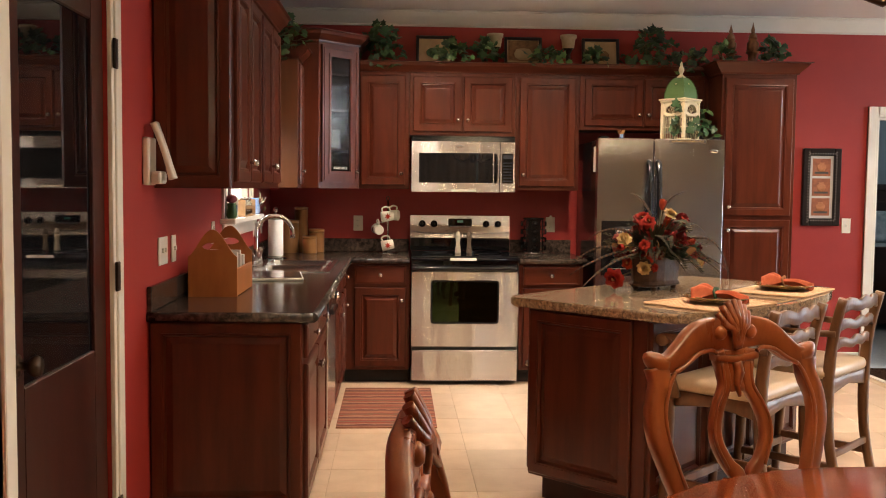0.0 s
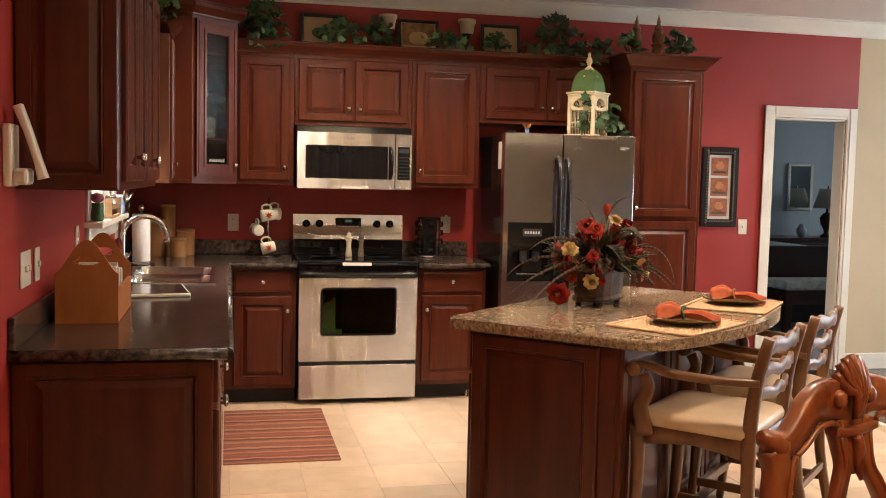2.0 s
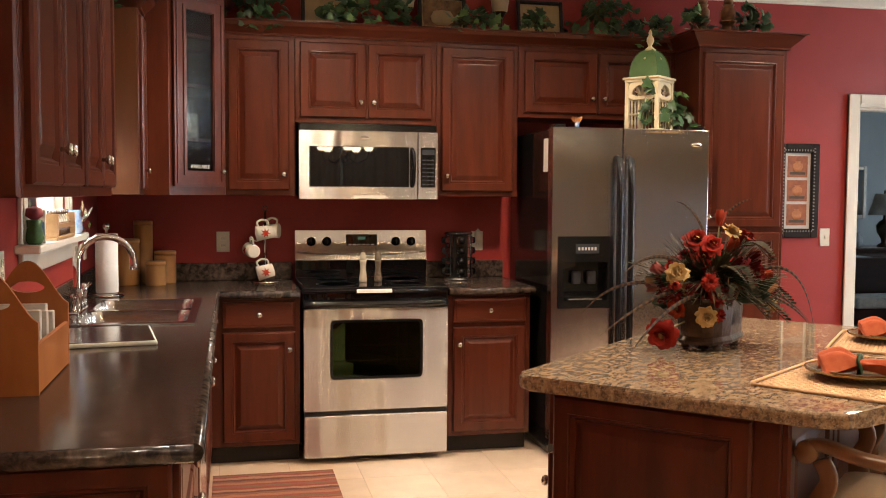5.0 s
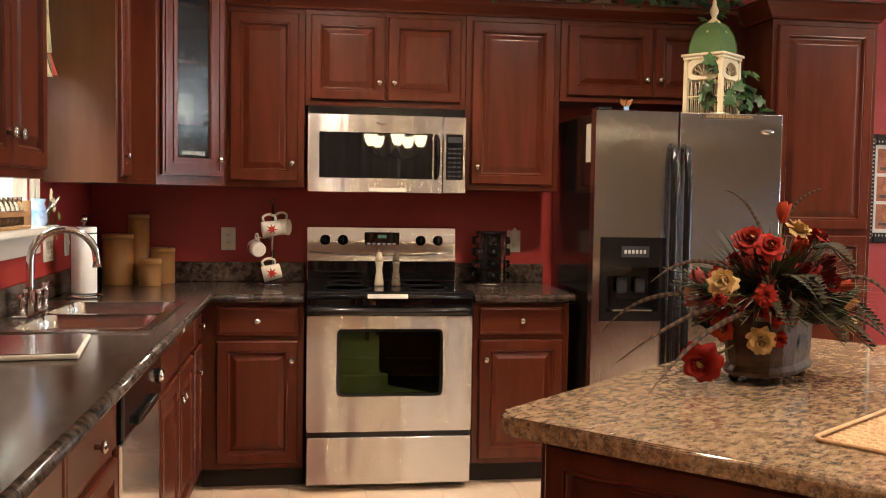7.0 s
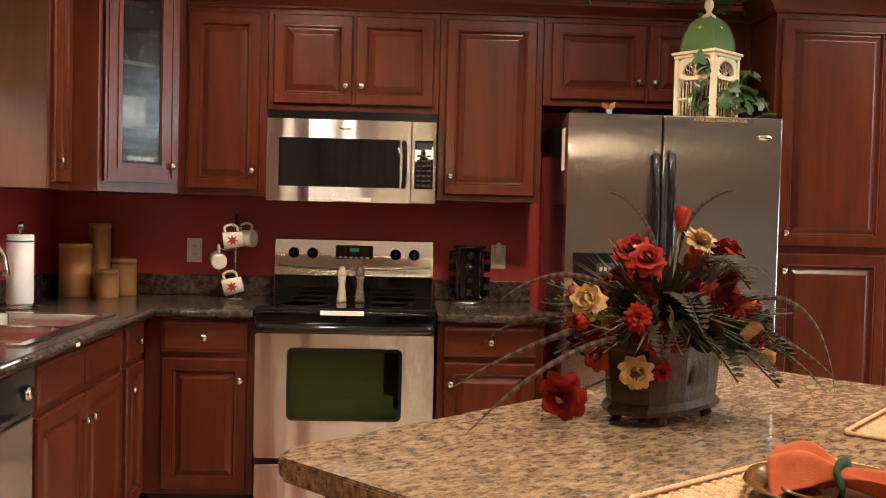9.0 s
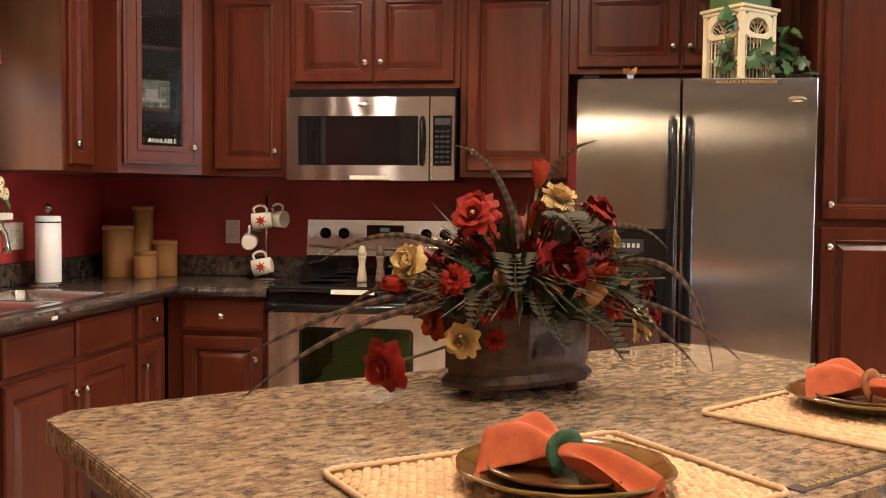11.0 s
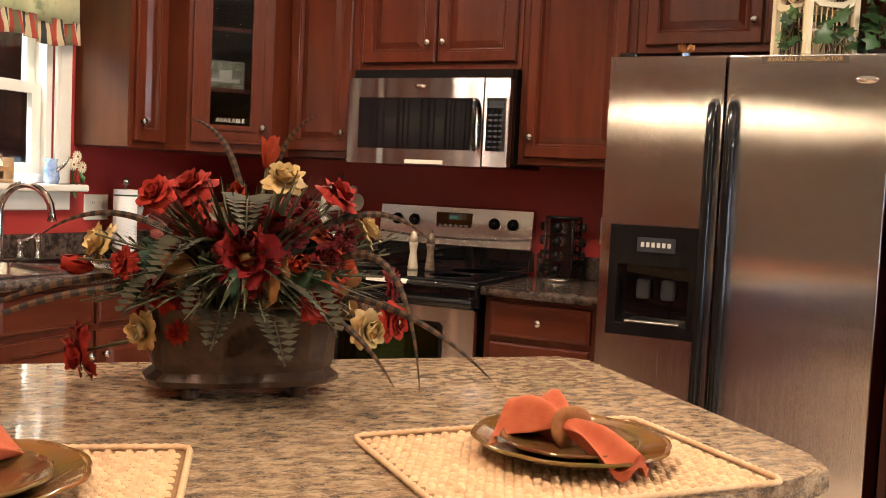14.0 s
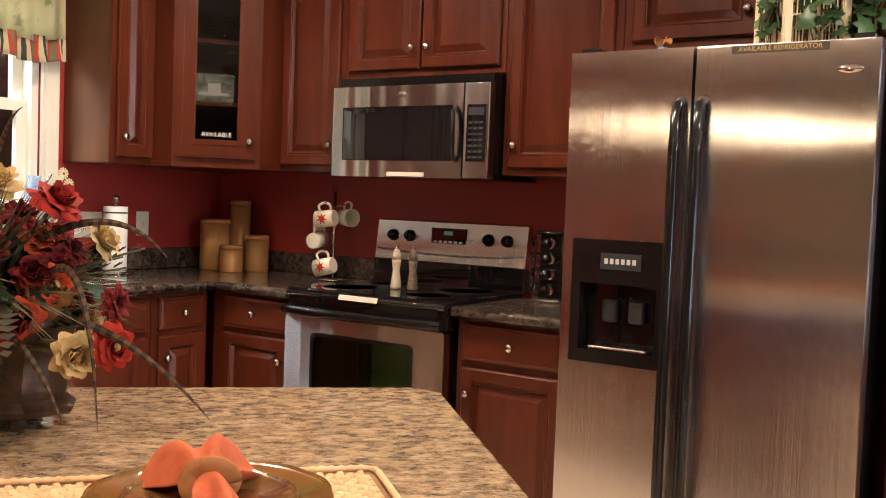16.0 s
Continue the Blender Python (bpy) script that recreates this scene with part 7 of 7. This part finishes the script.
# birdcage on the refrigerator
CAGE = material("cream_cage_paint", (0.72, 0.62, 0.40), 0.45, second=(0.64, 0.53, 0.32), scale=(16, 16, 16), bump=0.05)
DOME = material("green_dome_paint", (0.075, 0.145, 0.045), 0.35, second=(0.10, 0.18, 0.06), scale=(12, 12, 12), coat=0.2)
ZF = 1.7505
bc = thing("birdcage", pose(1.535, -0.60, 1.7455, 0, 0, 40), "cream wooden birdcage with green dome roof", "birdcage")
S = 0.088
part("floor_board", boxed(-S - 0.015, -S - 0.015, 0, S + 0.015, S + 0.015, 0.022, 0.003), CAGE, bc)
for sx in (-1, 1):
    for sy in (-1, 1):
        part("corner_post", boxed(sx * S - 0.011, sy * S - 0.011, 0.0225, sx * S + 0.011, sy * S + 0.011, 0.275, 0.002), CAGE, bc)
part("cornice", quad_box(boxed(-S - 0.022, -S - 0.022, 0.290, S + 0.022, S + 0.022, 0.303, 0.003), -S - 0.014, -S - 0.014, 0.2755, S + 0.014, S + 0.014, 0.2895, 0.003), CAGE, bc)
for k in range(4):
    rot = pose(0, 0, 0, 0, 0, 90 * k)
    n = 20
    outer, inner = [], []
    for i in range(n):
        a = 2 * math.pi * i / n
        c, s = math.cos(a), math.sin(a)
        q = 1 / max(abs(c), abs(s))
        outer.append((c * q * (S - 0.0115), 0.228 + s * q * 0.047))
        inner.append((c * 0.058, 0.215 + (s * 0.045 if s > 0 else s * 0.018)))
    part("arch_panel", ring_plate(outer, inner, -S - 0.008, -S + 0.004), CAGE, bc).matrix_basis = rot
    for i in range(7):
        x = -0.06 + 0.02 * i
        part("bar", sweep([(x, -S, 0.0225), (x, -S, 0.182)], 0.0022, 5), CAGE, bc).matrix_basis = rot
    part("cross_bar", boxed(-S + 0.0115, -S - 0.004, 0.10, S - 0.0115, -S + 0.002, 0.106), CAGE, bc).matrix_basis = rot
    for i in range(5):
        a = radians(30 + 30 * i)
        part("fan_bar", sweep([(0, -S, 0.20), (0.054 * math.cos(a), -S, 0.205 + 0.05 * math.sin(a))], 0.002, 5), CAGE, bc).matrix_basis = rot
SD = 0.081
bm = bmesh.new()
rings = []
for i in range(9):
    a = math.pi / 2 * i / 8
    r = SD * math.cos(a) ** 0.85
    rings.append([bm.verts.new((sx * r, sy * r, 0.3055 + 0.155 * math.sin(a))) for sx, sy in ((-1, -1), (1, -1), (1, 1), (-1, 1))])
for a, b in zip(rings, rings[1:]):
    for k in range(4):
        bm.faces.new((a[k], a[(k + 1) % 4], b[(k + 1) % 4], b[k]))
dm = part("dome", bm, DOME, bc, "green ribbed dome roof")
for sx, sy in ((-1, -1), (1, -1), (1, 1), (-1, 1)):
    part("rib", sweep([(sx * (SD + 0.001) * math.cos(a) ** 0.85, sy * (SD + 0.001) * math.cos(a) ** 0.85, 0.3055 + 0.156 * math.sin(a)) for a in [math.pi / 2 * i / 8 * 0.97 for i in range(9)]], 0.003, 6), DOME, dm)
for k in range(4):
    part("roof_stud", lathe([(0.008, 0), (0.006, 0.006), (0, 0.008)], 10), CAGE, dm).matrix_basis = pose(0, 0, 0, 0, 0, 90 * k) @ pose(0, -0.061, 0.405, 50)
part("finial", lathe([(0.030, 0.448), (0.031, 0.460), (0.013, 0.474), (0.010, 0.482), (0.021, 0.505), (0.019, 0.520), (0.008, 0.542), (0.010, 0.552), (0.004, 0.566), (0, 0.570)], 16), CAGE, bc)
ivy(1.60, -0.70, 1.7455, 0.09, 0.03, 0.12, 6, 0.2, 0.0, "ivy sprig climbing the birdcage")
ivy(1.46, -0.72, 1.7455, 0.05, 0.02, 0.22, 7, 0.2, 0.0, "ivy sprig climbing the birdcage front")
ivy(1.72, -0.60, 1.7455, 0.09, 0.05, 0.20, 9, 0.4, 0.0, "ivy trailing beside the birdcage")
fg = thing("small_figurine", pose(1.115, -0.60, 1.7455), "tiny vase with tan dried flowers on the refrigerator", "vase")
part("vase", lathe([(0.014, 0), (0.018, 0.012), (0.012, 0.035), (0.015, 0.05)], 12), BLUEP, fg)
for i in range(5):
    bm = bmesh.new()
    a = i * 1.256
    petal(bm, facing(Vector((0, 0, 0.05)), (math.cos(a), math.sin(a), 1.2)), 0.045, 0.028, 0.2, 0.3)
    part("petal", bm, RUST, fg)

# framed triptych beside the pantry
SILVER = material("silver_bead", (0.5, 0.48, 0.44), 0.35, metal=0.8, second=(0.4, 0.38, 0.34), scale=(60, 60, 60))
pf = thing("wall_picture", pose(2.845, -0.001, 1.135), "black frame with silver studs and three pottery prints", "picture")
w, h, fw = 0.305, 0.605, 0.058
for a, b, c, d in ((-w / 2, 0, -w / 2 + fw, h), (w / 2 - fw, 0, w / 2, h), (-w / 2 + fw, 0, w / 2 - fw, fw), (-w / 2 + fw, h - fw, w / 2 - fw, h)):
    part("frame_bar", boxed(a, -0.032, b, c, -0.001, d, 0.006), BLACKW, pf)
stud_bm = boxed(-0.006, -0.0355, -0.004, 0.006, -0.0325, 0.004, 0.002)
STUD = part("stud", stud_bm, SILVER, pf)
STUD.location = (-w / 2 + 0.04, 0, 0.03)
for i in range(1, 26):
    for sx in (-1, 1):
        shared("stud", STUD.data, pf, pose(sx * (w / 2 - 0.042), 0, 0.03 + i * 0.0218))
for i in range(11):
    for z in (0.042, h - 0.042):
        shared("stud", STUD.data, pf, pose(-0.1 + i * 0.02, 0, z, 0, 90))
SILV_MAT = material("silver_mat_board", (0.52, 0.5, 0.46), 0.5, second=(0.58, 0.56, 0.52), scale=(12, 12, 12))
part("mat_board", boxed(-w / 2 + fw, -0.012, fw, w / 2 - fw, -0.004, h - fw), SILV_MAT, pf)
TERRA = material("terracotta_print", (0.36, 0.12, 0.05), 0.6, second=(0.24, 0.08, 0.035), scale=(24, 24, 24))
URN = material("urn_print", (0.50, 0.20, 0.08), 0.6, second=(0.36, 0.13, 0.05), scale=(30, 30, 30))
for i in range(3):
    z = 0.085 + i * 0.155
    q = part("pottery_print", boxed(-0.072, -0.0140, z - 0.006, 0.072, -0.0125, z + 0.131), TERRA, pf)
    part("urn", lathe([(0.018, 0), (0.036, 0.03), (0.034, 0.05), (0.016, 0.062), (0.022, 0.072)], 16, sy=0.02, at=(0, -0.0152, z + 0.028)), URN, q)
    part("shadow_band", boxed(-0.055, -0.0152, z + 0.012, 0.055, -0.0142, z + 0.028), DARK_PRINT, q)

# rug
rug = thing("rug", pose(-0.53, -1.33, 0.0005), "rust and brown striped cotton rug on the tiles", "rug")
bm = bmesh.new()
n = 60
up = []
for i in range(n + 1):
    y = -0.545 + 1.09 * i / n
    up.append([bm.verts.new((x, y, 0.008 + 0.0012 * math.sin(i * 2.1))) for x in (-0.295, -0.1, 0.1, 0.295)])
lo = [[bm.verts.new((v.co.x, v.co.y, 0.0)) for v in r] for r in up]
for i in range(n):
    for k in range(3):
        bm.faces.new((up[i][k], up[i][k + 1], up[i + 1][k + 1], up[i + 1][k]))
        bm.faces.new((lo[i][k], lo[i + 1][k], lo[i + 1][k + 1], lo[i][k + 1]))
    bm.faces.new((lo[i][0], up[i][0], up[i + 1][0], lo[i + 1][0]))
    bm.faces.new((lo[i][3], lo[i + 1][3], up[i + 1][3], up[i][3]))
for r, q in ((up[0], lo[0]), (up[-1], lo[-1])):
    for k in range(3):
        bm.faces.new((r[k], r[k + 1], q[k + 1], q[k]))
part("weave", bm, RUGM, rug)

# ceiling lights and the chandelier over the dining table
LAMPGLOW = material("warm_lamp_glass", (0.9, 0.8, 0.6), 0.4, emit=((1, 0.75, 0.46), 30.0))
for cx, cy in CANS:
    t = thing("recessed_light", pose(cx, cy, CEIL), "white recessed ceiling light, lit", "ceiling light", "recessed ceiling lights")
    part("trim_ring", lathe([(0.095, -0.001), (0.095, -0.008), (0.075, -0.012), (0.07, -0.004)], 28), WHITE, t)
    part("bulb", lathe([(0.0, -0.0042), (0.068, -0.0042), (0.068, -0.002)], 24), LAMPGLOW, t)
chd = thing("chandelier", pose(CHX, CHY, 0), "bronze chandelier with lit glass shades over the table", "chandelier")
part("canopy", lathe([(0.07, CEIL - 0.03), (0.07, CEIL - 0.002)], 20), BRONZE, chd)
part("stem", sweep([(0, 0, 1.780), (0, 0, CEIL - 0.03)], 0.010, 8), BRONZE, chd)
part("hub", lathe([(0.0, 1.720), (0.03, 1.740), (0.05, 1.790), (0.03, 1.860), (0.015, 1.900)], 18), BRONZE, chd)
for i in range(5):
    a = 2 * math.pi * i / 5 + 0.3
    c, s = math.cos(a), math.sin(a)
    arm = part("arm", sweep([(0.04 * c, 0.04 * s, 1.790), (0.14 * c, 0.14 * s, 1.730), (0.25 * c, 0.25 * s, 1.780), (0.27 * c, 0.27 * s, 1.860)], 0.008, 8), BRONZE, chd)
    part("shade", lathe([(0.03, 1.865), (0.055, 1.900), (0.07, 1.980), (0.068, 1.980), (0.052, 1.905), (0.02, 1.870)], 20, at=(0.27 * c, 0.27 * s, 0)), LAMPGLOW, arm)

# windows of the dining and living side
def wide_window(name, m, w, z0, z1, panes, label):
    t = thing(name, m, label, "window", kind="structure")
    for x0, a, x1, b in ((0.001, z0 + 0.001, 0.06, z1 - 0.001), (w - 0.06, z0 + 0.001, w - 0.001, z1 - 0.001), (0.0605, z1 - 0.06, w - 0.0605, z1 - 0.001), (0.0605, z0 + 0.001, w - 0.0605, z0 + 0.06)):
        part("frame", boxed(x0, 0.03, a, x1, 0.09, b), WHITE, t)
    for i in range(1, panes):
        x = w * i / panes
        part("mullion", boxed(x - 0.025, 0.035, z0 + 0.0605, x + 0.025, 0.085, z1 - 0.0605), WHITE, t)
    part("pane", boxed(0.0605, 0.055, z0 + 0.0605, w - 0.0605, 0.06, z1 - 0.0605), GLASS, t).visible_shadow = False
    return t


wide_window("window_2", pose(2.1, YS, 0, 0, 0, 180), 2.4, 0.45, 2.2, 3, "wide white dining room window")
wide_window("window_3", pose(XE, -0.9, 0, 0, 0, -90), 2.4, 0.3, 1.60, 2, "wide white living room window")
wide_window("window_5", pose(XE, -0.9, 0, 0, 0, -90), 2.4, 2.12, 2.62, 3, "white transom window above the living room window")
GRASS = material("lawn", (0.045, 0.085, 0.022), 0.9, second=(0.07, 0.12, 0.03), scale=(1.5, 1.5, 1.5), bump=0.5, bump_scale=30)
setting("ground", boxed(-400, -400, -0.45, 400, 400, -0.30), GRASS, "green lawn round the house", "ground")
CURT = material("beige_drape", (0.40, 0.30, 0.18), 0.9, second=(0.46, 0.36, 0.22), scale=(8, 8, 8), bump=0.3, bump_scale=400)
for x, w in ((2.55, 1.72), (0.80, 1.72)):
    t = thing("drape", pose(x, YS + 0.12, 0, 0, 0, 180), "long beige drape drawn over the dining window", "curtain", "dining window drapes")
    part("cloth", wavy_cloth(0.0, w, 2.45, 0.03, 0.0, 0.07, 11, n=160), CURT, t)
rod = thing("curtain_rod", pose(0, YS + 0.06, 2.46), "bronze curtain rod above the dining window", "curtain rod")
part("pole", sweep([(-1.0, 0, 0), (2.65, 0, 0)], 0.014, 10), BRONZE, rod)
for x in (-0.95, 2.6):
    part("bracket", boxed(x - 0.01, -0.059, -0.02, x + 0.01, 0.0, 0.02), BRONZE, rod)

# ---- bedroom beyond the doorway ----
BX0, BX1, BY1 = 2.4, 8.6, 4.2
wall_with_holes("wall_bedroom_north", GREY_WALL, "x", BY1, T, BX0, BX1, CEIL, [], "grey-blue bedroom wall")
wall_with_holes("wall_bedroom_west", GREY_WALL, "y", BX0 - T, T, 0.12, BY1 + T, CEIL, [], "grey-blue bedroom side wall")
wall_with_holes("wall_bedroom_east", GREY_WALL, "y", BX1, T, 0.12, BY1 + T, CEIL, [(1.5, 3.3, 0.8, 2.2)], "grey-blue bedroom end wall")
wall_with_holes("wall_bedroom_south", GREY_WALL, "x", T + 0.001, 0.02, BX0, BX1, CEIL, [(3.29, 3.92, 0.0, 1.985)], "grey-blue bedroom wall round the doorway")
setting("bedroom_ceiling", boxed(BX0 - T, T + 0.001, CEIL, BX1 + T, BY1 + T, CEIL + 0.1), CEILING, "white bedroom ceiling", "ceiling")
setting("bedroom_floor", boxed(BX0 - T, 0.0, -0.1, BX1 + T, BY1 + T, 0.004), CARPET, "blue-grey bedroom carpet", "floor")
# unseen window, added only as an opening for the bedroom lamp
wide_window("window_4", pose(BX1, 3.3, 0, 0, 0, -90), 1.8, 0.8, 2.2, 2, "added white window, out of view, for the bedroom fill lamp")
DKW = material("dark_bedroom_wood", (0.022, 0.008, 0.006), 0.3, second=(0.04, 0.014, 0.009), scale=(4, 4, 12), coat=0.3)
LINEN = material("pale_blue_linen", (0.50, 0.54, 0.56), 0.9, second=(0.30, 0.36, 0.40), scale=(14, 14, 14), bump=0.4, bump_scale=60)
bed = thing("bed", pose(4.80, 2.25, 0), "dark wooden bed with pale patterned bedding", "bed")
part("headboard", quad_box(quad_box(boxed(-0.85, 1.78, 0, 0.85, 1.86, 1.42, 0.01), -0.92, 1.74, 1.42, 0.92, 1.88, 1.50, 0.015), -0.89, 1.76, 1.36, 0.89, 1.779, 1.41), DKW, bed)
for i in range(4):
    part("headboard_panel", ring_panel(-0.80 + i * 0.41, 1.0, -0.43 + i * 0.41, 1.34, 1.779, [(0, 0), (0, 0.012), (0.03, 0.012), (0.045, 0.003), (0.07, 0.010)]), DKW, bed)
part("footboard", boxed(-0.85, -0.36, 0.08, 0.85, -0.29, 0.86, 0.012), DKW, bed)
part("side_rail", boxed(0.80, -0.29, 0.22, 0.85, 1.78, 0.42), DKW, bed)
part("side_rail", boxed(-0.85, -0.29, 0.22, -0.80, 1.78, 0.42), DKW, bed)
part("mattress", boxed(-0.79, -0.28, 0.25, 0.79, 1.76, 0.80, 0.06, 3), LINEN, bed)
for x in (-0.40, 0.42):
    p = thing("pillow", pose(4.80 + x, 3.75, 0.80, 60), "patterned pale blue pillow against the headboard", "pillow", "bed pillows")
    part("cushion", boxed(-0.32, 0.0, -0.10, 0.32, 0.42, 0.08, 0.07, 3), LINEN, p)
bench = thing("bed_bench", pose(4.95, 1.55, 0), "dark bench with pale cushion at the bed", "bench")
part("cushion", boxed(-0.62, -0.2, 0.47, 0.62, 0.2, 0.56, 0.03, 3), LINEN, bench)
part("frame", boxed(-0.60, -0.18, 0.33, 0.60, 0.18, 0.4695, 0.01), DKW, bench)
for x in (-0.56, 0.56):
    for y in (-0.15, 0.15):
        part("leg", boxed(x - 0.035, y - 0.03, 0.004, x + 0.035, y + 0.03, 0.3295, 0.006), DKW, bench)
dr = thing("dresser", pose(6.35, 3.90, 0), "dark wooden dresser against the bedroom wall", "dresser")
part("body", boxed(-0.85, -0.24, 0.004, 0.85, 0.25, 0.80, 0.006), DKW, dr)
part("top", boxed(-0.88, -0.27, 0.8005, 0.88, 0.27, 0.835, 0.008), DKW, dr)
for i in range(3):
    for k in range(2):
        d = part("drawer", ring_panel(-0.80 + k * 0.81, 0.10 + i * 0.23, -0.01 + k * 0.81, 0.31 + i * 0.23, -0.241, [(0, 0), (0, 0.012), (0.02, 0.016)]), DKW, dr)
        knob(d, -0.40 + k * 0.81, -0.257, 0.205 + i * 0.23)
lamp = thing("table_lamp", pose(6.46, 3.85, 0.8355), "bronze urn table lamp with cream shade", "lamp")
part("base", lathe([(0.07, 0), (0.07, 0.02), (0.025, 0.05), (0.03, 0.09), (0.075, 0.17), (0.085, 0.24), (0.05, 0.29), (0.015, 0.31), (0.012, 0.38)], 24), BRONZE, lamp)
SHADE = material("cream_lamp_shade", (0.40, 0.37, 0.32), 0.9, second=(0.46, 0.43, 0.37), scale=(30, 30, 30))
part("shade", lathe([(0.17, 0.36), (0.10, 0.60), (0.097, 0.60), (0.167, 0.36), (0.17, 0.36)], 28), SHADE, lamp)
part("finial", lathe([(0.008, 0.58), (0.01, 0.63), (0, 0.645)], 10), BRONZE, lamp)
vs = thing("small_vase", pose(6.12, 3.85, 0.8355), "small pale glass vase on the dresser", "vase")
part("body", lathe([(0.03, 0), (0.06, 0.04), (0.065, 0.09), (0.03, 0.14), (0.035, 0.16)], 18), LINEN, vs)
mir = thing("wall_mirror", pose(6.28, BY1 - 0.001, 1.15), "silver framed mirror on the bedroom wall", "mirror")
w, h, fw = 0.36, 0.60, 0.04
for a, b, c, d in ((-w / 2, 0, -w / 2 + fw, h), (w / 2 - fw, 0, w / 2, h), (-w / 2 + fw, 0, w / 2 - fw, fw), (-w / 2 + fw, h - fw, w / 2 - fw, h)):
    part("frame_bar", boxed(a, -0.03, b, c, -0.001, d, 0.005), SILVER, mir)
part("glass", boxed(-w / 2 + fw, -0.014, fw, w / 2 - fw, -0.004, h - fw), material("mirror_glass", (0.8, 0.82, 0.82), 0.02, metal=1), mir)

# ---- floor tiles, last ----
PITCH = 0.348
tile_bm = boxed(-0.1730, -0.1730, -0.006, 0.1730, 0.1730, 0.0, 0.0015)
TILE_MESH = bpy.data.meshes.new("tile")
tile_bm.to_mesh(TILE_MESH)
tile_bm.free()
TILE_MESH.materials.append(TILE)
X_END = 3.12
rest = bmesh.new()
ncount = 0
for i in range(-4, 10):
    for j in range(-20, 9):
        x, y = -0.10 + PITCH * (i + 0.5), -2.33 + PITCH * (j + 0.5)
        if y > 0.1 or y < YS - 0.1:
            continue
        if x + 0.17 > X_END + 0.12:
            continue
        if y > -6.1 and ncount < 299:
            ncount += 1
            shared("tile", TILE_MESH, floor, pose(x, y, 0, 0, 0, 90 * ((i * 7 + j * 3) % 4)))
        else:
            quad_box(rest, x - 0.1727, y - 0.1727, -0.008, x + 0.1727, y + 0.1727, 0.0)
tagged(part("tile_field", rest, TILE, floor), kind="stuff")
wood = bmesh.new()
for i in range(27):
    x = 3.16 + 0.125 * i
    y = YS
    k = i * 0.37 % 1.0
    while y < 0:
        y1 = min(0.0, y + 0.9 + k)
        quad_box(wood, x + 0.001, y + 0.001, -0.008, x + 0.123, y1 - 0.001, 0.001)
        y = y1
        k = (k * 1.7 + 0.31) % 1.0
WOODF = setting("hall_floor", boxed(3.15, YS, -0.0025, XE, 0.0, -0.0015), DARK_FLOOR, "dark wood plank floor of the living room", "floor")
tagged(part("plank_field", wood, DARK_FLOOR, WOODF), kind="stuff")
setting("floor_transition", boxed(3.115, YS + 0.1, -0.004, 3.16, -0.02, 0.006, 0.002), WHITE, "light floor transition strip", "trim")
